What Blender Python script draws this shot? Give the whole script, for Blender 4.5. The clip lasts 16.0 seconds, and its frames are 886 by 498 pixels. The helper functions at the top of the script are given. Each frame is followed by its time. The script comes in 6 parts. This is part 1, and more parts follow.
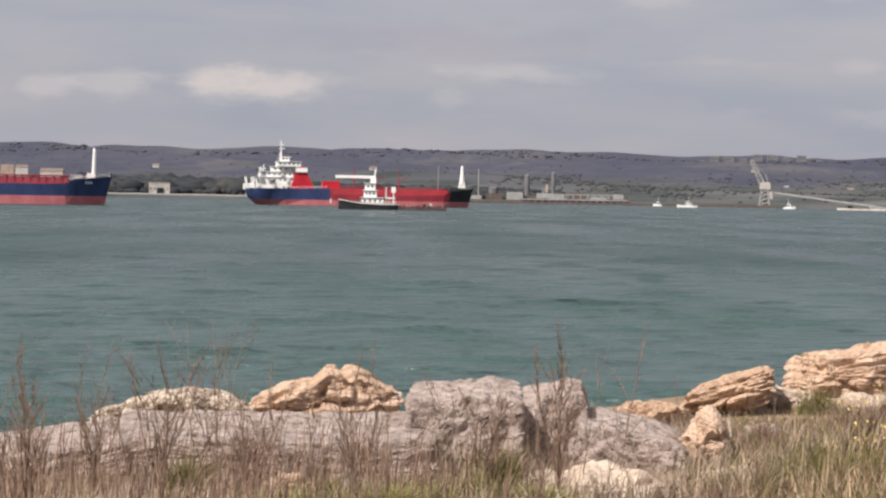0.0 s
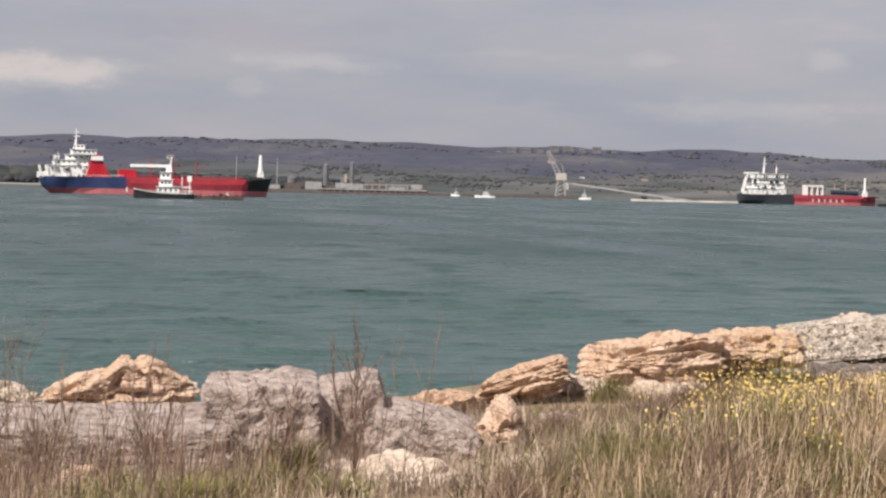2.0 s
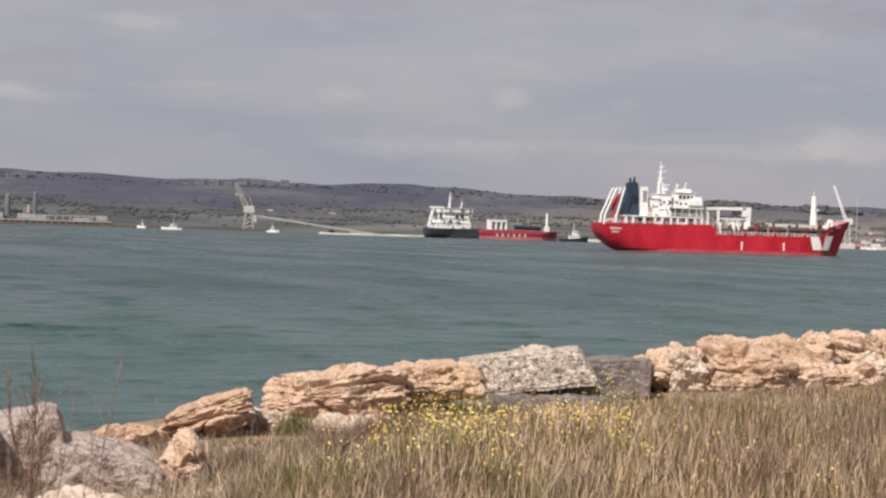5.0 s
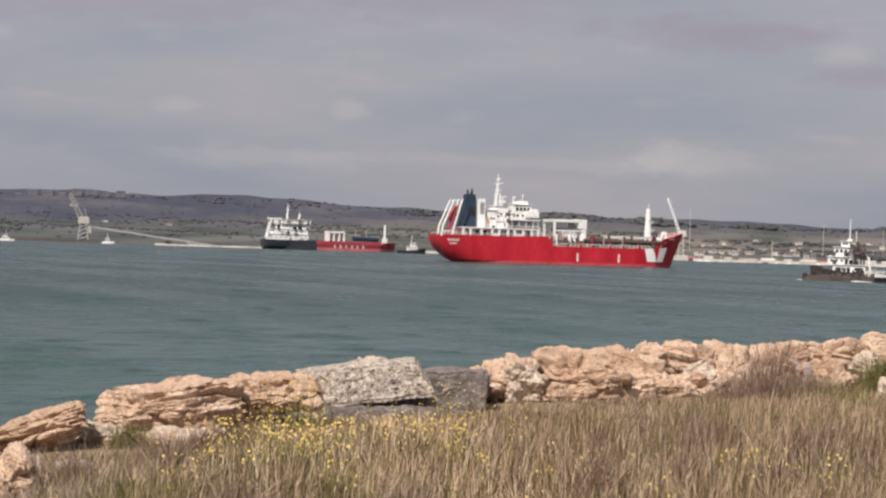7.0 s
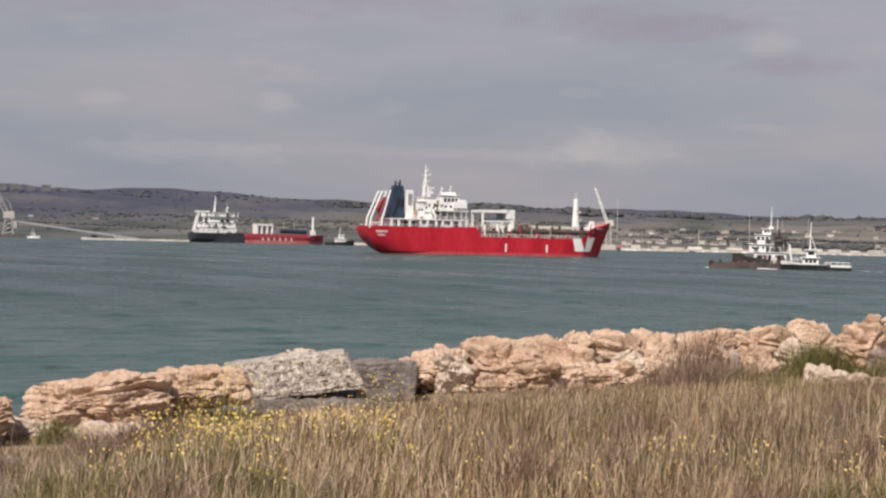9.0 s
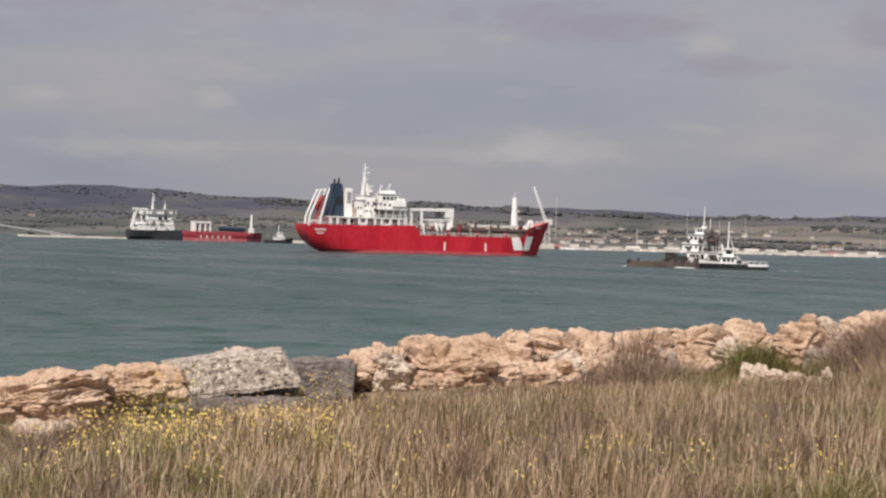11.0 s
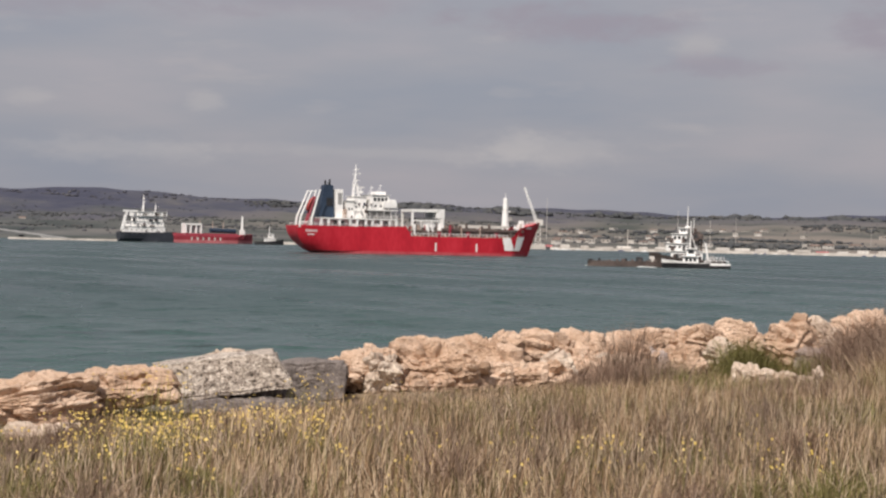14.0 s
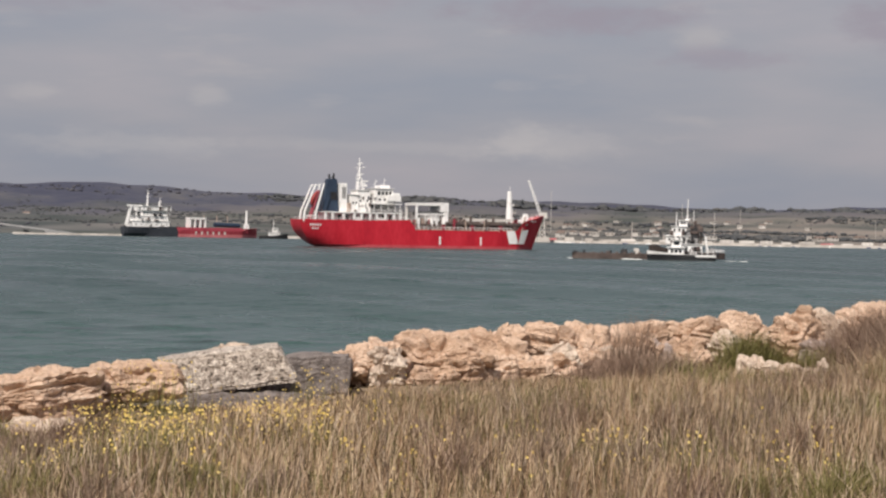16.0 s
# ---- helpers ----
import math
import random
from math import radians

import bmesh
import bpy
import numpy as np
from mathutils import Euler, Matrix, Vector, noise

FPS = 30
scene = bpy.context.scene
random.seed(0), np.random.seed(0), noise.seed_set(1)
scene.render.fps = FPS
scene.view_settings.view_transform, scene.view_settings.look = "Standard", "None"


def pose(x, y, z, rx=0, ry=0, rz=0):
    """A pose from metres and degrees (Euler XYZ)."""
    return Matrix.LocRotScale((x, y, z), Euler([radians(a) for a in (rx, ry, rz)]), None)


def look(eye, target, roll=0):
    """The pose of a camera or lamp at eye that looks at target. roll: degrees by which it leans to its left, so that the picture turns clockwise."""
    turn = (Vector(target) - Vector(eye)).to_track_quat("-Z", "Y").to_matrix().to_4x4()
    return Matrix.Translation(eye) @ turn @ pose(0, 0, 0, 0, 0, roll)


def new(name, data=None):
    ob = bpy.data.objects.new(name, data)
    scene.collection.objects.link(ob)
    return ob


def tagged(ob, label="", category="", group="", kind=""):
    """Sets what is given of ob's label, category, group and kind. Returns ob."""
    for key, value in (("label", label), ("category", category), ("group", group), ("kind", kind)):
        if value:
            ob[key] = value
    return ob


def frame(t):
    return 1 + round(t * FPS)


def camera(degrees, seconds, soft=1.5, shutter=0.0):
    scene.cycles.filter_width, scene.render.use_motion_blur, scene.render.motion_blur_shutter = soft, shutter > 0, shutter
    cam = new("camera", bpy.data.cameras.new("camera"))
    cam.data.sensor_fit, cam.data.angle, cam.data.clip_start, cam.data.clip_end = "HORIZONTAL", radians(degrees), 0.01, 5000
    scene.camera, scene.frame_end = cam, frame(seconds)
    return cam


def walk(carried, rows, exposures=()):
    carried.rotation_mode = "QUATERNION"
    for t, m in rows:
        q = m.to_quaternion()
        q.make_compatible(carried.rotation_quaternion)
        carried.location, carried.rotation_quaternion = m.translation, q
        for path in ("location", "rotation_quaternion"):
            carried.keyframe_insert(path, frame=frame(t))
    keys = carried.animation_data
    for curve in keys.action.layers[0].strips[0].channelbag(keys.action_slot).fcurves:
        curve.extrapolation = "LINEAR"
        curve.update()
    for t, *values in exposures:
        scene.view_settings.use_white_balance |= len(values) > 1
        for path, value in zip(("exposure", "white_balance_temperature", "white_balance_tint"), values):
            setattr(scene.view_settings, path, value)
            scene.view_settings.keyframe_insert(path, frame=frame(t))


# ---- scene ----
cam = camera(25.97, 16.0, soft=2.4)
EYE = 6.0       # eye height above the sea
REACH = 0.155   # the lens sits this far ahead of the tripod's axis
ROWS = [  # seconds, yaw, pitch, roll
    (0, -0.000, -1.565, -0.959),
    (0.5, -1.311, -1.569, -1.133),
    (1, -2.964, -1.692, -1.317),
    (1.5, -4.140, -1.828, -1.390),
    (2, -5.993, -1.758, -1.225),
    (2.5, -8.083, -1.123, -1.235),
    (3, -9.866, -1.041, -1.237),
    (3.5, -11.354, -0.942, -1.298),
    (4, -12.528, -0.923, -1.225),
    (4.5, -13.712, -0.881, -1.385),
    (5, -15.282, -0.542, -1.700),
    (7.5, -20.938, -0.023, -1.581),
    (8, -21.670, -0.024, -1.403),
    (8.5, -22.192, -0.173, -1.336),
    (9, -22.248, -0.256, -1.254),
    (11.5, -24.345, -0.238, -1.454),
    (12, -24.373, -0.221, -1.310),
    (12.5, -24.459, -0.277, -1.200),
    (13, -24.369, -0.343, -1.295),
    (13.5, -24.341, -0.280, -1.251),
    (14, -24.341, -0.229, -1.247),
    (14.5, -24.265, -0.253, -1.220),
    (15, -24.239, -0.364, -1.117),
    (15.5, -24.271, -0.404, -1.090),
    (16, -24.215, -0.426, -1.033),
]
walk(cam, [(t, pose(0, 0, 0, 0, 0, yaw) @ pose(0, REACH, EYE, 90 + pitch, roll, 0)) for t, yaw, pitch, roll in ROWS],
     exposures=[(0.0, 0.19), (2.5, 0.17), (5.0, 0.07), (7.5, -0.07), (16.0, -0.12)])

# ---- world and sun ----
SUN_EL, SUN_AZ = 47.0, 226.0   # degrees; azimuth clockwise from straight ahead (+y)


def make_world():
    w = bpy.data.worlds.new("overcast_sky")
    scene.world = w
    w.use_nodes = True
    nt = w.node_tree
    nt.nodes.clear()
    n = nt.nodes.new
    out, bg = n("ShaderNodeOutputWorld"), n("ShaderNodeBackground")
    sky = n("ShaderNodeTexSky")
    sky.sky_type, sky.sun_disc = "NISHITA", False
    sky.sun_elevation, sky.sun_rotation = radians(SUN_EL), radians(SUN_AZ)
    sky.dust_density = 3.0
    bg.inputs["Strength"].default_value = 0.1
    co = n("ShaderNodeTexCoord")
    mp = n("ShaderNodeMapping")
    mp.inputs["Scale"].default_value = (5.0, 5.0, 24.0)
    mp.inputs["Location"].default_value = (0.4, 0.1, 0.3)
    big, fine = n("ShaderNodeTexNoise"), n("ShaderNodeTexNoise")
    big.inputs["Scale"].default_value, big.inputs["Detail"].default_value = 1.0, 5.0
    fine.inputs["Scale"].default_value, fine.inputs["Detail"].default_value = 3.2, 6.0
    ramp = n("ShaderNodeValToRGB")
    e = ramp.color_ramp.elements
    e[0].position, e[0].color = 0.35, (3.40, 3.55, 4.20, 1)
    e[1].position, e[1].color = 0.68, (4.60, 4.25, 4.60, 1)
    m = e.new(0.52)
    m.color = (3.98, 3.90, 4.35, 1)
    puff = n("ShaderNodeValToRGB")
    p = puff.color_ramp.elements
    p[0].position, p[0].color = 0.62, (0, 0, 0, 1)
    p[1].position, p[1].color = 0.88, (0.35, 0.35, 0.35, 1)
    # pale cumulus low over the hills, thinning out higher up
    sep = n("ShaderNodeSeparateXYZ")
    band = n("ShaderNodeMapRange")
    band.inputs["From Min"].default_value, band.inputs["From Max"].default_value = 0.035, 0.055
    lit = n("ShaderNodeMath")
    lit.operation = "MULTIPLY"
    mixa, mixb = n("ShaderNodeMixRGB"), n("ShaderNodeMixRGB")
    mixb.inputs["Color2"].default_value = (6.2, 5.5, 5.2, 1)
    mixa.inputs["Fac"].default_value = 0.88
    lk = nt.links.new
    lk(co.outputs["Generated"], mp.inputs["Vector"])
    for t in (big, fine):
        lk(mp.outputs["Vector"], t.inputs["Vector"])
    lk(big.outputs["Fac"], ramp.inputs["Fac"])
    lk(fine.outputs["Fac"], puff.inputs["Fac"])
    lk(co.outputs["Generated"], sep.inputs["Vector"])
    lk(sep.outputs["Z"], band.inputs["Value"])
    lk(puff.outputs["Color"], lit.inputs[0])
    lk(band.outputs["Result"], lit.inputs[1])
    lk(sky.outputs["Color"], mixa.inputs["Color1"])
    lk(ramp.outputs["Color"], mixa.inputs["Color2"])
    # single clouds: bearing, height, half width and half height in degrees, strength, pale or dark
    az, va = n("ShaderNodeMath"), n("ShaderNodeCombineXYZ")
    az.operation = "ARCTAN2"
    rag = n("ShaderNodeTexNoise")
    rag.inputs["Scale"].default_value, rag.inputs["Detail"].default_value = 34.0, 6.0
    rag.inputs["Roughness"].default_value = 0.6
    st = n("ShaderNodeMapping")
    st.inputs["Scale"].default_value = (1.0, 1.0, 2.6)
    lk(co.outputs["Generated"], st.inputs["Vector"])
    lk(st.outputs["Vector"], rag.inputs["Vector"])
    lk(sep.outputs["X"], az.inputs[0])
    lk(sep.outputs["Y"], az.inputs[1])
    lk(az.outputs["Value"], va.inputs["X"])
    lk(sep.outputs["Z"], va.inputs["Y"])

    def cloud(base, bearing, el, w, h, strength, tone):
        place, ln, wob, hr, mx = n("ShaderNodeMapping"), n("ShaderNodeVectorMath"), n("ShaderNodeMath"), n("ShaderNodeMapRange"), n("ShaderNodeMixRGB")
        kx, kz = 1 / radians(w), 1 / radians(h)
        place.inputs["Location"].default_value = (-radians(bearing) * kx, -math.sin(radians(el)) * kz, 0)
        place.inputs["Scale"].default_value = (kx, kz, 0)
        ln.operation = "LENGTH"
        wob.operation = "MULTIPLY_ADD"
        wob.inputs[1].default_value = -2.2
        hr.interpolation_type = "SMOOTHSTEP"
        hr.inputs["From Min"].default_value, hr.inputs["From Max"].default_value = 0.05, -0.95
        hr.inputs["To Max"].default_value = strength
        lk(va.outputs["Vector"], place.inputs["Vector"])
        lk(place.outputs["Vector"], ln.inputs[0])
        lk(rag.outputs["Fac"], wob.inputs[0])
        lk(ln.outputs["Value"], wob.inputs[2])
        lk(wob.outputs["Value"], hr.inputs["Value"])
        lk(hr.outputs["Result"], mx.inputs["Fac"])
        mx.inputs["Color2"].default_value = tone
        lk(base, mx.inputs["Color1"])
        return mx.outputs["Color"]

    pale, cream, dusk = (5.5, 5.15, 5.1, 1), (6.6, 5.8, 5.4, 1), (3.55, 3.2, 3.75, 1)
    lk(mixa.outputs["Color"], mixb.inputs["Color1"])
    lk(lit.outputs["Value"], mixb.inputs["Fac"])
    col = mixb.outputs["Color"]
    for c in ((-5.9, 3.2, 3.2, 0.6, 0.5), (-9.6, 3.2, 1.5, 0.5, 0.5), (-11.6, 3.05, 0.9, 0.45, 0.5), (1.8, 3.7, 3.0, 0.32, 0.5), (0.1, 2.9, 0.8, 0.4, 0.25), (6.2, 5.9, 1.6, 0.3, 0.4), (12.3, 3.95, 1.0, 0.3, 0.32), (17.2, 4.0, 0.6, 0.35, 0.35), (14.5, 2.5, 3.5, 0.5, 0.3), (27.5, 2.7, 3.0, 0.6, 0.35), (26.3, 2.8, 1.0, 0.7, 0.35), (22.5, 2.6, 7.0, 0.25, 0.22), (31.8, 5.9, 1.1, 0.5, 0.4)):
        col = cloud(col, *c, pale)
    for c in ((-6.9, 3.4, 1.4, 0.5, 0.6), (-5.0, 3.2, 1.3, 0.42, 0.5)):
        col = cloud(col, *c, cream)
    for c in ((28.0, 6.55, 4.2, 0.6, 0.75), (32.6, 5.35, 2.2, 0.5, 0.6), (36.8, 6.4, 1.2, 1.0, 0.7), (10.0, 7.0, 8.0, 0.9, 0.45), (20.0, 7.2, 5.0, 0.8, 0.4), (0.0, 4.6, 7.0, 0.7, 0.3)):
        col = cloud(col, *c, dusk)
    lk(col, bg.inputs["Color"])
    lk(bg.outputs["Background"], out.inputs["Surface"])


make_world()
sun = new("sun", bpy.data.lights.new("sun", "SUN"))
sun.data.energy, sun.data.angle, sun.data.color = 5.0, radians(0.6), (1.0, 0.92, 0.84)
_a, _e = radians(SUN_AZ), radians(SUN_EL)
sun.matrix_world = look((60 * math.sin(_a) * math.cos(_e), 60 * math.cos(_a) * math.cos(_e), 60 * math.sin(_e)), (0, 0, 0))


# ---- materials ----
def surface(name, colours, scale=1.0, rough=0.7, bump=0.0, metal=0.0, fine=8.0, stretch=(1, 1, 1), island=0.0, random_tint=0.0, spec=0.4):
    """Two scales of noise over two to four colours, with relief; scale is in features a metre."""
    mt = bpy.data.materials.new(name)
    mt.use_nodes = True
    nt = mt.node_tree
    n, lk = nt.nodes.new, nt.links.new
    b = nt.nodes["Principled BSDF"]
    b.inputs["Roughness"].default_value, b.inputs["Metallic"].default_value = rough, metal
    b.inputs["Specular IOR Level"].default_value = spec
    co, mp = n("ShaderNodeTexCoord"), n("ShaderNodeMapping")
    mp.inputs["Scale"].default_value = stretch
    lk(co.outputs["Object"], mp.inputs["Vector"])
    a, f = n("ShaderNodeTexNoise"), n("ShaderNodeTexNoise")
    a.inputs["Scale"].default_value, a.inputs["Detail"].default_value = scale, 4.0
    f.inputs["Scale"].default_value, f.inputs["Detail"].default_value = scale * fine, 5.0
    for t in (a, f):
        lk(mp.outputs["Vector"], t.inputs["Vector"])
    mix = n("ShaderNodeMath")
    mix.operation = "MULTIPLY_ADD"
    mix.inputs[1].default_value = 0.45
    half = n("ShaderNodeMath")
    half.operation = "MULTIPLY"
    half.inputs[1].default_value = 0.55
    lk(a.outputs["Fac"], half.inputs[0])
    lk(f.outputs["Fac"], mix.inputs[0])
    lk(half.outputs["Value"], mix.inputs[2])
    value = mix.outputs["Value"]
    if island or random_tint:
        src = n("ShaderNodeNewGeometry") if island else n("ShaderNodeObjectInfo")
        k = island or random_tint
        sh = n("ShaderNodeMath")
        sh.operation = "MULTIPLY_ADD"
        sh.inputs[1].default_value, sh.inputs[2].default_value = k, -k / 2
        ad = n("ShaderNodeMath")
        lk(src.outputs["Random Per Island" if island else "Random"], sh.inputs[0])
        lk(sh.outputs["Value"], ad.inputs[0])
        lk(value, ad.inputs[1])
        value = ad.outputs["Value"]
    ramp = n("ShaderNodeValToRGB")
    el = ramp.color_ramp.elements
    spread = (0.22, 0.78) if island or random_tint else (0.36, 0.64)
    while len(el) < len(colours):
        el.new(0.5)
    for i, c in enumerate(colours):
        el[i].position = spread[0] + (spread[1] - spread[0]) * i / (len(colours) - 1)
        el[i].color = (*c, 1)
    lk(value, ramp.inputs["Fac"])
    lk(ramp.outputs["Color"], b.inputs["Base Color"])
    if bump:
        bp = n("ShaderNodeBump")
        bp.inputs["Strength"].default_value, bp.inputs["Distance"].default_value = 0.8, bump
        lk(f.outputs["Fac"], bp.inputs["Height"])
        lk(bp.outputs["Normal"], b.inputs["Normal"])
    return mt


def water_surface():
    mt = bpy.data.materials.new("sea_water")
    mt.use_nodes = True
    nt = mt.node_tree
    n, lk = nt.nodes.new, nt.links.new
    b = nt.nodes["Principled BSDF"]
    b.inputs["IOR"].default_value = 1.33
    b.inputs["Specular IOR Level"].default_value = 0.42
    co = n("ShaderNodeTexCoord")
    mp = n("ShaderNodeMapping")
    mp.inputs["Rotation"].default_value = (0, 0, radians(-12))
    mp.inputs["Scale"].default_value = (0.5, 1.0, 1.0)
    lk(co.outputs["Object"], mp.inputs["Vector"])
    fine, mid, broad = n("ShaderNodeTexNoise"), n("ShaderNodeTexNoise"), n("ShaderNodeTexNoise")
    for t, s, d in ((fine, 1.6, 4.0), (mid, 0.55, 5.0), (broad, 0.012, 3.0)):
        t.inputs["Scale"].default_value, t.inputs["Detail"].default_value = s, d
        lk(mp.outputs["Vector"], t.inputs["Vector"])
    ramp = n("ShaderNodeValToRGB")
    e = ramp.color_ramp.elements
    e[0].position, e[0].color = 0.35, (0.032, 0.061, 0.059, 1)
    e[1].position, e[1].color = 0.68, (0.038, 0.073, 0.070, 1)
    lk(broad.outputs["Fac"], ramp.inputs["Fac"])
    # paler green shallows along the near shore
    dot, near, tint = n("ShaderNodeVectorMath"), n("ShaderNodeMapRange"), n("ShaderNodeMixRGB")
    dot.operation = "DOT_PRODUCT"
    dot.inputs[1].default_value = (-0.4515, 0.892, 0.0)
    near.inputs["From Min"].default_value, near.inputs["From Max"].default_value = 170.0, 20.0
    tint.inputs["Color2"].default_value = (0.060, 0.106, 0.099, 1)
    lk(co.outputs["Object"], dot.inputs[0])
    lk(dot.outputs["Value"], near.inputs["Value"])
    lk(near.outputs["Result"], tint.inputs["Fac"])
    lk(ramp.outputs["Color"], tint.inputs["Color1"])
    lk(tint.outputs["Color"], b.inputs["Base Color"])
    # gusts ruffle some stretches more than others
    gust, ruf, gm = n("ShaderNodeTexNoise"), n("ShaderNodeMapRange"), n("ShaderNodeMapping")
    gm.inputs["Rotation"].default_value = (0, 0, radians(-20))
    gm.inputs["Scale"].default_value = (1.0, 0.22, 1.0)
    gust.inputs["Scale"].default_value, gust.inputs["Detail"].default_value = 0.05, 5.0
    ruf.inputs["From Min"].default_value, ruf.inputs["From Max"].default_value = 0.35, 0.65
    ruf.inputs["To Min"].default_value, ruf.inputs["To Max"].default_value = 0.18, 0.38
    lk(co.outputs["Object"], gm.inputs["Vector"])
    lk(gm.outputs["Vector"], gust.inputs["Vector"])
    lk(gust.outputs["Fac"], ruf.inputs["Value"])
    lk(ruf.outputs["Result"], b.inputs["Roughness"])
    b1, b2 = n("ShaderNodeBump"), n("ShaderNodeBump")
    b1.inputs["Strength"].default_value, b1.inputs["Distance"].default_value = 1.0, 1.6
    b2.inputs["Strength"].default_value, b2.inputs["Distance"].default_value = 0.9, 0.34
    lk(mid.outputs["Fac"], b1.inputs["Height"])
    lk(fine.outputs["Fac"], b2.inputs["Height"])
    lk(b1.outputs["Normal"], b2.inputs["Normal"])
    lk(b2.outputs["Normal"], b.inputs["Normal"])
    return mt


M_WATER = water_surface()
M_SOIL = surface("dry_soil", [(0.16, 0.11, 0.07), (0.26, 0.19, 0.12), (0.36, 0.29, 0.20)], 0.8, 0.95, 0.05)
M_ROCK = surface("limestone", [(0.165, 0.094, 0.06), (0.52, 0.35, 0.238), (0.73, 0.54, 0.405), (0.89, 0.745, 0.61)], 2.6, 0.92, 0.08, fine=9.0, stretch=(1, 1, 2.2), random_tint=0.12)
M_PALE = surface("pale_ledge_rock", [(0.36, 0.28, 0.22), (0.55, 0.44, 0.35), (0.68, 0.58, 0.47)], 2.5, 0.92, 0.04, fine=8.0)
M_GREYROCK = surface("grey_boulder_rock", [(0.08, 0.062, 0.052), (0.40, 0.318, 0.28), (0.51, 0.415, 0.37), (0.68, 0.585, 0.53)], 8.0, 0.95, 0.05, fine=9.0)
M_SPECKLE = surface("lichened_stone", [(0.10, 0.075, 0.055), (0.38, 0.30, 0.23), (0.62, 0.52, 0.42), (0.80, 0.72, 0.62)], 9.0, 0.95, 0.06, fine=4.0)
# Concrete and stone with the shade around the block put into the colour.
M_SHADEBLOCK = surface("shade_dark_concrete", [(0.10, 0.085, 0.08), (0.20, 0.17, 0.155), (0.30, 0.26, 0.24)], 9.0, 0.95, 0.04, fine=5.0)
M_CONCRETE = surface("pebbled_concrete", [(0.05, 0.04, 0.033), (0.40, 0.335, 0.28), (0.60, 0.52, 0.445), (0.86, 0.78, 0.68)], 14.0, 0.95, 0.06, fine=2.6)
M_GRASS = surface("dry_grass", [(0.078, 0.047, 0.027), (0.25, 0.157, 0.09), (0.425, 0.287, 0.175), (0.69, 0.53, 0.36)], 0.45, 0.8, fine=5.0, island=0.85, spec=0.2)
M_BROWN = surface("brown_dry_grass", [(0.045, 0.030, 0.020), (0.14, 0.092, 0.058), (0.28, 0.192, 0.124), (0.52, 0.39, 0.27)], 0.5, 0.85, fine=5.0, island=0.85, spec=0.2)
M_STRAW = surface("bleached_straw", [(0.42, 0.31, 0.205), (0.585, 0.46, 0.335), (0.73, 0.615, 0.48)], 0.5, 0.75, fine=6.0, island=0.4, spec=0.2)
M_GREEN = surface("green_grass", [(0.075, 0.07, 0.022), (0.16, 0.145, 0.05), (0.28, 0.245, 0.10)], 0.5, 0.75, fine=6.0, island=0.5, spec=0.2)
M_FRESH = surface("fresh_green_leaf", [(0.08, 0.08, 0.025), (0.19, 0.175, 0.06), (0.33, 0.29, 0.12)], 0.6, 0.7, fine=6.0, island=0.5, spec=0.2)
M_UNDER = surface("shade_dark_undergrowth", [(0.035, 0.030, 0.018), (0.085, 0.070, 0.038), (0.16, 0.125, 0.07)], 0.6, 0.9, fine=6.0, island=0.5, spec=0.1)
M_SCRUB = surface("grey_scrub", [(0.16, 0.118, 0.092), (0.30, 0.228, 0.175), (0.43, 0.345, 0.275)], 0.6, 0.9, fine=6.0, island=0.5, spec=0.15)
M_BUSH = surface("brown_twigs", [(0.10, 0.063, 0.045), (0.215, 0.142, 0.103), (0.34, 0.24, 0.18)], 0.8, 0.9, fine=6.0, island=0.5, spec=0.15)
M_SHRUB = surface("pale_brown_twigs", [(0.13, 0.09, 0.065), (0.24, 0.17, 0.125), (0.36, 0.27, 0.205)], 0.8, 0.9, fine=6.0, island=0.5, spec=0.15)
M_STEM = surface("dry_stem", [(0.13, 0.09, 0.065), (0.25, 0.18, 0.135)], 3.0, 0.85)
M_PETAL = surface("yellow_petal", [(0.46, 0.31, 0.06), (0.68, 0.49, 0.12), (0.78, 0.62, 0.24)], 3.0, 0.6, island=0.4)
# Scrub tones lean blue: the haze of distance is put into the colour.
M_HILL = surface("hazy_hillside", [(0.037, 0.040, 0.066), (0.047, 0.050, 0.078), (0.061, 0.063, 0.085), (0.092, 0.090, 0.097)], 0.004, 0.95, 0, fine=9.0)


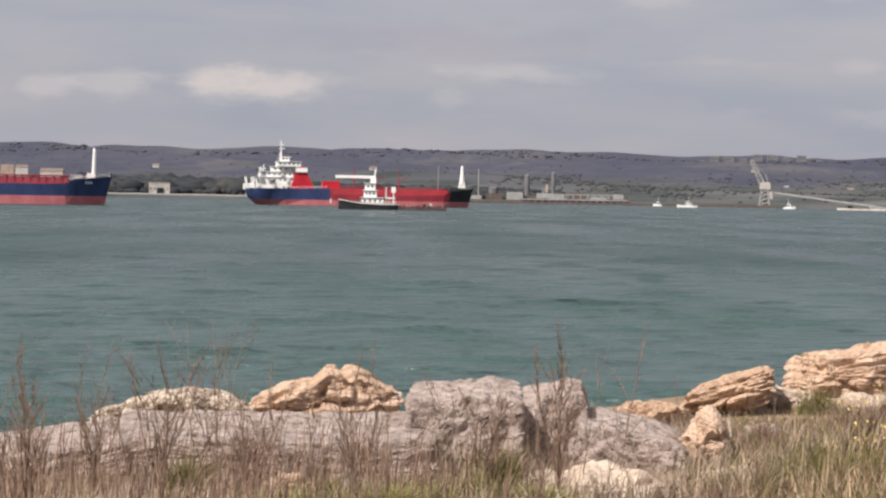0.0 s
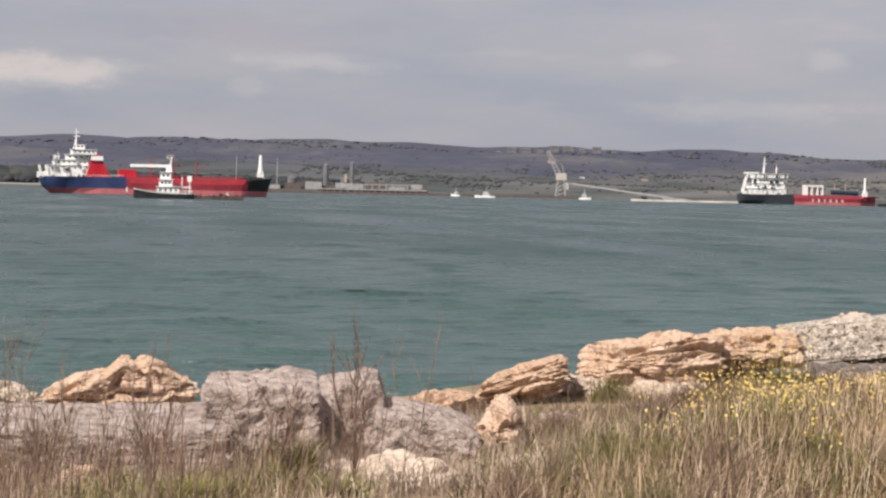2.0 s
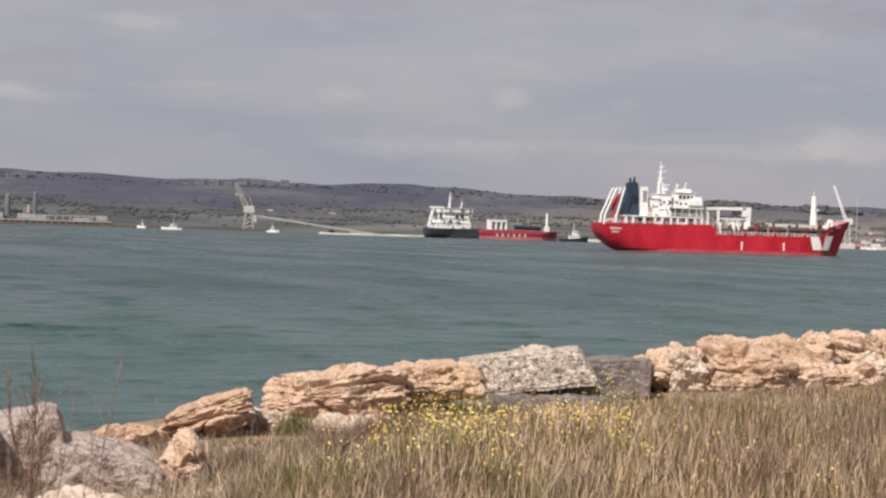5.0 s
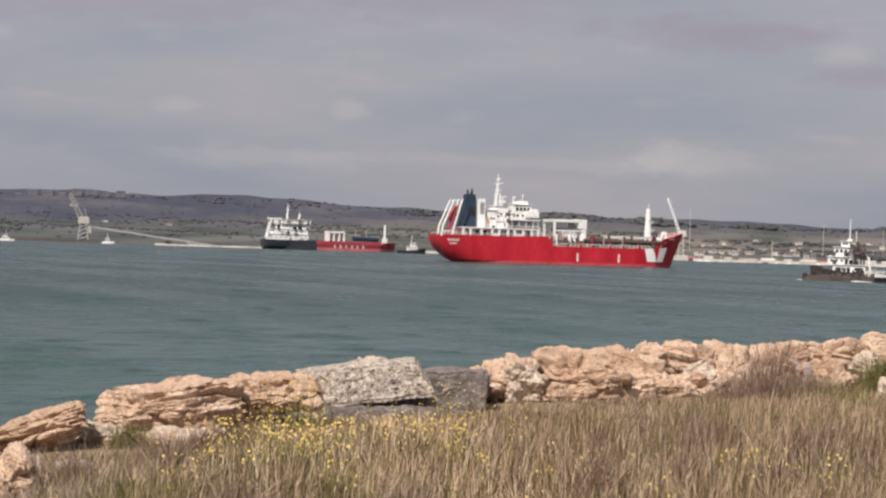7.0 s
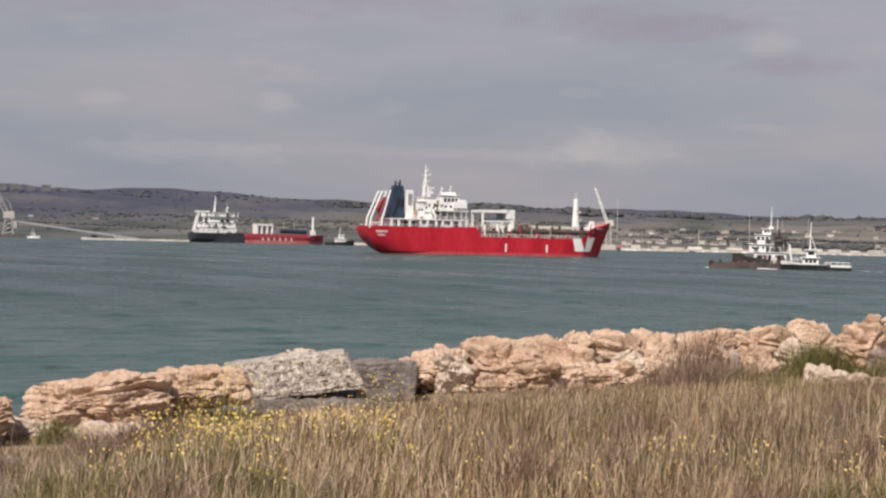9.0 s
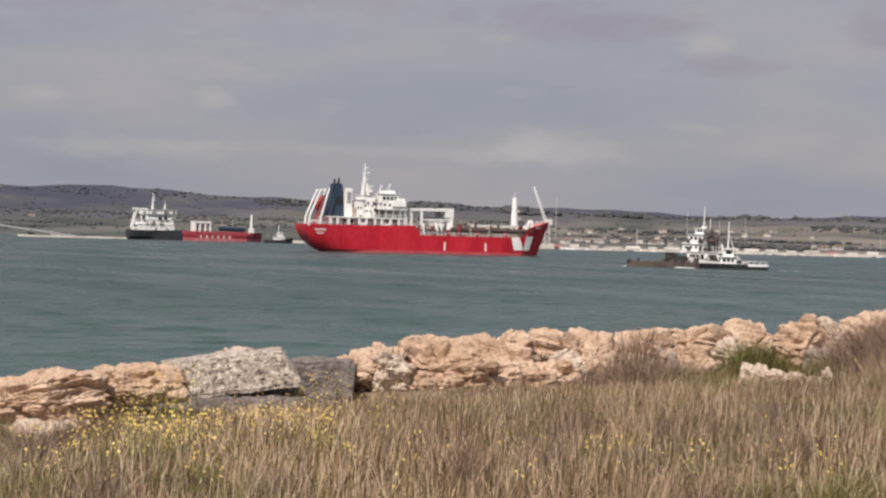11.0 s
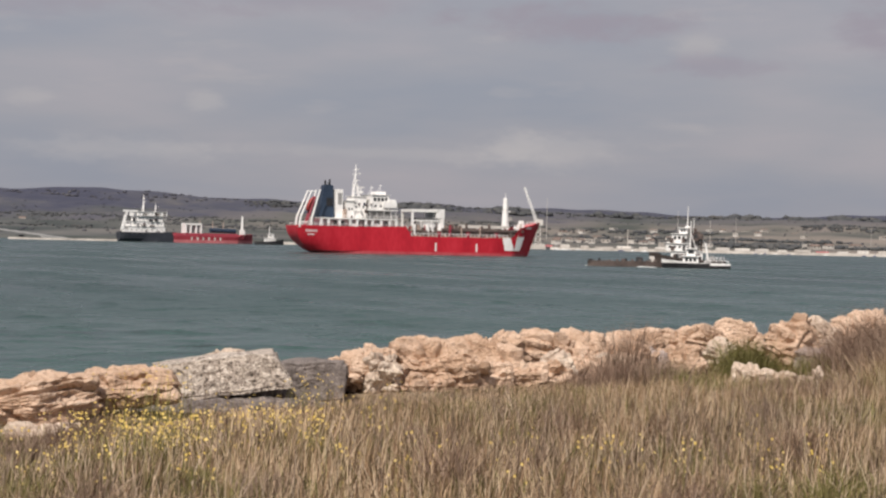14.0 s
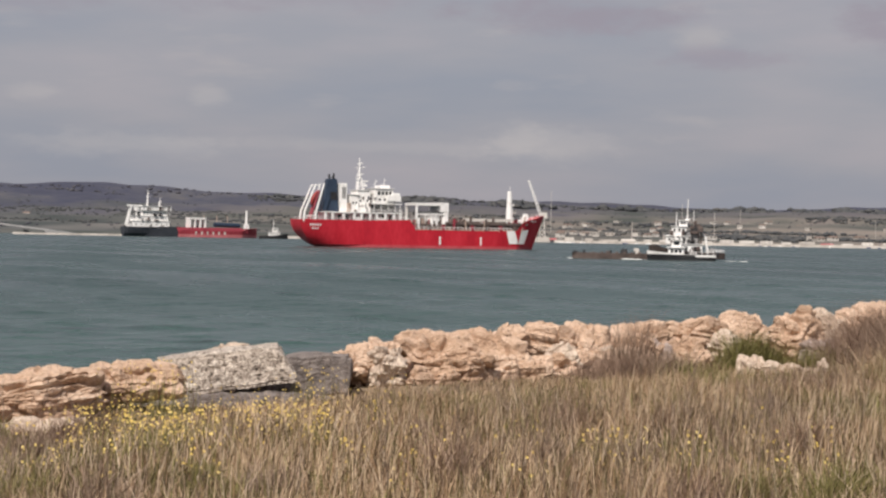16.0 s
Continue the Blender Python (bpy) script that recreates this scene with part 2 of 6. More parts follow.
def farmed_slopes(mt):
    """Olive and buff fields on the low ground, giving way to dark scrub higher up; haze is in the colours."""
    nt = mt.node_tree
    n, lk = nt.nodes.new, nt.links.new
    b = nt.nodes["Principled BSDF"]
    scrub = b.inputs["Base Color"].links[0].from_socket
    co, ln, mr, mix = n("ShaderNodeTexCoord"), n("ShaderNodeVectorMath"), n("ShaderNodeMapRange"), n("ShaderNodeMixRGB")
    ln.operation = "LENGTH"
    no, rp, ad = n("ShaderNodeTexNoise"), n("ShaderNodeValToRGB"), n("ShaderNodeMath")
    no.inputs["Scale"].default_value, no.inputs["Detail"].default_value = 0.006, 5.0
    ad.operation = "MULTIPLY_ADD"
    ad.inputs[1].default_value = 1900.0
    mr.inputs["From Min"].default_value, mr.inputs["From Max"].default_value = 3550.0, 4250.0
    e = rp.color_ramp.elements
    e[0].position, e[0].color = 0.35, (0.056, 0.063, 0.056, 1)
    e[1].position, e[1].color = 0.66, (0.225, 0.192, 0.165, 1)
    e.new(0.5).color = (0.132, 0.124, 0.108, 1)
    lk(co.outputs["Object"], ln.inputs[0])
    lk(co.outputs["Object"], no.inputs["Vector"])
    lk(no.outputs["Fac"], rp.inputs["Fac"])
    lk(no.outputs["Fac"], ad.inputs[0])
    lk(ln.outputs["Value"], ad.inputs[2])
    sep, east, sub = n("ShaderNodeSeparateXYZ"), n("ShaderNodeMapRange"), n("ShaderNodeMath")
    east.inputs["From Min"].default_value, east.inputs["From Max"].default_value = 500.0, 1800.0
    east.inputs["To Max"].default_value = 900.0
    sub.operation = "SUBTRACT"
    lk(co.outputs["Object"], sep.inputs[0])
    lk(sep.outputs["X"], east.inputs["Value"])
    lk(ad.outputs["Value"], sub.inputs[0])
    lk(east.outputs["Result"], sub.inputs[1])
    lk(sub.outputs["Value"], mr.inputs["Value"])
    lk(mr.outputs["Result"], mix.inputs["Fac"])
    # fields to the west are multiplied bluer and darker, as haze in the colour
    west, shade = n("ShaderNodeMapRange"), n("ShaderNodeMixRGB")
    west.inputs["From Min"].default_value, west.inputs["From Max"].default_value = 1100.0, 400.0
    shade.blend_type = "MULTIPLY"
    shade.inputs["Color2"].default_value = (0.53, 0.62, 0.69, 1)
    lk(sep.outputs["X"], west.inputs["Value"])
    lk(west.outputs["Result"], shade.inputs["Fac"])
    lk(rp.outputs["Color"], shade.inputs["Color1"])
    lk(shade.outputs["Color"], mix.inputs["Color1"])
    lk(scrub, mix.inputs["Color2"])
    lk(mix.outputs["Color"], b.inputs["Base Color"])


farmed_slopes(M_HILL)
# Far foliage leans from green to blue-grey: distance haze set in its colour.
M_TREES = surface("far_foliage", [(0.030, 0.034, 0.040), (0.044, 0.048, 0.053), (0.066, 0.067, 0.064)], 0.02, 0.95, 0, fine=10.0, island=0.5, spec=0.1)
M_GROVE = surface("hazy_groves", [(0.062, 0.066, 0.073), (0.082, 0.086, 0.089), (0.108, 0.106, 0.103)], 0.02, 0.95, 0, fine=10.0, island=0.5, spec=0.1)
M_SCRUBTREE = surface("hazy_hill_scrub", [(0.064, 0.064, 0.082), (0.082, 0.082, 0.096), (0.108, 0.106, 0.110)], 0.02, 0.95, 0, fine=10.0, island=0.4, spec=0.1)
M_WHITE = surface("white_ship_paint", [(0.72, 0.70, 0.67), (0.85, 0.84, 0.82), (0.88, 0.87, 0.86)], 0.25, 0.45, 0, fine=6.0)
M_RED = surface("red_hull_paint", [(0.40, 0.012, 0.026), (0.50, 0.018, 0.034), (0.57, 0.03, 0.05)], 0.12, 0.42, 0, fine=9.0, stretch=(1, 1, 0.3))
M_REDDECK = surface("red_deck_paint", [(0.22, 0.03, 0.048), (0.34, 0.05, 0.070)], 0.2, 0.6, 0)
M_BOOT = surface("faded_red_antifouling", [(0.40, 0.11, 0.12), (0.54, 0.18, 0.19)], 0.15, 0.6, 0, stretch=(1, 1, 0.4))
M_FADED = surface("faded_red_waterline", [(0.40, 0.045, 0.06), (0.52, 0.10, 0.115)], 0.15, 0.5, 0, stretch=(1, 1, 0.4))
M_MAROON = surface("maroon_hull_paint", [(0.22, 0.022, 0.034), (0.33, 0.04, 0.055)], 0.15, 0.5, 0, stretch=(1, 1, 0.4))
M_TRUNK = surface("weathered_red_deck_trunk", [(0.30, 0.02, 0.034), (0.42, 0.04, 0.055)], 0.15, 0.55, 0, fine=8.0)
M_BLUE = surface("blue_hull_paint", [(0.022, 0.036, 0.105), (0.042, 0.062, 0.155)], 0.15, 0.4, 0, stretch=(1, 1, 0.4))
M_NAVY = surface("navy_funnel_paint", [(0.018, 0.030, 0.055), (0.032, 0.052, 0.085)], 0.3, 0.45, 0)
M_SLATE = surface("dark_slate_hull_paint", [(0.022, 0.026, 0.034), (0.045, 0.050, 0.062)], 0.3, 0.5, 0)
M_BLACK = surface("black_hull_paint", [(0.014, 0.015, 0.018), (0.035, 0.034, 0.036)], 0.4, 0.5, 0)
M_RUST = surface("rusty_steel", [(0.06, 0.044, 0.040), (0.105, 0.080, 0.072), (0.16, 0.125, 0.11)], 0.4, 0.85, 0, fine=7.0)
M_TARRED = surface("tarred_brown_hull", [(0.028, 0.022, 0.021), (0.055, 0.042, 0.038), (0.10, 0.075, 0.065)], 0.5, 0.7, 0, fine=6.0)
M_STEEL = surface("grey_steel", [(0.22, 0.22, 0.22), (0.38, 0.37, 0.36)], 0.5, 0.6, 0)
# Grey of the far flats and silos holds the haze in front of them.
M_HAZE = surface("hazed_grey_wall", [(0.13, 0.13, 0.145), (0.20, 0.195, 0.20)], 0.1, 0.9, 0)
M_PIPE = surface("buff_pipework_paint", [(0.30, 0.22, 0.18), (0.48, 0.38, 0.32)], 0.5, 0.6, 0)
M_LIFEBOAT = surface("dull_red_boat_shell", [(0.30, 0.035, 0.035), (0.40, 0.06, 0.05)], 0.6, 0.5, 0)
M_GLASS = surface("dark_window_glass", [(0.015, 0.018, 0.022), (0.03, 0.035, 0.04)], 0.5, 0.12, 0)
M_WALL = surface("pale_plaster", [(0.34, 0.31, 0.28), (0.66, 0.63, 0.59)], 0.1, 0.9, 0, random_tint=0.4)
M_ROOF = surface("clay_roof_tiles", [(0.16, 0.12, 0.10), (0.25, 0.19, 0.16)], 0.3, 0.9, 0)
M_QUAY = surface("pale_quay_stone", [(0.34, 0.31, 0.28), (0.50, 0.46, 0.42), (0.62, 0.58, 0.53)], 0.05, 0.9, 0, fine=7.0)
M_FOAM = surface("white_foam", [(0.55, 0.58, 0.57), (0.80, 0.81, 0.80)], 0.5, 0.8, 0.03)


# ---- mesh helpers ----
def mesh_of(bm, name):
    me = bpy.data.meshes.new(name)
    bm.normal_update()
    bm.to_mesh(me)
    bm.free()
    return me


def part(name, bm, material, parent=None, label="", smooth=False):
    me = mesh_of(bm, name)
    me.materials.append(material)
    if smooth:
        me.polygons.foreach_set("use_smooth", [True] * len(me.polygons))
        me.set_sharp_from_angle(angle=radians(38))
    ob = new(name, me)
    if parent is not None:
        ob.parent = parent
    if label:
        ob["label"] = label
    return ob


def shared(name, me, parent, place, turn=0.0):
    ob = new(name, me)
    ob.parent = parent
    ob.matrix_basis = pose(*place, 0, 0, turn)
    return ob


def empty(name, place, turn, label, category, group="", kind=""):
    ob = new(name)
    ob.matrix_basis = pose(*place, 0, 0, turn)
    return tagged(ob, label, category, group, kind)


def box(bm, x0, x1, y0, y1, z0, z1, taper=0.0, bevel=0.0):
    """A box; taper draws the top in on all sides."""
    t = taper
    vs = [bm.verts.new(p) for p in ((x0, y0, z0), (x1, y0, z0), (x1, y1, z0), (x0, y1, z0),
                                    (x0 + t, y0 + t, z1), (x1 - t, y0 + t, z1), (x1 - t, y1 - t, z1), (x0 + t, y1 - t, z1))]
    fs = [bm.faces.new([vs[i] for i in q]) for q in ((3, 2, 1, 0), (4, 5, 6, 7), (0, 1, 5, 4), (1, 2, 6, 5), (2, 3, 7, 6), (3, 0, 4, 7))]
    if bevel:
        bmesh.ops.bevel(bm, geom=list({ed for f in fs for ed in f.edges}), offset=bevel, segments=2, affect="EDGES")
    return bm


def tube(bm, a, b, r0, r1=None, n=8):
    a, b = Vector(a), Vector(b)
    r1 = r0 if r1 is None else r1
    q = (b - a).to_track_quat("Z", "Y")
    rings = []
    for p, r in ((a, r0), (b, r1)):
        rings.append([bm.verts.new(p + q @ Vector((r * math.cos(2 * math.pi * i / n), r * math.sin(2 * math.pi * i / n), 0))) for i in range(n)])
    for i in range(n):
        bm.faces.new((rings[0][i], rings[0][(i + 1) % n], rings[1][(i + 1) % n], rings[1][i]))
    bm.faces.new(rings[0][::-1])
    bm.faces.new(rings[1])
    return bm


def B():
    return bmesh.new()


def at(bearing, dist, z=0.0):
    """A place by compass bearing (degrees right of straight ahead) and distance from the viewpoint."""
    return (dist * math.sin(radians(bearing)), dist * math.cos(radians(bearing)), z)


def from_arrays(name, verts, faces, material, smooth=False):
    """A mesh from numpy arrays: verts (n, 3), faces (m, k)."""
    me = bpy.data.meshes.new(name)
    k = faces.shape[1]
    me.vertices.add(len(verts))
    me.vertices.foreach_set("co", np.asarray(verts, dtype=np.float32).ravel())
    me.loops.add(faces.size)
    me.loops.foreach_set("vertex_index", faces.astype(np.int32).ravel())
    me.polygons.add(len(faces))
    me.polygons.foreach_set("loop_start", np.arange(len(faces), dtype=np.int32) * k)
    me.update(calc_edges=True)
    me.validate()
    if smooth:
        me.polygons.foreach_set("use_smooth", np.ones(len(faces), dtype=bool))
    me.materials.append(material)
    return me


def grid_faces(rows, cols):
    i = np.arange((rows - 1) * cols).reshape(rows - 1, cols)[:, :-1].ravel()
    return np.stack([i, i + 1, i + cols + 1, i + cols], 1)


# ---- sea ----
def make_sea():
    rng = np.random.default_rng(3)
    rr = np.concatenate([np.linspace(18, 34, 12), np.geomspace(35, 420, 560), np.geomspace(430, 7000, 50)])
    aa = np.radians(np.concatenate([np.linspace(-75, -23, 26), np.linspace(-22, 46, 520), np.linspace(47, 88, 22)]))
    R, A = np.meshgrid(rr, aa, indexing="ij")
    X, Y = R * np.sin(A), R * np.cos(A)
    Z = np.zeros_like(X)
    for k in range(26):
        length = rng.uniform(1.8, 11.0)
        d = math.radians(-25 + rng.normal(0, 26))
        amp = 0.0038 * length ** 0.75
        ph = rng.uniform(0, 6.28)
        grp = 0.6 + 0.4 * np.sin((X * math.cos(d * 2 + k) + Y * math.sin(d * 2 + k)) / (length * 3.3) + k)
        s = np.sin((X * math.sin(d) + Y * math.cos(d)) * 6.283 / length + ph + 0.6 * np.sin(X / (length * 2.1) + k))
        Z += amp * grp * (s + 0.35 * (s * s - 0.5))
    Z *= np.clip((520 - R) / 350, 0, 1)
    # short steep wavelets that catch the light differently
    lr = np.log(rr)
    for k in range(5200):
        r0, a0 = math.exp(rng.uniform(math.log(50), math.log(330))), math.radians(rng.uniform(-20, 44))
        wr, wa, amp = rng.uniform(0.11, 0.20) * (1 + r0 / 170), rng.uniform(0.5, 2.2) * (1 + r0 / 220), (0.006 + 0.12 * rng.random() ** 4) * (1 + r0 / 260)
        i0, i1 = np.searchsorted(rr, (r0 - 3 * wr, r0 + 3 * wr))
        j0, j1 = np.searchsorted(aa, (a0 - 3 * wa / r0, a0 + 3 * wa / r0))
        dr = (rr[i0:i1, None] - r0) / wr
        da = (aa[None, j0:j1] - a0) * r0 / wa
        Z[i0:i1, j0:j1] += amp * np.exp(-(dr + 0.12 * da * math.sin(k)) ** 2 - da ** 2)
    me = from_arrays("water", np.stack([X, Y, Z], -1).reshape(-1, 3), grid_faces(len(rr), len(aa)), M_WATER, True)
    return tagged(new("water", me), "teal-grey harbour sea ruffled by small waves", "water", kind="structure")


sea = make_sea()


# ---- near ground ----
def shore(x, y):
    """Metres towards the sea, measured square to the line of rocks (which lies near 16.4)."""
    return -0.4515 * x + 0.892 * y


def ground_z(x, y):
    s = shore(x, y)
    z = 4.42 - 0.026 * np.maximum(s, 0)
    z = z - 0.18 * np.clip((6 - x) / 8, 0, 1) * np.clip(s / 12, 0, 1)
    z = z + 0.05 * np.sin(x * 0.9 + 1) * np.sin(y * 0.8) + 0.03 * np.sin(2.3 * x + y)
    drop = np.clip((s - 17.0) / 9.0, 0, 1)
    return z - 7.0 * drop * drop * (3 - 2 * drop) * 1.0


def make_ground():
    u = np.concatenate([-np.geomspace(3000, 20, 24), np.linspace(-18, 45, 190), np.geomspace(48, 3000, 24)])
    v = np.concatenate([-np.geomspace(3000, 10, 20), np.linspace(-8, 32, 130)])
    U, V = np.meshgrid(u, v, indexing="ij")
    X, Y = 0.892 * U - 0.4515 * V, 0.4515 * U + 0.892 * V
    Z = ground_z(X, Y)
    me = from_arrays("ground", np.stack([X, Y, Z], -1).reshape(-1, 3), grid_faces(len(u), len(v))[:, ::-1], M_SOIL, True)
    return tagged(new("ground", me), "dry stony coastal ground sloping to the water", "ground", kind="structure")


make_ground()


# ---- far shore and hills ----
RIDGE_AZ = [-40, -13, -5, 3.6, 9, 12, 16, 20, 25, 30, 37, 70]
RIDGE_EL = [1.2, 1.22, 1.27, 1.28, 1.25, 1.20, 1.14, 1.06, 0.95, 0.87, 0.87, 0.8]


def hill_z(bearing, r):
    el = np.interp(bearing, RIDGE_AZ, RIDGE_EL)
    top = 6 + 4300 * np.tan(np.radians(el))
    k = np.clip((r - 1990) / (4300 - 1990), 0, 1.1)
    lift = 3.5 + (top - 3.5) * (0.35 * k + 0.65 * k ** 1.7)
    x, y = r * np.sin(np.radians(bearing)), r * np.cos(np.radians(bearing))
    roll = 7 * np.sin(x / 170 + 1.3) * np.sin(y / 210) + 4 * np.sin(x / 61 + y / 90) + 2.0 * np.sin(x / 23 + 2) * np.sin(y / 31)
    return np.where(r < 1975, -3.0, lift + roll * np.clip(k * 2.2, 0, 1))


def make_hills():
    az = np.linspace(-60, 75, 700)
    rr = np.concatenate([[1960, 1974, 1976], np.linspace(1995, 4400, 110), [4700, 4950]])
    R, A = np.meshgrid(rr, az, indexing="ij")
    Z = hill_z(A, R)
    Z[-1] -= 60
    P = np.stack([R * np.sin(np.radians(A)), R * np.cos(np.radians(A)), Z], -1).reshape(-1, 3)
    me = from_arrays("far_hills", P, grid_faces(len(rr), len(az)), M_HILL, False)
    return tagged(new("far_hills", me), "distant scrub hills and dull fields, haze put into their colour", "hills", kind="structure")


make_hills()


def make_woods():
    """Clumps of far trees as small uneven crowns, joined."""
    rng = np.random.default_rng(11)
    base = B()
    bmesh.ops.create_icosphere(base, subdivisions=1, radius=1.0)
    bv = np.array([v.co[:] for v in base.verts])
    base.verts.index_update()
    bf = np.array([[v.index for v in f.verts] for f in base.faces])
    base.free()
    vs, fs, n = [], [], 0

    def put(bearing, r, size):
        nonlocal n
        x, y, _ = at(bearing, r)
        z = float(hill_z(np.array(bearing), np.array(float(r))))
        v = bv * (1 + rng.uniform(-0.3, 0.3, (len(bv), 1))) * [size * rng.uniform(1.2, 2.6), size * 1.6, size * rng.uniform(0.6, 1.1)] + [x, y, z + size * 0.55]
        vs.append(v)
        fs.append(bf + n)
        n += len(bv)

    for _ in range(3200):      # dark belt behind the quay
        put(rng.uniform(-16, 3.5), rng.uniform(2040, 2500), rng.uniform(2.0, 4.5))
    for _ in range(1500):      # a taller wood behind the boathouse
        put(rng.normal(-7.6, 2.3), rng.uniform(2070, 2300), rng.uniform(5.0, 10.0))
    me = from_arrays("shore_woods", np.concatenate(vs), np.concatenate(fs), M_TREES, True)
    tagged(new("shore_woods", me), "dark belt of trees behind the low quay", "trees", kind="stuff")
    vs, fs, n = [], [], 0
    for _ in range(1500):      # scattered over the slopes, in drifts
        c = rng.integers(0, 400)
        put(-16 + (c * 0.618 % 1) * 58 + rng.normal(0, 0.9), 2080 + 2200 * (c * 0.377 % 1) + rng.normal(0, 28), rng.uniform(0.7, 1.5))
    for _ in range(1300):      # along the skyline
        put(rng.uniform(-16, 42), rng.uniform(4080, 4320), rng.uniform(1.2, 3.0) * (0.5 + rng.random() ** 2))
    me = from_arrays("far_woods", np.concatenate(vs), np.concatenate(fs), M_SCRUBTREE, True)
    tagged(new("far_woods", me), "far woods and scrub on the slopes, coloured blue-grey for haze", "trees", kind="stuff")
    vs, fs, n = [], [], 0
    for _ in range(1900):      # uneven groves on the low eastern skyline
        c = rng.integers(0, 46)
        put(19 + (c * 0.618 % 1) * 22 + rng.normal(0, 0.25), rng.uniform(3950, 4300), rng.uniform(1.6, 4.6) * (0.6 + 0.5 * (c % 3)))
    for _ in range(1500):      # gardens and hedges among the houses
        c = rng.integers(0, 90)
        put(25 + (c * 0.618 % 1) * 15 + rng.normal(0, 0.2), 2060 + (c * 0.377 % 1) * 1500 + rng.normal(0, 16), rng.uniform(0.8, 3.2))
    for _ in range(2200):      # hazy grey woods along the middle slopes
        c = rng.integers(0, 60)
        put(1 + (c * 0.618 % 1) * 26 + rng.normal(0, 0.45), 2350 + (c * 0.755 % 1) * 900 + rng.normal(0, 40), rng.uniform(0.7, 2.0))
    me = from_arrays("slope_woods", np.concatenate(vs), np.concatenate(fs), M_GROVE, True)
    tagged(new("slope_woods", me), "woods and hedges on the far slopes, coloured grey for haze", "trees", kind="stuff")


make_woods()

# ---- rocks of the shore ----
def boulder(name, bearing0, bearing1, el_low, el_top, dist, depth, material, label, seed, lean=0.0, square=0.55, rough=0.10, strata=0.05, detail=6, group="shore boulders", category="boulder", crest=None, foot=None, facets=11, thick=1.0):
    """A rock that spans two bearings at a distance, with its foot and crest given as angles below the eye."""
    mid = (bearing0 + bearing1) / 2
    w = dist * (math.tan(radians(bearing1 - mid)) - math.tan(radians(bearing0 - mid)))
    z0, z1 = EYE + dist * math.tan(radians(el_low)), EYE + dist * math.tan(radians(el_top))
    z0 -= 0.10
    if bearing0 > 20:
        z0 = min(z0, float(ground_z(*at(mid, dist)[:2])) - 0.08)
    bm = B()
    bmesh.ops.create_icosphere(bm, subdivisions=detail, radius=1.0)
    off = Vector((seed * 7.3, seed * 3.1, seed * 1.7))
    ca, sa = math.cos(radians(lean)), math.sin(radians(lean))
    size = Vector((w / 2, depth / 2, (z1 - z0) / 2 * thick))
    rnd = random.Random(seed * 13 + 5)
    cuts = []
    for _ in range(facets):
        c = Vector((rnd.gauss(0, 1), rnd.gauss(0, 1) - 0.35, rnd.gauss(0, 0.8))).normalized()
        cuts.append((c, rnd.uniform(0.66, 0.92)))
    for v in bm.verts:
        d = v.co.normalized()
        k = (abs(d.x) ** (2 / square) + abs(d.y) ** (2 / square) + abs(d.z) ** (2 / square)) ** (-square / 2)
        p = Vector((d.x * size.x, d.y * size.y, d.z * size.z)) * k
        u = Vector((p.x / size.x, p.y / size.y, p.z / size.z))
        for c, reach in cuts:
            over = u.dot(c) - reach
            if over > 0:
                u -= c * over
        p = Vector((u.x * size.x, u.y * size.y, u.z * size.z))
        q = p + off
        m = min(size) * 2
        h = noise.fractal(q * (1.1 / m), 1.0, 2.0, 5) * rough * 1.5 * m
        h += noise.fractal(q * 5.0, 0.8, 2.1, 5) * rough * 0.26 + noise.fractal(q * 12.0, 0.6, 2.1, 4) * 0.022
        h -= max(0.0, noise.noise(q * 8.0 + Vector((9, 4, 2))) - 0.25) * 0.05
        h -= max(0.0, 0.16 - abs(noise.noise(q * 2.6 + Vector((3, 1, 7))))) * rough * 7.5
        near, after = noise.voronoi(Vector((q.x * 1.7, q.y * 1.7, q.z * 3.4)) + noise.noise_vector(q * 3) * 0.35)[0][:2]
        h += (0.16 * (after - near) - 4.4 * max(0.0, 0.12 - (after - near))) * rough * 0.9
        if d.z < -0.1:
            p.y *= 1 + 0.45 * (d.z + 0.1)
        h += noise.noise(Vector((q.x * 1.2, q.y * 1.2, q.z * 13))) * strata * 1.25 + noise.noise(Vector((q.x * 3, q.y * 3, q.z * 34))) * strata * 0.45
        p = p + d * h
        v.co = Vector((p.x * ca - p.z * sa, p.y, p.x * sa + p.z * ca))
    for i, want in ((0, w), (2, z1 - z0)):
        lo, hi = min(v.co[i] for v in bm.verts), max(v.co[i] for v in bm.verts)
        if i == 2:      # the mean crest of the middle counts as the top
            tops = {}
            for v in bm.verts:
                k = int(v.co.x / w * 24 + 12)
                if 5 <= k <= 18:
                    tops[k] = max(tops.get(k, lo), v.co.z)
            hi = sum(tops.values()) / len(tops)
        for v in bm.verts:
            v.co[i] = (v.co[i] - (lo + hi) / 2) * want / (hi - lo)
    if crest:      # crest and foot along the rock's length, as shares of its height
        tall = z1 - z0
        for v in bm.verts:
            u, f = 2 * v.co.x / w, v.co.z / tall + 0.5
            up = float(np.interp(u, [c[0] for c in crest], [c[1] for c in crest]))
            dn = float(np.interp(u, [c[0] for c in foot], [c[1] for c in foot])) if foot else 0.0
            v.co.z = (dn + (up - dn) * f - 0.5) * tall
    ob = part(name, bm, material, smooth=False)
    ob.matrix_basis = pose(*at(mid, dist, (z0 + z1) / 2), 0, 0, -mid)
    return tagged(ob, label, category, group)


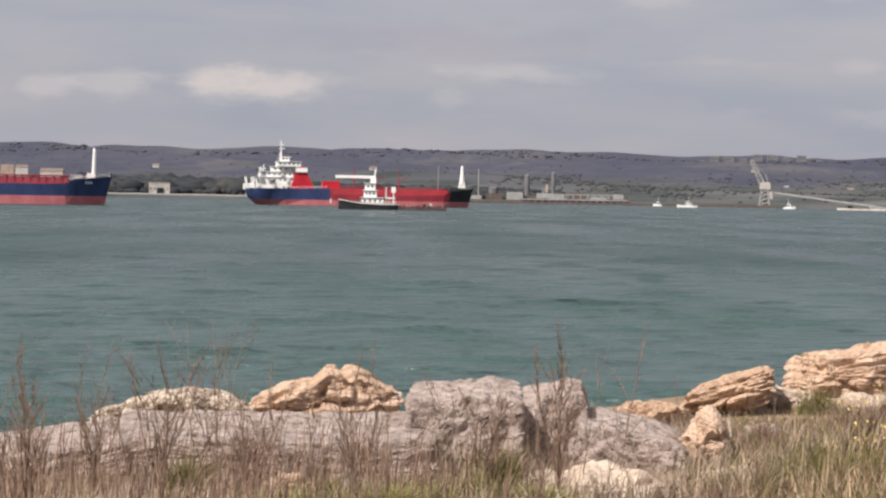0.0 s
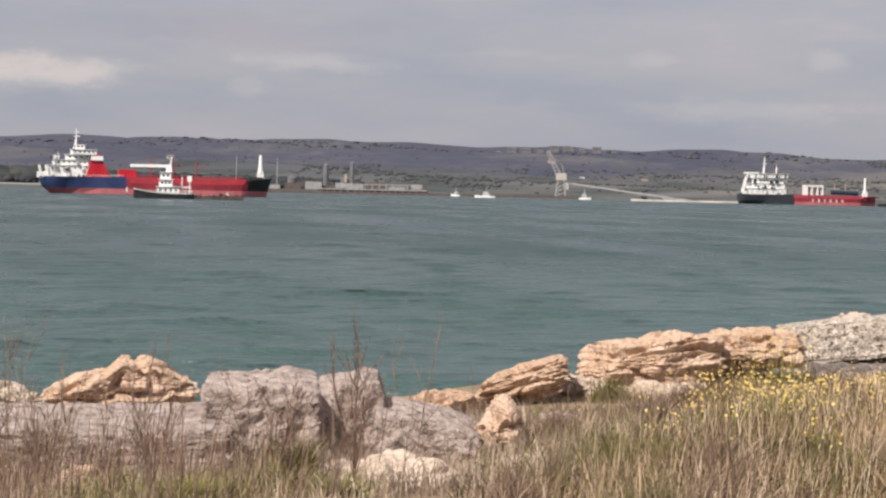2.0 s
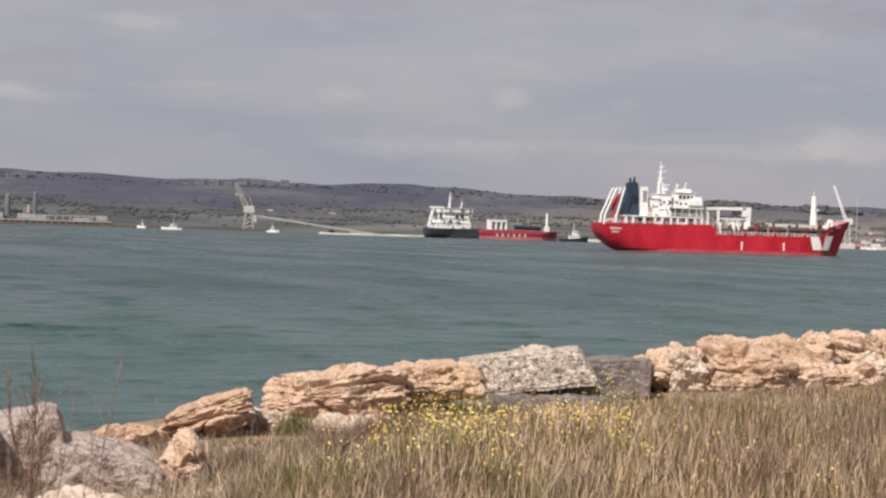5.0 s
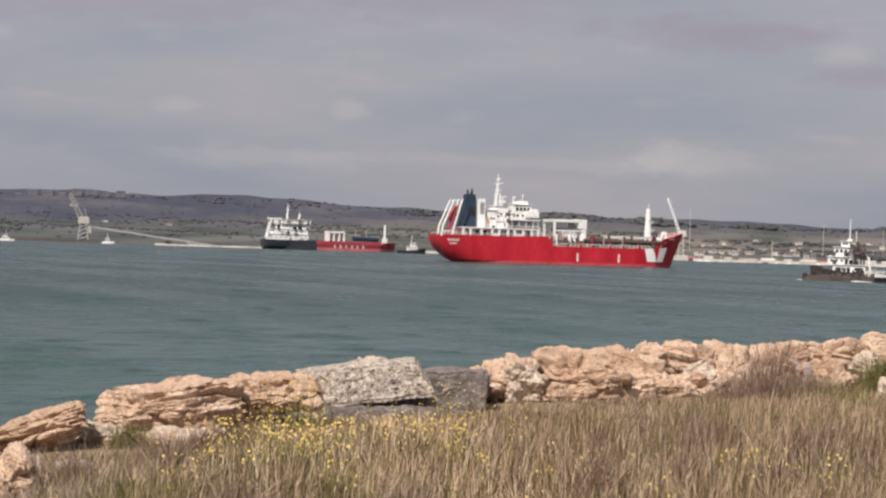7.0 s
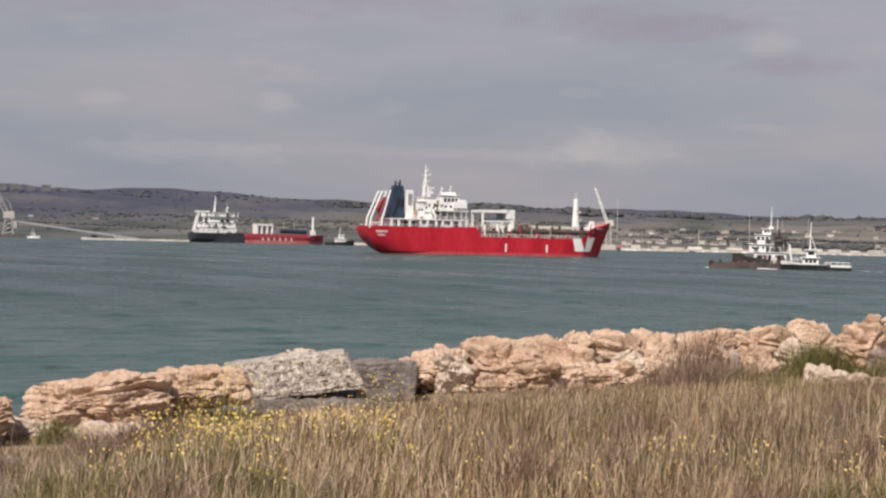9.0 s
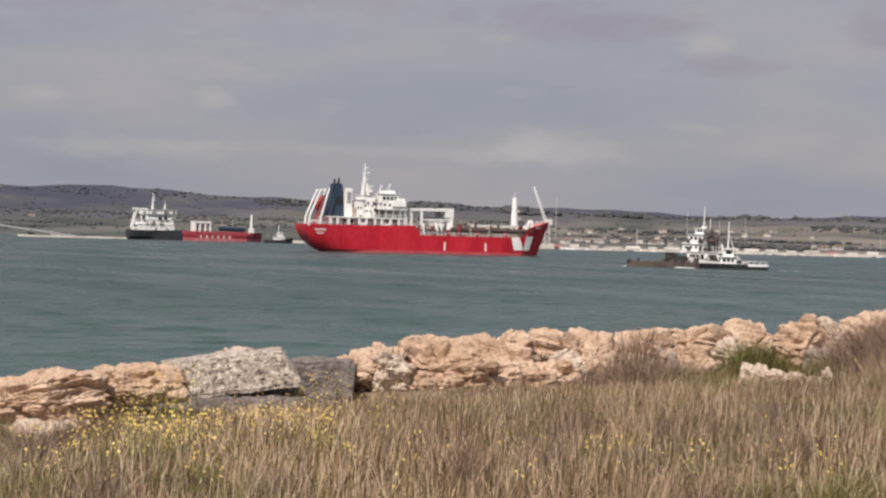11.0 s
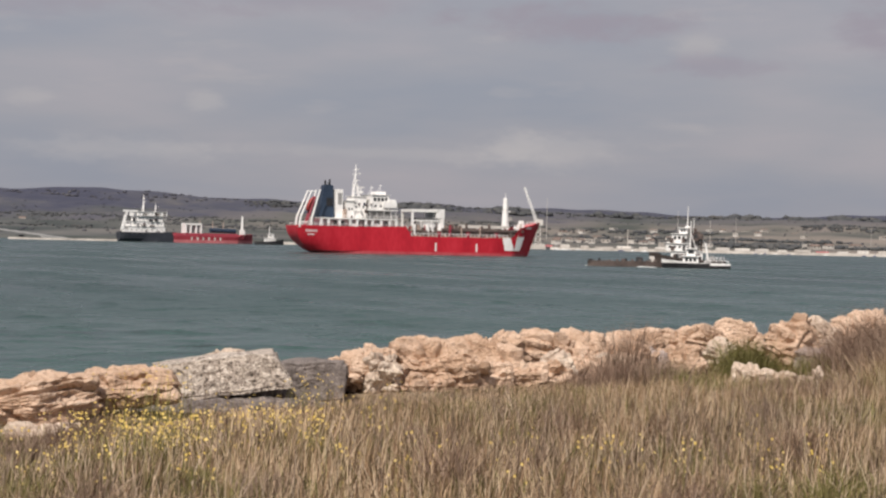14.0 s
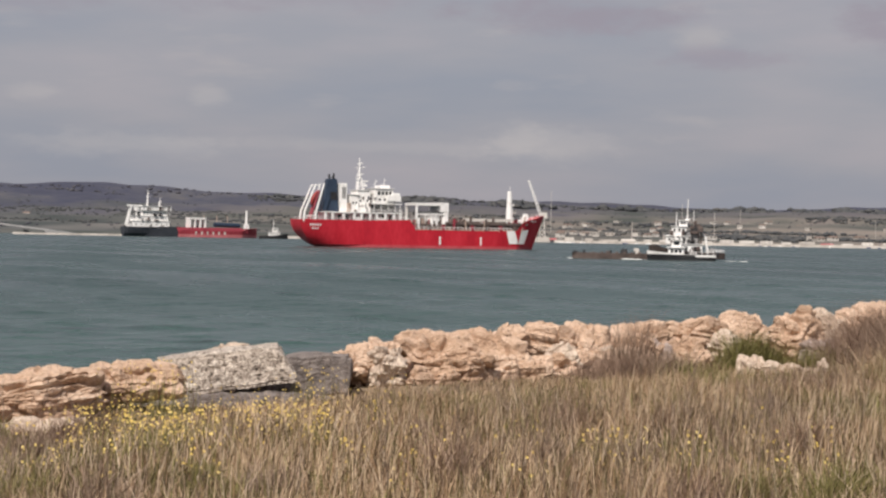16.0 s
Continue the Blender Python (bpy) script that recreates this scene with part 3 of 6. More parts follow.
def slab(name, bearing0, bearing1, el_low, el_top, dist, depth, material, label, seed, lean, skew):
    """A sawn block with broken edges and pebbled faces."""
    mid = (bearing0 + bearing1) / 2
    w = dist * 2 * math.tan(radians((bearing1 - bearing0) / 2))
    z0, z1 = EYE + dist * math.tan(radians(el_low)), EYE + dist * math.tan(radians(el_top))
    bm = B()
    box(bm, -w / 2, w / 2, -depth / 2, depth / 2, (z0 - z1) / 2, (z1 - z0) / 2)
    bmesh.ops.subdivide_edges(bm, edges=bm.edges[:], cuts=26, use_grid_fill=True)
    off = Vector((seed, seed * 2.0, 0))
    h2 = (z1 - z0) / 2
    for v in bm.verts:
        p = v.co.copy()
        edge = sum(abs(abs(c) - s) < 0.05 for c, s in zip(p, (w / 2, depth / 2, h2)))
        n1 = noise.fractal((p + off) * 2.0, 1, 2, 4) * 0.06 + noise.fractal((p + off) * 14, 1, 2, 3) * 0.016
        p = p * (1 - 0.025 * max(0, edge - 1)) + p.normalized() * n1
        p.x += skew * (p.z / h2) * w / 2
        v.co = p
    ob = part(name, bm, material)
    ob.matrix_basis = pose(*at(mid, dist, (z0 + z1) / 2), 0, lean, -mid)
    return tagged(ob, label, "boulder", "shore boulders")


LBL = "weathered tan limestone boulder lying in the shore wall"
boulder("boulder", -5.7, -0.9, -6.85, -5.03, 16.9, 1.0, M_ROCK, "tan limestone boulder with an overhanging end, on the shore wall", 1, square=0.45, rough=0.07, facets=5,
        crest=((-1, 0.55), (-0.86, 0.63), (-0.54, 0.79), (-0.2, 0.86), (-0.05, 1.0), (0.39, 0.96), (0.67, 0.82), (0.93, 0.80), (1, 0.62)), foot=((-1, 0.05), (0.45, 0.02), (0.6, 0.28), (1, 0.34)))
boulder("flat_boulder", -10.35, -5.0, -6.85, -5.75, 16.9, 0.8, M_SPECKLE, "flat pale pitted stone lying beside a tan boulder", 2, square=0.4, rough=0.05, facets=4, crest=((-1, 0.5), (-0.75, 0.72), (-0.15, 1.0), (0.35, 0.97), (1, 0.85)))
boulder("grey_boulder", -1.0, 2.55, -8.4, -5.50, 15.5, 1.6, M_GREYROCK, "grey square-edged rock among dry stalks", 3, square=0.05, rough=0.025, strata=0.01, facets=0,
        crest=((-1, 0.96), (-0.3, 0.98), (0.5, 1.0), (1, 0.95)))
boulder("grey_boulder", 2.35, 4.5, -8.3, -5.38, 15.6, 1.2, M_GREYROCK, "grey upright rock among dry stalks", 4, square=0.05, rough=0.025, strata=0.01, facets=0,
        crest=((-1, 0.90), (0.25, 1.0), (0.7, 0.985), (0.9, 0.86), (1, 0.72)))
boulder("grey_boulder", 4.1, 7.3, -8.4, -6.25, 15.2, 1.3, M_GREYROCK, "grey sloping rock among dry stalks", 5, square=0.05, rough=0.03, strata=0.01, facets=0, crest=((-1, 1.0), (-0.3, 0.95), (0.4, 0.86), (1, 0.7)))
boulder("grey_boulder", -9.6, -0.2, -8.75, -6.66, 15.0, 1.8, M_GREYROCK, "long grey rock half hidden by dry stalks", 6, square=0.05, rough=0.022, strata=0.02, facets=0)
boulder("grey_boulder", -16.5, -9.2, -8.9, -6.8, 14.9, 1.7, M_GREYROCK, "long grey rock half hidden by dry stalks", 61, square=0.05, rough=0.025, strata=0.02, facets=0, crest=((-1, 0.72), (0, 0.82), (0.8, 0.95), (1, 1.0)))
boulder("ledge_rock", 1.8, 7.6, -9.3, -7.8, 13.3, 0.9, M_PALE, "pale low ledge of stone in the grass", 7, square=0.5, rough=0.06, crest=((-1, 0.6), (-0.2, 1.0), (0.6, 0.95), (1, 0.8)))
boulder("ledge_rock", 6.9, 8.8, -8.3, -6.1, 15.0, 0.9, M_ROCK, LBL, 8, square=0.55, rough=0.09, crest=((-1, 0.7), (-0.5, 0.98), (0.2, 1.0), (0.7, 0.8), (1, 0.5)))
boulder("ledge_rock", 8.4, 10.4, -7.9, -6.5, 16.2, 0.9, M_GREYROCK, "grey half-buried stone in the grass", 81, lean=10, square=0.5, rough=0.08)
boulder("ledge_rock", 7.3, 10.6, -8.7, -7.75, 14.0, 0.8, M_PALE, "pale low ledge of stone in the grass", 82, square=0.55, rough=0.07)
boulder("boulder", 4.6, 7.5, -7.0, -5.78, 18.0, 1.0, M_ROCK, LBL, 9, square=0.45, rough=0.07, crest=((-1, 0.55), (-0.35, 0.9), (0.3, 1.0), (1, 0.95)))
boulder("tilted_boulder", 6.85, 9.95, -6.45, -4.76, 19.0, 0.7, M_ROCK, "layered tan limestone slab tilted up on its neighbours", 10, square=0.3, rough=0.05, strata=0.07, facets=4,
        crest=((-1, 0.42), (-0.7, 0.66), (0.15, 0.87), (0.8, 1.0), (0.93, 0.97), (1, 0.78)), foot=((-1, 0.0), (-0.2, 0.1), (1, 0.52)))
boulder("ledge_rock", 9.4, 11.2, -6.6, -5.4, 19.6, 0.7, M_PALE, "small pale stone wedged between boulders", 11, square=0.7)
boulder("layered_boulder", 9.95, 14.5, -5.75, -4.04, 20.6, 1.2, M_ROCK, "long layered tan limestone boulder on the shore wall", 12, square=0.22, rough=0.06, strata=0.06, facets=2,
        crest=((-1, 0.72), (-0.85, 0.82), (-0.35, 0.89), (0.1, 0.98), (1, 1.0)), foot=((-1, 0.05), (0.2, 0.12), (1, 0.38)))
boulder("layered_boulder", 13.7, 16.8, -5.3, -3.9, 21.2, 1.1, M_ROCK, "layered tan limestone boulder tufted with yellow flowers", 13, square=0.25, rough=0.07, strata=0.05, facets=2,
        crest=((-1, 0.9), (-0.45, 1.0), (0.3, 1.0), (0.8, 0.93), (1, 0.72)), foot=((-1, 0.15), (1, 0.4)))
boulder("ledge_rock", 10.5, 14.8, -6.6, -5.5, 19.8, 0.9, M_PALE, "pale low ledge of stone in the grass", 14, square=0.55, rough=0.06)
# ledge and the stone behind are coloured dark as the block's shadow gap
boulder("ledge_rock", 14.0, 21.8, -5.75, -4.72, 22.9, 1.2, M_SHADEBLOCK, "low ledge under the concrete block, coloured dark for its shadow", 15, square=0.4, rough=0.04, strata=0.0)
boulder("boulder", 15.9, 21.2, -5.3, -4.02, 24.9, 0.8, M_SHADEBLOCK, "stone added behind the concrete block, coloured dark for the shaded gap", 151, square=0.3, rough=0.04, strata=0.0)
slab("concrete_block", 16.2, 19.75, -4.60, -3.50, 23.4, 0.9, M_CONCRETE, "grey pebbled concrete block, broken at the edges", 16, -7.0, -0.12)
boulder("flat_boulder", 17.3, 18.9, -3.60, -3.30, 24.2, 0.6, M_PALE, "thin flat stone behind the concrete block", 17, square=0.6, rough=0.06)
slab("concrete_block", 19.2, 21.5, -4.85, -3.63, 24.4, 0.7, M_SHADEBLOCK, "concrete block coloured dark grey for its shade", 18, -3.5, 0.03)
# the crest of the wall, first the near half, then the far
for _k, (_a, _b, _lo, _hi, _r, _lean, _sq) in enumerate(((20.41, 22.6, -4.5, -3.36, 25.2, 0, 0.5), (21.59, 23.45, -4.75, -3.16, 25.4, 9, 0.42), (22.75, 25.45, -4.35, -2.86, 26.2, -6, 0.5), (24.35, 27.05, -4.3, -2.76, 27.0, 7, 0.42), (25.29, 26.91, -3.9, -2.66, 27.8, 0, 0.7), (26.54, 29.16, -4.0, -2.64, 27.9, -5, 0.55), (27.50, 29.40, -3.8, -2.55, 28.6, 0, 0.65))):
    boulder("boulder", _a, _b, _lo, _hi, _r, 1.1, M_ROCK, LBL, 19 + _k, lean=_lean, square=_sq, rough=0.09)
for _k, (_a, _b, _lo, _hi, _r, _lean, _sq) in enumerate(((28.92, 31.08, -3.7, -2.46, 29.4, 6, 0.5), (30.44, 32.87, -3.4, -2.32, 30.6, -4, 0.6), (32.30, 34.10, -3.2, -2.14, 31.6, 8, 0.55), (33.70, 35.50, -3.0, -1.98, 32.6, -7, 0.6), (35.53, 37.87, -2.9, -1.76, 34.0, 0, 0.7), (37.37, 40.34, -2.8, -1.68, 35.5, 0, 0.7))):
    boulder("boulder", _a, _b, _lo, _hi, _r, 1.1, M_ROCK, LBL, 26 + _k, lean=_lean, square=_sq, rough=0.09)
boulder("boulder", 31.87, 33.13, -3.6, -2.7, 29.6, 0.7, M_PALE, LBL, 29, lean=-10, square=0.7)
boulder("boulder", 34.96, 36.14, -3.0, -2.05, 33.0, 0.9, M_PALE, LBL, 31, square=0.8)
for _k in range(8):      # tumbled middle course in front of the crest
    _a = 21.9 + _k * 1.15 + 0.3 * (_k * 5 % 3)
    _h = -3.36 + 0.09 * _k - 0.16 * (_k * 7 % 3)
    boulder("boulder", _a, _a + 1.35 + 0.35 * (_k * 3 % 4), _h - 0.85, _h, 25.0 + 0.5 * _k, 0.7, M_ROCK if _k % 4 else M_PALE, "tumbled tan stone in the shore wall", 140 + _k, lean=8 * ((_k * 5 % 3) - 1), square=0.5, rough=0.08, detail=5)
boulder("boulder", 30.07, 31.33, -3.9, -3.05, 28.2, 0.6, M_GREYROCK, "grey half-buried stone in the grass", 34, lean=-12, square=0.7)
boulder("boulder", 34.70, 36.50, -3.6, -2.85, 29.5, 0.8, M_GREYROCK, "grey half-buried stone in the grass", 35, square=0.7)
for _i in range(5):
    _a = -9.5 + _i * 2.7 + 0.8 * (_i * 5 % 3)
    boulder("ledge_rock", _a, _a + 1.2 + 0.6 * (_i % 3), -9.1 + 0.1 * (_i % 2), -8.45 + 0.08 * (_i * 3 % 4), 13.2, 0.5, M_ROCK if _i % 2 else M_GREYROCK, "stone half buried in dry tufts", 120 + _i, square=0.6, detail=5)
boulder("boulder", 37.10, 38.90, -4.6, -3.75, 25.0, 0.8, M_PALE, "white stone at the edge of the grass", 36, square=0.6)
for _i in range(16):
    _a = 22.3 + _i * 0.42
    boulder("small_stone", _a, _a + 0.9 + 0.4 * (_i % 3), -4.55 + 0.04 * _i - 0.1 * (_i % 2), -4.05 + 0.05 * _i, 25.0 + 0.16 * _i, 0.4, M_ROCK if _i % 3 else M_PALE,
            "small tan stone fallen at the foot of the wall", 60 + _i, square=0.8, detail=4)
for _i in range(22):
    _a = 32.7 + (_i * 0.618 % 1) * 2.6
    _l = -4.05 + (_i * 0.377 % 1) * 0.36
    boulder("gravel_stone", _a, _a + 0.45 + 0.3 * (_i % 3), _l, _l + 0.15 + 0.08 * (_i % 2), 27.2, 0.3, M_PALE, "pale rubble stone on a bare patch", 90 + _i, square=0.85, detail=3,
            group="rubble stones")


# ---- grass and weeds ----
def field_points(rng, n, lo, hi, a0, a1):
    """Random places in a fan of bearings, even over the ground, on the land side of the rocks."""
    a = np.radians(rng.uniform(a0, a1, n))
    r = np.sqrt(rng.uniform(lo * lo, hi * hi, n))
    x, y = r * np.sin(a), r * np.cos(a)
    ok = shore(x, y) < 16.2
    return x[ok], y[ok]


def blades(name, x, y, height, width, spread, material, label, rng, category="grass", base=None):
    """Curved tapering blades, one to a place; a numpy batch joined in one mesh."""
    n = len(x)
    z = ground_z(x, y) - 0.02 if base is None else base
    turn = rng.uniform(0, 2 * math.pi, n)
    lean = np.abs(rng.normal(0, spread, n)) * height
    dx, dy = np.cos(turn) * lean + 0.06 * height, np.sin(turn) * lean
    face = rng.uniform(-0.7, 0.7, n)
    wx, wy = np.cos(face) * width / 2, np.sin(face) * width / 2
    pts = []
    for t, k in ((0.0, 1.0), (0.4, 0.85), (0.75, 0.55)):
        px, py, pz = x + dx * t * t, y + dy * t * t, z + height * t * (1 - 0.1 * t)
        pts += [np.stack([px - wx * k, py - wy * k, pz], 1), np.stack([px + wx * k, py + wy * k, pz], 1)]
    pts.append(np.stack([x + dx, y + dy, z + height * 0.9], 1))
    V = np.stack(pts, 1).reshape(-1, 3)
    o = np.arange(n)[:, None] * 7
    F = np.concatenate([o + q for q in (np.array([[0, 1, 3]]), np.array([[0, 3, 2]]), np.array([[2, 3, 5]]), np.array([[2, 5, 4]]), np.array([[4, 5, 6]]))])
    return tagged(new(name, from_arrays(name, V, F, material)), label, category, kind="stuff")


def clumped(rng, clumps, per, lo, hi, a0, a1, radius):
    cx, cy = field_points(rng, clumps, lo, hi, a0, a1)
    x = np.repeat(cx, per) + rng.normal(0, radius, len(cx) * per)
    y = np.repeat(cy, per) + rng.normal(0, radius, len(cx) * per)
    tall = np.repeat(rng.uniform(0.65, 1.15, len(cx)), per)
    ok = (shore(x, y) < 16.4) & (np.hypot(x, y) > 4)
    return x[ok], y[ok], tall[ok]


def make_grass():
    rng = np.random.default_rng(21)
    # the dense dry field
    x, y, k = clumped(rng, 14500, 12, 9.0, 30, 5, 41, 0.09)
    edge = np.clip((np.degrees(np.arctan2(x, y)) - 6.5) / 5.5, 0.12, 1)
    far = np.clip((16.6 - shore(x, y)) / 5.0, 0.30, 1)
    far *= 0.75 + 0.35 * np.sin(x * 1.7 + 2 * np.sin(y * 1.1)) * np.sin(y * 1.3 + 1)
    brown = np.sin(x * 0.8 + 1.3 * np.sin(y * 0.7)) + np.sin(y * 1.9 + 2 * np.sin(x * 1.1)) + rng.normal(0, 0.9, len(x)) > 0.55
    tall = rng.uniform(0.22, 0.55, len(x)) * k * edge * far
    blades("brown_grass", x[brown], y[brown], tall[brown] * 0.92, rng.uniform(0.003, 0.008, brown.sum()), 0.26, M_BROWN, "reddish-brown dry grass in drifts through the field", rng)
    x, y, tall = x[~brown], y[~brown], tall[~brown]
    blades("dry_grass", x, y, tall, rng.uniform(0.003, 0.008, len(x)), 0.30, M_GRASS, "dense dry straw-coloured grass field", rng)
    # low undergrowth, its colour kept dark to shade the gaps between clumps
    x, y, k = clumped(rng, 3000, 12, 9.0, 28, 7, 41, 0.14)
    blades("undergrowth", x, y, rng.uniform(0.10, 0.27, len(x)) * k * np.clip((16.0 - shore(x, y)) / 5.5, 0.15, 1), rng.uniform(0.008, 0.016, len(x)), 0.6, M_UNDER, "matted undergrowth at the foot of the grass, coloured dark for shaded gaps", rng)
    x, y = field_points(rng, 6000, 9.0, 29, 7, 41)
    blades("straw_stalks", x, y, rng.uniform(0.30, 0.60, len(x)) * np.clip((16.2 - shore(x, y)) / 6.0, 0.15, 1), rng.uniform(0.003, 0.006, len(x)), 0.3, M_STRAW, "pale bleached straw stalks standing above the grass", rng)
    x, y, k = clumped(rng, 1300, 14, 8.5, 30, 8, 41, 0.15)
    blades("green_grass", x, y, rng.uniform(0.22, 0.46, len(x)) * k * np.clip((16.4 - shore(x, y)) / 5.0, 0.2, 1), rng.uniform(0.005, 0.010, len(x)), 0.6, M_GREEN, "olive green grass among the dry straw", rng)
    # round the tripod
    x, y, k = clumped(rng, 1500, 10, 1.2, 9, -180, 180, 0.12)
    blades("trodden_grass", x, y, rng.uniform(0.08, 0.24, len(x)) * k, rng.uniform(0.004, 0.008, len(x)), 0.6, M_GRASS, "short trodden dry grass on the bank", rng)
    # thin growth before the left-hand rocks
    x, y, k = clumped(rng, 480, 9, 8.5, 16.0, -17, 3, 0.14)
    blades("dry_scrub", x, y, rng.uniform(0.18, 0.42, len(x)) * k, rng.uniform(0.004, 0.008, len(x)), 0.3, M_SCRUB, "sparse grey-brown dry scrub before the rocks", rng)
    x, y, k = clumped(rng, 520, 14, 8.8, 12.6, -17, 4, 0.11)
    blades("straw_tufts", x, y, rng.uniform(0.10, 0.30, len(x)) * k, rng.uniform(0.004, 0.008, len(x)), 0.5, M_STRAW, "straw-coloured tufts at the foot of the scrub", rng)
    x, y, k = clumped(rng, 190, 9, 10.5, 14.0, -17, 2.5, 0.13)
    blades("brown_stalks", x, y, rng.uniform(0.25, 0.72, len(x)) * k, rng.uniform(0.004, 0.009, len(x)), 0.2, M_BUSH, "upright brown dried stalks before the rocks", rng)
    x, y, k = clumped(rng, 420, 10, 12.0, 17.0, 2, 12, 0.12)
    blades("dry_scrub", x, y, rng.uniform(0.12, 0.32, len(x)) * k, rng.uniform(0.004, 0.008, len(x)), 0.5, M_SCRUB, "sparse grey-brown dry scrub between the stones", rng)
    x, y, k = clumped(rng, 22, 110, 11.3, 12.7, -5, 2.2, 0.12)
    blades("green_tufts", x, y, rng.uniform(0.12, 0.34, len(x)) * k, rng.uniform(0.006, 0.012, len(x)), 0.5, M_FRESH, "yellow-green tufts of fresh grass", rng)


make_grass()


def make_flowers():
    rng = np.random.default_rng(5)
    cx = np.concatenate([rng.uniform(13.4, 20.9, 84), rng.uniform(12, 23, 22), rng.uniform(12, 37, 40)])
    cr = np.concatenate([rng.uniform(15.3, 18.2, 84), rng.uniform(16.0, 20.5, 22), rng.uniform(12.6, 16.0, 40)])
    per = 9
    x = np.repeat(cr * np.sin(np.radians(cx)), per) + rng.normal(0, 0.07, len(cx) * per)
    y = np.repeat(cr * np.cos(np.radians(cx)), per) + rng.normal(0, 0.07, len(cx) * per)
    ok = shore(x, y) < 16.0
    x, y = x[ok], y[ok]
    z = ground_z(x, y) + rng.uniform(0.12, 0.40, len(x)) * np.clip((17.5 - shore(x, y)) / 4, 0.5, 1.1)
    # taller plants against the rocks
    for bearing, r, n, w, top in ((15.6, 20.2, 95, 0.28, 0.64), (16.2, 20.4, 30, 0.14, 0.5), (20.3, 21.4, 60, 0.22, 0.5), (14.6, 19.9, 16, 0.15, 0.4)):
        px, py, _ = at(bearing, r)
        fx, fy = px + rng.normal(0, w, n), py + rng.normal(0, w * 0.4, n)
        x, y = np.concatenate([x, fx]), np.concatenate([y, fy])
        z = np.concatenate([z, ground_z(fx, fy) + rng.uniform(0.08, top, n)])
    vs, fs = [], []
    for i in range(len(x)):
        r, n = rng.uniform(0.004, 0.0115), 6
        tilt = rng.uniform(-0.7, 0.7, 2)
        c = len(vs)
        vs.append((x[i], y[i], z[i] - 0.006))
        for j in range(n):
            a = 2 * math.pi * j / n
            u, v = r * math.cos(a), r * math.sin(a)
            vs.append((x[i] + u, y[i] + v * 0.6, z[i] + v * 0.8 + u * tilt[0] * 0.4))
        for j in range(n):
            fs.append((c, c + 1 + j, c + 1 + (j + 1) % n))
    tagged(new("yellow_flowers", from_arrays("yellow_flowers", np.array(vs), np.array(fs), M_PETAL)), "small yellow wild flowers scattered in the dry grass", "flowers", kind="stuff")
    blades("flower_stalks", x, y, z - ground_z(x, y) + 0.02, np.full(len(x), 0.006), 0.03, M_GREEN, "thin green flower stalks", rng, "flowers")


make_flowers()


def weed_mesh(seed, tall):
    """A dry branching weed: a leaning stem with ever finer twigs."""
    rnd = random.Random(seed)
    bm = B()

    def grow(p, d, length, r, depth):
        q = p
        for i in range(4):
            d = (d + Vector((rnd.uniform(-0.12, 0.12), rnd.uniform(-0.12, 0.12), 0.05))).normalized()
            nxt = q + d * length / 4
            tube(bm, q, nxt, r * (1 - i * 0.2), r * (0.8 - i * 0.2), 4)
            if depth and i:
                for _ in range(2):
                    s = (d + Vector((rnd.uniform(-0.8, 0.8), rnd.uniform(-0.8, 0.8), rnd.uniform(0.0, 0.5)))).normalized()
                    grow(nxt, s, length * rnd.uniform(0.2, 0.38), r * 0.55, depth - 1)
            q = nxt

    for _ in range(rnd.choice((1, 1, 2))):
        grow(Vector((0, 0, -0.03)), Vector((rnd.uniform(-0.2, 0.2), rnd.uniform(-0.2, 0.2), 1)), tall, 0.0065, 2)
    me = mesh_of(bm, "dry_weed")
    me.materials.append(M_STEM)
    return me


def make_weeds():
    rnd = random.Random(8)
    kinds = [weed_mesh(i, 0.62 + 0.06 * i) for i in range(6)]
    for i in range(125):
        bearing = rnd.uniform(-14, 6) if i < 45 else rnd.uniform(7, 39)
        r = rnd.uniform(9.5, 14.5) if i < 45 else rnd.uniform(8.5, 19)
        x, y, _ = at(bearing, r)
        k = rnd.uniform(0.6, 1.0) if i < 45 else rnd.uniform(0.5, 0.75)
        ob = new("dry_weed", kinds[i % 6])
        ob.matrix_basis = pose(x, y, float(ground_z(x, y)), 0, 0, rnd.uniform(0, 360)) @ Matrix.Diagonal((k, k, k, 1))
        tagged(ob, "tall brown dried weed with fine bare twigs", "weed", "dry weeds")
    for bearing, r, k in ((-12.2, 11.0, 1.45), (-8.1, 12.0, 1.15), (3.4, 13.6, 1.25), (-2.5, 11.6, 1.1)):
        x, y, _ = at(bearing, r)
        ob = new("dry_weed", kinds[2])
        ob.matrix_basis = pose(x, y, float(ground_z(x, y)), 0, 0, bearing * 31) @ Matrix.Diagonal((k, k, k, 1))
        tagged(ob, "tall brown dried weed standing above the rocks", "weed", "dry weeds")


make_weeds()


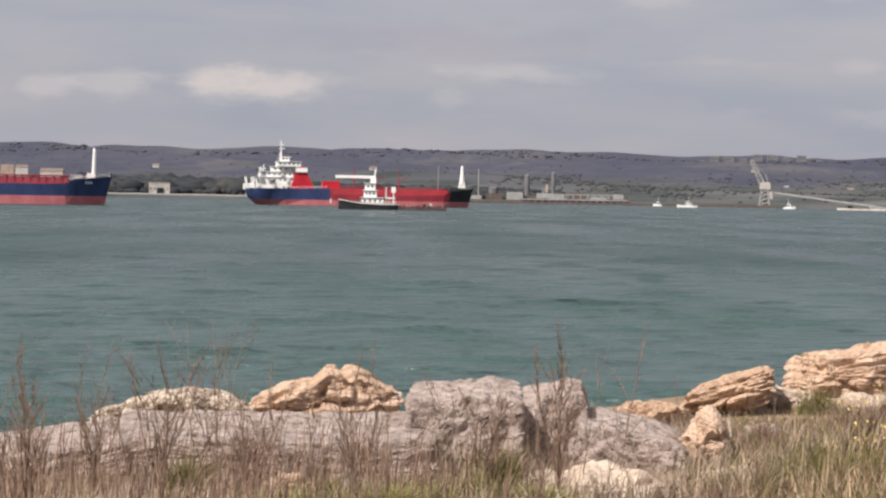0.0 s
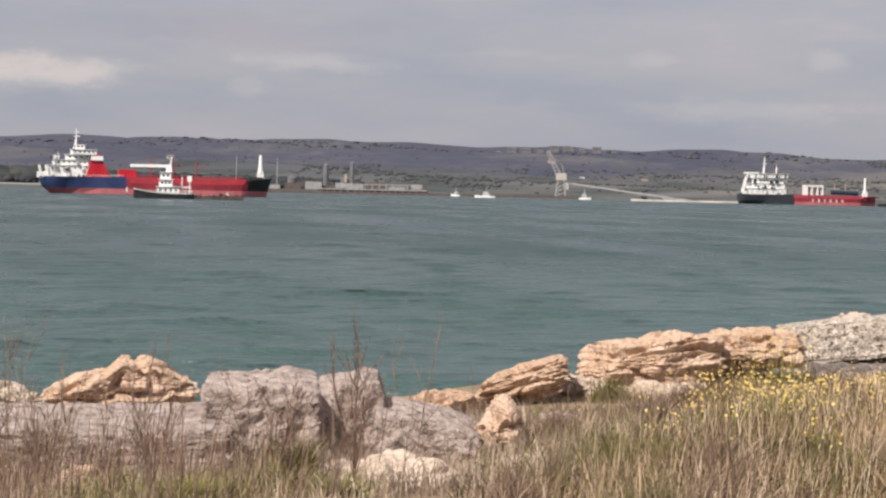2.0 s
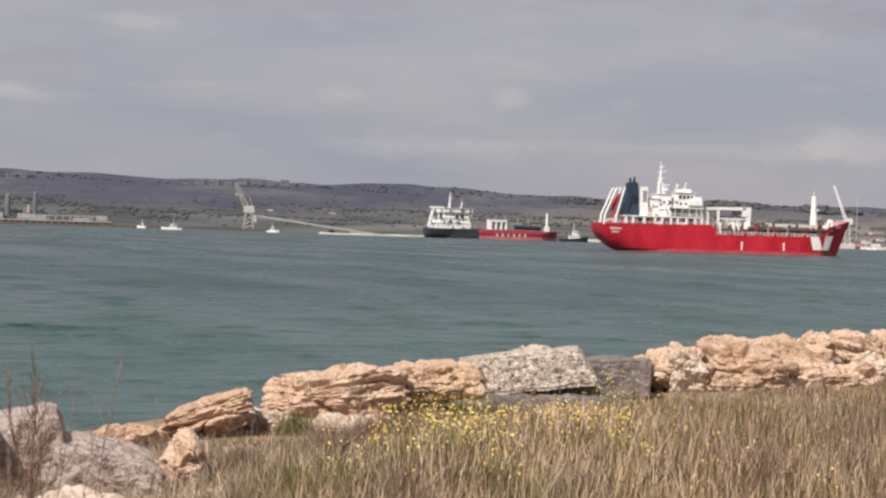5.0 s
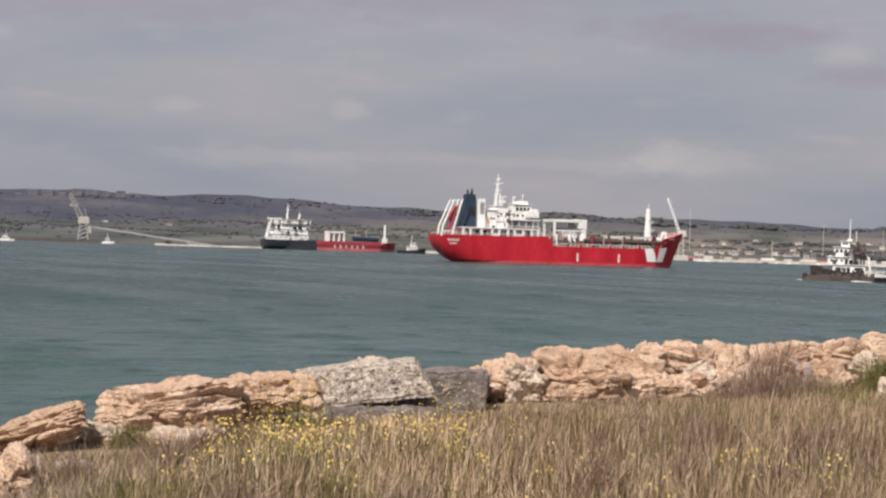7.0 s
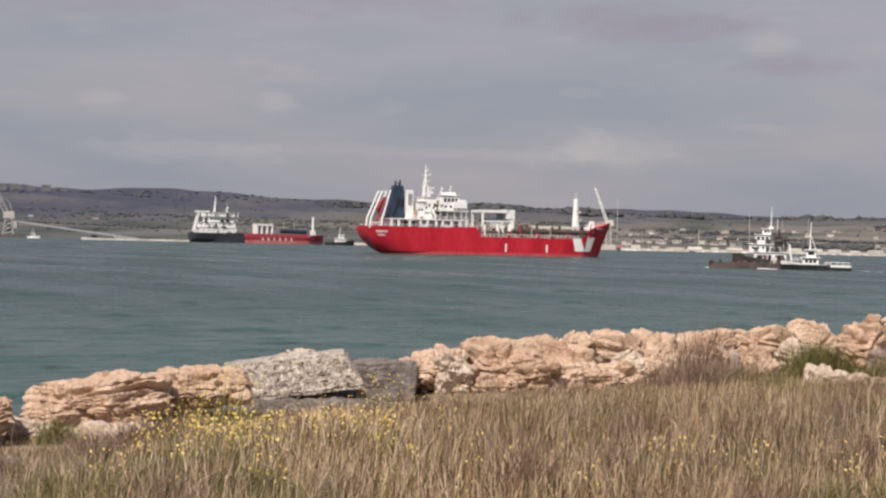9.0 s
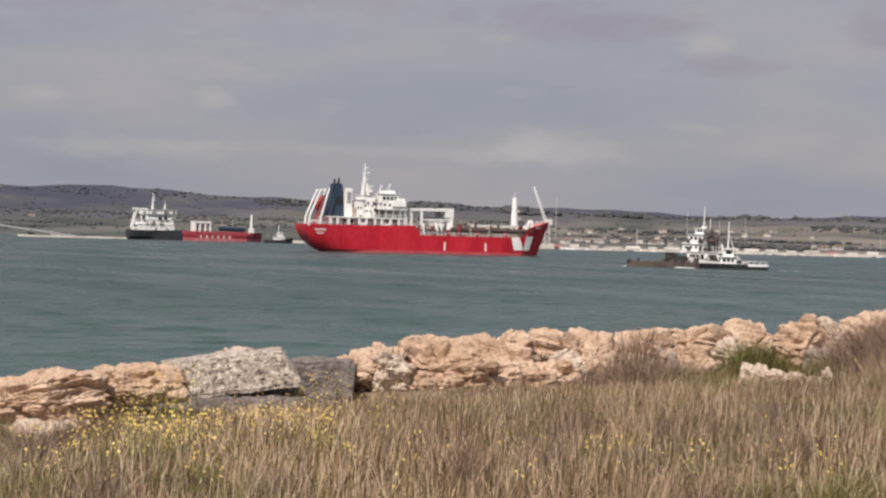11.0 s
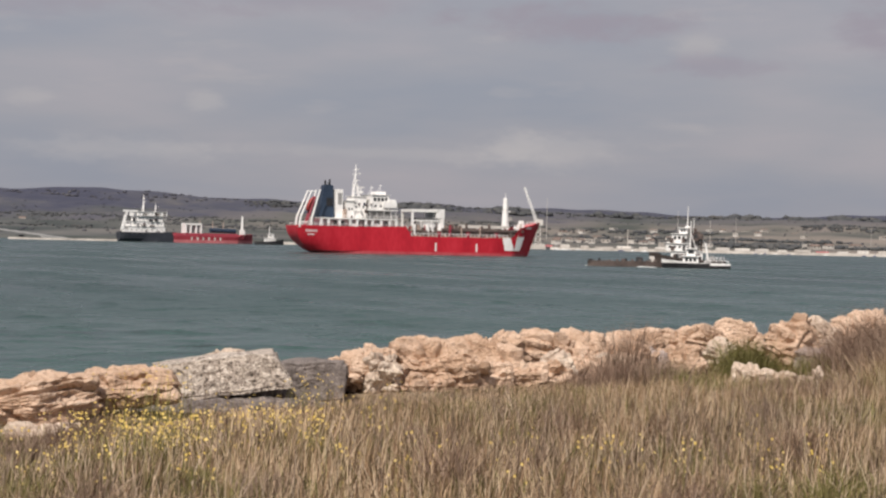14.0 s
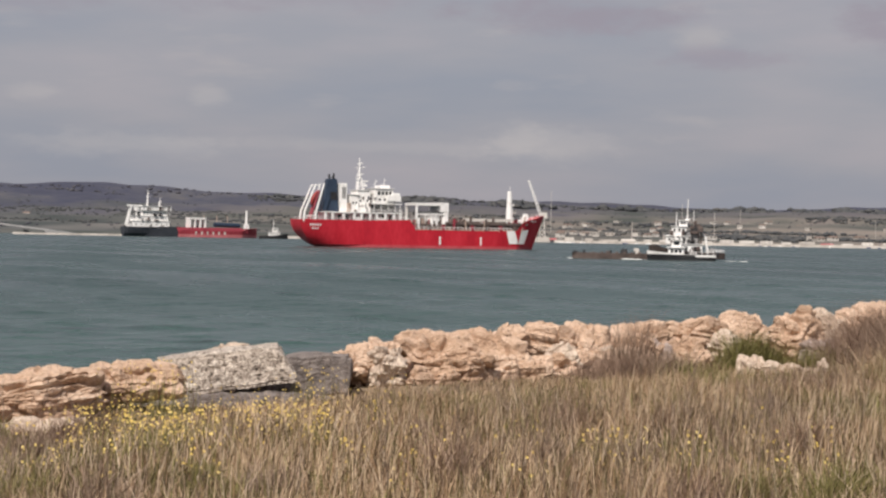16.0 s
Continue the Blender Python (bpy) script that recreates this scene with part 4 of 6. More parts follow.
def fan_bush(bearing, r, tall, spread, seed, material, label):
    """A leafless bush: many thin stems fanning out of one foot, each with side twigs."""
    rnd = random.Random(seed)
    bm = B()

    def shoot(p, d, length, thick, depth):
        for i in range(5):
            d = (d + Vector((rnd.uniform(-0.10, 0.10), rnd.uniform(-0.10, 0.10), 0.03))).normalized()
            q = p + d * length / 5
            tube(bm, p, q, thick * (1 - i * 0.15), thick * (0.85 - i * 0.15), 3)
            if depth and i > 0:
                for _ in range(2):
                    shoot(q, (d + Vector((rnd.uniform(-0.6, 0.6), rnd.uniform(-0.6, 0.6), rnd.uniform(0.1, 0.5)))).normalized(), length * rnd.uniform(0.18, 0.36), thick * 0.6, depth - 1)
            p = q

    tube(bm, (0, 0, -0.05), (0, 0, tall * 0.2), 0.010, 0.007, 6)
    for i in range(9):
        a = rnd.uniform(0, 2 * math.pi)
        shoot(Vector((0, 0, tall * rnd.uniform(0.02, 0.3))), Vector((math.cos(a) * spread, math.sin(a) * spread, 1)).normalized(), tall * rnd.uniform(0.5, 0.9), 0.0055, 1 if i % 2 else 2)
    ob = part("dry_bush", bm, material)
    x, y, _ = at(bearing, r)
    ob.matrix_basis = pose(x, y, float(ground_z(x, y)), 0, 0, seed * 40)
    tagged(ob, label, "bush", "dry bushes")


for _i, (_b, _r, _h, _w) in enumerate(((3.55, 12.0, 0.92, 0.30), (-8.2, 12.2, 0.80, 0.32), (-2.4, 12.2, 0.72, 0.22), (-12.0, 11.6, 0.92, 0.28), (-5.6, 12.0, 0.66, 0.3), (1.3, 12.4, 0.62, 0.3), (-10.0, 12.6, 0.66, 0.36))):
    fan_bush(_b, _r, _h, _w, 300 + _i, M_BUSH, "leafless brown bush with fanned twigs before the rocks")


def bush(bearing, r, w, h, material, label, seed, n, lean=0.6):
    rng = np.random.default_rng(seed)
    x0, y0, _ = at(bearing, r)
    x, y = x0 + rng.normal(0, w / 3.2, n), y0 + rng.normal(0, w / 4.5, n)
    hh = h * rng.uniform(0.5, 1.1, n) * np.exp(-((x - x0) / w) ** 2)
    blades("bush", x, y, hh, np.full(n, 0.007), lean, material, label, rng, "bush")


bush(30.0, 26.6, 0.75, 1.15, M_BUSH, "brown wind-bent bush before the rocks", 1, 210, 0.28)
bush(29.4, 26.4, 0.5, 0.95, M_SHRUB, "brown wind-bent bush before the rocks", 11, 150, 0.3)
bush(-1.6, 11.4, 0.5, 0.34, M_FRESH, "low leafy green shrub before the grey rocks", 301, 1500, 0.8)
bush(-0.5, 11.4, 0.3, 0.30, M_FRESH, "low leafy green shrub before the grey rocks", 302, 800, 0.8)
bush(1.9, 12.5, 0.14, 0.46, M_FRESH, "small green shrub among dry stalks", 303, 380, 0.5)
bush(3.1, 11.5, 0.25, 0.28, M_FRESH, "low leafy green shrub before the grey rocks", 304, 600, 0.8)
bush(-7.4, 12.6, 0.16, 0.42, M_FRESH, "small green shrub among dry stalks", 305, 300, 0.5)
bush(31.2, 26.6, 0.9, 0.6, M_GRASS, "brown wind-bent bush before the rocks", 6, 500)
bush(33.6, 28.5, 0.9, 0.5, M_GREEN, "low green bush among the rocks", 2, 700)
bush(36.8, 27.8, 1.2, 1.15, M_BUSH, "dense brown bush at the end of the wall", 3, 1100)
bush(38.5, 26.5, 1.7, 1.25, M_SHRUB, "dense brown bush at the end of the wall", 7, 1800)
bush(37.6, 25.5, 1.2, 0.75, M_GRASS, "dense brown bush at the end of the wall", 8, 1200)
bush(35.4, 28.0, 1.0, 0.55, M_GREEN, "low green bush among the rocks", 4, 800)
bush(39.0, 24.0, 2.0, 0.65, M_GREEN, "low green bush among the rocks", 5, 1500)
bush(36.5, 29.0, 1.1, 0.95, M_BUSH, "dark brown leaning bush over the wall", 41, 1500)
bush(37.7, 29.5, 1.6, 1.2, M_BUSH, "dark brown leaning bush over the wall", 42, 1800)
bush(39.3, 29.5, 1.6, 1.3, M_BUSH, "dark brown leaning bush over the wall", 43, 1500)
bush(33.3, 28.4, 0.8, 0.75, M_GREEN, "green bush growing from the wall", 44, 1100)
bush(30.8, 25.8, 1.2, 0.55, M_SHRUB, "pale brown scrub before the wall", 45, 900)
bush(31.4, 25.6, 1.0, 0.42, M_GREEN, "olive scrub before the wall", 49, 350)
bush(32.2, 24.5, 1.5, 0.45, M_GREEN, "olive scrub before the wall", 46, 450)
bush(29.4, 25.2, 1.1, 0.5, M_BUSH, "olive scrub before the wall", 47, 1000)
bush(35.2, 23.0, 2.0, 0.45, M_BUSH, "olive scrub before the wall", 48, 1500)
_rnd2 = random.Random(31)
for _i in range(44):
    _b, _r = _rnd2.uniform(8, 39), _rnd2.uniform(9, 19)
    bush(_b, _r, _rnd2.uniform(0.25, 0.6), _rnd2.uniform(0.28, 0.52), (M_BUSH, M_GREEN, M_SHRUB)[_i % 3], "low tangled shrub in the dry grass", 200 + _i, 320)


# ---- vessels ----
def hull_width(st, x, z):
    """Half breadth of a hull at x and z from its stations (x, half breadth at the deck, at the waterline, deck height)."""
    xs = [s[0] for s in st]
    bd, bw, zd = (float(np.interp(x, xs, [s[i] for s in st])) for i in (1, 2, 3))
    return bw + (bd - bw) * min(max(z / zd, 0), 1) ** (0.36 if x < st[-1][0] * 0.3 else 1.3)


def raked(x, f, L, counter, rake):
    """Stern and bow lean: lower rows draw in from both ends."""
    if x < 0.12 * L:
        x += counter * (1 - f) ** 2.3 * (1 - x / (0.12 * L))
    elif x > 0.86 * L:
        x -= rake * (1 - f) * (x - 0.86 * L) / (0.14 * L)
    return x


def loft(st, z_of, levels, ends=None):
    """Both sides of a hull between heights; z_of(level, deck) gives each row's height."""
    bm = B()
    rows = []
    for x, bd, bw, zd in st:
        row = []
        for lv in levels:
            z = z_of(lv, zd)
            f = min(max(z / zd, 0), 1)
            row.append((raked(x, f, *ends) if ends else x, bw + (bd - bw) * f ** (0.36 if x < st[-1][0] * 0.3 else 1.3), z))
        rows.append(row)
    for side in (-1, 1):
        vs = [[bm.verts.new((x, side * w, z)) for x, w, z in row] for row in rows]
        for a, b in zip(vs, vs[1:]):
            for i in range(len(levels) - 1):
                q = (a[i], b[i], b[i + 1], a[i + 1])
                bm.faces.new(q if side < 0 else q[::-1])
        if side < 0:
            first, last = vs[0], vs[-1]
        else:
            for mine, other in ((vs[0], first), (vs[-1], last)):
                for i in range(len(levels) - 1):
                    bm.faces.new((mine[i], other[i], other[i + 1], mine[i + 1]))
    bmesh.ops.remove_doubles(bm, verts=bm.verts[:], dist=0.001)
    bmesh.ops.recalc_face_normals(bm, faces=bm.faces[:])
    return bm


def hull(parent, st, upper, lower, split, deck_mat, upper_label="", bulwark=1.0, ends=None):
    if split > 0:
        part("boot_topping", loft(st, lambda lv, zd: lv, [-2.5, 0.0, split], ends), lower, parent, "faded red lower hull")
    lo = split if split > 0 else -2.5
    part("hull_side", loft(st, lambda lv, zd: lo + (zd - lo) * lv, [0.0, 0.14, 0.28, 0.42, 0.56, 0.7, 0.85, 1.0], ends), upper, parent, upper_label, True)
    bm = B()
    for (xa, ba, wa, za), (xb, bb, wb, zb) in zip(st, st[1:]):
        if xb - xa < 0.05:
            continue
        bm.faces.new([bm.verts.new(p) for p in ((xa, -ba + 0.1, za - bulwark), (xb, -bb + 0.1, zb - bulwark), (xb, bb - 0.1, zb - bulwark), (xa, ba - 0.1, za - bulwark))])
    bmesh.ops.remove_doubles(bm, verts=bm.verts[:], dist=0.001)
    part("deck", bm, deck_mat, parent)


def rail(parent, st, x0, x1, posts, height=1.1, material=None):
    for s in (-1, 1):
        bm = B()
        for i in range(posts):
            x = x0 + (x1 - x0) * i / (posts - 1)
            y, z = s * (hull_width(st, x, 99) - 0.25), float(np.interp(x, [q[0] for q in st], [q[3] for q in st]))
            tube(bm, (x, y, z - 0.3), (x, y, z + height), 0.06, n=4)
            if i:
                for k in (0.5, 1.0):
                    tube(bm, (px, py, pz + height * k), (x, y, z + height * k), 0.05, n=4)
            px, py, pz = x, y, z
        part("railing", bm, material or M_WHITE, parent, "thin pipe railing")


def windows(parent, x0, x1, y, z, n, w=0.8, h=0.9):
    bm = box(B(), -w / 2, w / 2, -0.06, 0.06, -h / 2, h / 2)
    me = mesh_of(bm, "window")
    me.materials.append(M_GLASS)
    for i in range(n):
        for s in (-1, 1):
            shared("window", me, parent, (x0 + (x1 - x0) * (i + 0.5) / n, s * (y + 0.02), z))


def aft_windows(parent, x, half, z, n, w=0.8, h=0.9):
    me = mesh_of(box(B(), -0.06, 0.06, -w / 2, w / 2, -h / 2, h / 2), "window")
    me.materials.append(M_GLASS)
    for i in range(n):
        shared("window", me, parent, (x, -half + 2 * half * (i + 0.5) / n, z))


def deckhouse(parent, x0, x1, half, z0, z1, n=0, material=None, name="deckhouse"):
    ob = part(name, box(B(), x0, x1, -half, half, z0, z1, 0.06, 0.12), material or M_WHITE, parent)
    lip = part("deck_edge", box(B(), x0 - 0.5, x1 + 0.5, -half - 0.5, half + 0.5, z1 - 0.02, z1 + 0.18), M_WHITE, ob)
    if n:
        windows(ob, x0 + 0.5, x1 - 0.5, half - 0.03, (z0 + z1) / 2 + 0.2, n)
    return ob, lip


def mast(parent, x, z0, z1, r, arms=((0.55, 2.0), (0.75, 1.4)), name="mast", y=0.0):
    bm = tube(B(), (x, y, z0), (x, y, z1), r, r * 0.4, 8)
    for k, w in arms:
        z = z0 + (z1 - z0) * k
        tube(bm, (x, y - w, z), (x, y + w, z), r * 0.35, n=6)
        tube(bm, (x - w * 0.7, y, z + 0.5), (x + w * 0.9, y, z + 0.5), r * 0.35, n=6)
        box(bm, x + w * 0.3, x + w, y - 0.3, y + 0.3, z + 0.5, z + 0.9)
    tube(bm, (x - 1.6, y, z0), (x, y, z0 + (z1 - z0) * 0.55), r * 0.4, n=6)
    return part(name, bm, M_WHITE, parent)


def bars(parent, st, x0, x1, z, h, n, material, gap=0.5, name="hull_marking"):
    """Plain bars along the hull's side, in place of lettering."""
    step = (x1 - x0) / n
    for i in range(n):
        xa = x0 + i * step
        xb = xa + step * (1 - gap)
        for s in (-1, 1):
            bm = B()
            vs = [bm.verts.new((x, s * (hull_width(st, x, zz) + 0.07), zz)) for x, zz in ((xa, z), (xb, z), (xb, z + h), (xa, z + h))]
            bm.faces.new(vs if s < 0 else vs[::-1])
            part(name, bm, material, parent)


def lifeboat(parent, x, y, z, tilt=0.0):
    bm = B()
    bmesh.ops.create_icosphere(bm, subdivisions=3, radius=1.0)
    for v in bm.verts:
        v.co = Vector((v.co.x * 3.2, v.co.y * 1.15, v.co.z * (1.2 if v.co.z > 0 else 0.9)))
    box(bm, -2.2, -0.6, -0.6, 0.6, 0.9, 1.7, 0.1)
    ob = part("lifeboat", bm, M_LIFEBOAT, parent, "dull red enclosed lifeboat", True)
    ob.matrix_basis = pose(x, y, z, 0, tilt, 0)


def tanker_stations(L, half, z_aft, z_low, z_bow, x_step, x_fc, rake=5.0, counter=4.0):
    return [(0.0, half * 0.62, half * 0.10, z_aft), (L * 0.02, half * 0.80, half * 0.35, z_aft), (L * 0.055, half * 0.93, half * 0.45, z_aft), (L * 0.11, half, half * 0.62, z_aft),
            (L * 0.17, half, half * 0.84, z_aft), (L * 0.25, half, half, z_aft), (x_step, half, half, z_aft + 0.5), (x_step + 2.2, half, half, z_low), (L * 0.72, half, half, z_low), (x_fc - 4, half * 0.96, half * 0.90, z_low + 0.3),
            (x_fc, half * 0.90, half * 0.70, z_low + (z_bow - z_low) * 0.62), (x_fc + (L - x_fc) * 0.5, half * 0.62, half * 0.34, z_low + (z_bow - z_low) * 0.8), (L - 2.5, half * 0.26, half * 0.05, z_bow - 0.3), (L, 0.15, 0.03, z_bow)]


SHORTEN = pose(12, 0, 0) @ Matrix.Diagonal((0.9, 1, 1, 1)) @ pose(-12, 0, 0)


def red_tanker():
    L, half = 118.0, 9.2
    st = tanker_stations(L, half, 11.6, 7.9, 15.4, 49.4, 104.5)
    st[:5] = [(0.0, half * 0.80, half * 0.06, 11.6), (L * 0.02, half * 0.90, half * 0.12, 11.6), (L * 0.055, half * 0.97, half * 0.26, 11.6), (L * 0.11, half, half * 0.52, 11.6), (L * 0.17, half, half * 0.82, 11.6)]
    x0, y0, _ = at(19.82, 826)
    ship = empty("tanker", (x0, y0, 0), RED_TURN, "bright red gas tanker with white superstructure and navy funnel, at anchor", "ship")
    hull(ship, st, M_RED, M_FADED, 1.1, M_REDDECK, "bright red hull sides", ends=(L, 9.0, 6.0))
    hull_parts = set(ship.children)
    # lower house set back behind a row of broad pillars
    part("deckhouse", box(B(), 12, 48, -5.4, 5.4, 10.2, 14.6), M_WHITE, ship)
    part("boat_deck", box(B(), 9.5, 49.4, -8.9, 8.9, 14.6, 15.1), M_WHITE, ship)
    me = mesh_of(box(B(), -0.55, 0.55, -0.3, 0.3, 0, 3.9), "pillar")
    me.materials.append(M_WHITE)
    for x in (10.4, 14.0, 19.6, 25.0, 28.6, 33.0, 36.4, 40.8, 45.2, 48.6):
        for s in (-1, 1):
            shared("pillar", me, ship, (x, s * 8.4, 10.7))
    for x0_, x1_ in ((25.2, 28.4), (36.6, 40.6)):
        part("side_plating", box(B(), x0_, x1_, -8.5, -8.2, 10.8, 12.6), M_WHITE, ship)
    windows(ship, 13, 47, 5.4, 12.9, 9, 1.9, 2.0)
    # funnel, raked aft, and casing
    bm = B()
    vs = [bm.verts.new(p) for p in ((10.9, -3.1, 15.1), (19.3, -3.1, 15.1), (19.3, 3.1, 15.1), (10.9, 3.1, 15.1), (14.0, -2.2, 29.3), (18.6, -2.2, 29.3), (18.6, 2.2, 29.3), (14.0, 2.2, 29.3))]
    fs = [bm.faces.new([vs[i] for i in q]) for q in ((3, 2, 1, 0), (4, 5, 6, 7), (0, 1, 5, 4), (1, 2, 6, 5), (2, 3, 7, 6), (3, 0, 4, 7))]
    bmesh.ops.bevel(bm, geom=list({ed for f in fs for ed in f.edges}), offset=0.3, segments=2, affect="EDGES")
    fn = part("funnel", bm, M_NAVY, ship, "navy funnel")
    part("funnel_mark", box(B(), 15.0, 18.2, -3.0, -2.86, 20.2, 23.6), M_BLACK, fn)
    bm = B()
    for dx, dy, h in ((14.9, -1, 1.7), (15.8, 0.8, 2.1), (16.9, -0.6, 1.3), (18.0, 0.9, 2.6)):
        tube(bm, (dx, dy, 29.0), (dx - 0.2, dy, 29.2 + h), 0.42, n=8)
    part("exhaust_pipes", bm, M_BLACK, fn)
    part("casing", box(B(), 19.4, 23.0, -4.2, 4.2, 15.1, 27.4, 0.05, 0.15), M_WHITE, ship)
    part("casing_panel", box(B(), 20.2, 22.2, -4.34, -4.15, 21.0, 25.8), M_STEEL, ship)
    part("vent_trunk", box(B(), 22.9, 24.4, -5.6, -3.0, 15.1, 19.0, 0.05, 0.1), M_PIPE, ship)
    # the tower block under the main mast
    deckhouse(ship, 24.4, 28.4, 5.0, 15.1, 22.6, 2)
    deckhouse(ship, 28.0, 34.6, 4.6, 15.1, 24.6, 3)
    bm = B()
    for sx in (27.6, 31.8):
        for sy in (-5.4, -2.0):
            tube(bm, (sx, sy, 15.1), (29.7 + (sx - 29.7) * 0.4, -2.6 + (sy + 3.7) * 0.4, 30.0), 0.4, 0.3, 6)
    for z, k in ((18.2, 0.9), (21.4, 0.75), (24.6, 0.62), (27.6, 0.5)):
        box(bm, 29.7 - 2.3 * k, 29.7 + 2.3 * k, -5.4 * k - 0.3, -1.4, z, z + 0.3)
        tube(bm, (29.7 - 2.1 * k, -5.2 * k, z), (29.7 + 2.0 * k, -4.4 * k, z + 2.9), 0.2, n=5)
    part("mast_tower", bm, M_WHITE, ship, "white lattice mast tower")
    mast(ship, 29.7, 29.0, 38.6, 0.45, ((0.2, 2.0), (0.5, 2.6), (0.7, 1.6)), y=-2.4)
    bm = box(B(), 31.4, 33.4, -3.4, -1.4, 26.2, 27.0)
    tube(bm, (32.4, -2.4, 24.6), (32.4, -2.4, 28.6), 0.3, n=6)
    box(bm, 30.6, 34.2, -2.8, -2.0, 28.4, 28.9)
    part("radar", bm, M_WHITE, ship)
    # promenade deck, its house coloured grey for the overhang's shade; then the bridge
    part("deckhouse", box(B(), 34.4, 46.8, -5.6, 5.6, 15.1, 18.9, 0.05), M_STEEL, ship)
    part("promenade_deck", box(B(), 33.4, 49.2, -9.0, 9.0, 18.6, 19.0), M_WHITE, ship)
    for x in (35.0, 38.6, 42.2, 45.8, 48.4):
        part("stanchion", tube(B(), (x, -8.4, 15.1), (x, -8.4, 18.7), 0.16, n=6), M_WHITE, ship)
    deckhouse(ship, 36.2, 45.2, 7.6, 19.0, 25.4, 0, name="bridge")
    windows(ship, 36.8, 44.6, 7.58, 23.5, 4, 1.3, 1.5)
    windows(ship, 36.8, 44.6, 7.58, 20.6, 3, 1.1, 1.1)
    part("bridge_wing", box(B(), 41.4, 48.6, -9.2, 9.2, 19.9, 22.4, 0.1, 0.15), M_WHITE, ship)
    part("wing_cab", box(B(), 43.6, 48.2, -9.0, -5.6, 22.3, 23.6, 0.2, 0.15), M_WHITE, ship)
    part("monkey_island", box(B(), 40.4, 45.0, -4.0, 4.0, 25.5, 27.0, 0.2, 0.1), M_WHITE, ship)
    mast(ship, 37.6, 25.4, 29.6, 0.2, ((0.6, 1.0),), "aerial", -3.0)
    mast(ship, 42.6, 26.8, 30.2, 0.14, ((0.6, 0.7),), "aerial", -2.0)
    bm = B()
    for z, xa, xb in ((15.1, 20.0, 49.0), (19.0, 34.0, 49.0)):
        for i in range(11):
            x = xa + (xb - xa) * i / 10
            tube(bm, (x, -8.7, z), (x, -8.7, z + 1.1), 0.07, n=4)
        tube(bm, (xa, -8.7, z + 1.1), (xb, -8.7, z + 1.1), 0.07, n=4)
        tube(bm, (xa, -8.7, z + 0.6), (xb, -8.7, z + 0.6), 0.05, n=4)
    part("upper_railing", bm, M_WHITE, ship)
    for ob in set(ship.children) - hull_parts:      # the house takes up nine tenths of the deck's length
        ob.matrix_basis = SHORTEN @ ob.matrix_basis
    # stern boat launch ramp
    for y in (-7.4, -2.2):
        bm = tube(B(), (1.2, y, 10.8), (1.6, y, 15.0), 0.5, 0.5, 6)
        tube(bm, (1.6, y, 15.0), (6.4, y, 26.4), 0.48, 0.36, 6)
        tube(bm, (6.4, y, 26.4), (7.6, y, 26.0), 0.3, n=6)
        part("davit", bm, M_WHITE, ship, "white slanted boat davit")
        bm = tube(B(), (6.4, y, 10.8), (6.6, y, 14.5), 0.5, 0.5, 6)
        tube(bm, (6.6, y, 14.5), (10.2, y, 27.0), 0.45, 0.36, 6)
        tube(bm, (3.2, y, 13.0), (6.4, y, 13.4), 0.25, n=6)
        part("davit", bm, M_WHITE, ship, "white slanted boat davit")
    lifeboat(ship, 6.6, -4.8, 20.6, -66)
    part("launch_ramp", tube(tube(B(), (4.4, -5.8, 11), (8.6, -5.8, 24), 0.5, n=6), (4.4, -3.6, 11), (8.6, -3.6, 24), 0.5, n=6), M_REDDECK, ship, "dull red launching rails")
    rail(ship, st, 2, 50, 26)
    # midship cargo frame and pipework
    bm = B()
    for x in (53.4, 67.8):
        for y in (-6, 6):
            box(bm, x - 0.45, x + 0.45, y - 0.4, y + 0.4, 6.2, 19.4)
    for x in (57.5, 62.5):
        box(bm, x - 0.2, x + 0.2, -6.2, -5.8, 6.2, 15.0)
    box(bm, 52.8, 66.0, -6.5, 6.5, 18.6, 19.8)
    box(bm, 64.6, 68.4, -6.5, 6.5, 16.0, 20.0)
    box(bm, 53.4, 68, -6.3, -5.9, 14.6, 15.1)
    part("manifold_frame", bm, M_WHITE, ship, "white cargo manifold frame")
    part("manifold_house", box(B(), 55.5, 65.5, -4.5, 4.5, 6.2, 16.0, 0.2, 0.2), M_STEEL, ship)
    part("derrick_house", box(B(), 58.5, 64.5, -5.6, -4.4, 11.8, 14.2, 0.2, 0.2), M_WHITE, ship)
    bm = B()
    tube(bm, (67.0, -5, 8), (67.0, -5, 16.5), 1.2, 1.2, 12)
    tube(bm, (60.6, -6.2, 9), (60.6, -6.2, 13.4), 0.8, 0.8, 10)
    part("vent_tower", bm, M_WHITE, ship)
    for i, (y, z) in enumerate(((-7.5, 8.2), (-6.6, 8.9), (-5.6, 9.6), (-4.4, 10.6), (-3, 11.4), (3, 10.5), (5.5, 9.2))):
        part("deck_pipe", tube(B(), (50, y, z), (101, y, z), 0.38, n=8), M_RUST if i % 2 else M_PIPE, ship)
    bm = B()
    me = mesh_of(tube(tube(B(), (0, -7.6, 5.9), (0, -7.6, 9.3), 0.18, n=5), (0, -7.6, 9.2), (0, -4, 11.8), 0.2, n=5), "pipe_support")
    me.materials.append(M_RUST)
    for i in range(22):
        shared("pipe_support", me, ship, (51 + i * 2.3, 0, 0))
        if i % 3 == 0:
            part("valve_box", box(B(), 51 + i * 2.3, 52.3 + i * 2.3, -8.2, -6.2, 5.9, 10.2), M_RUST if i % 2 else M_REDDECK, ship)
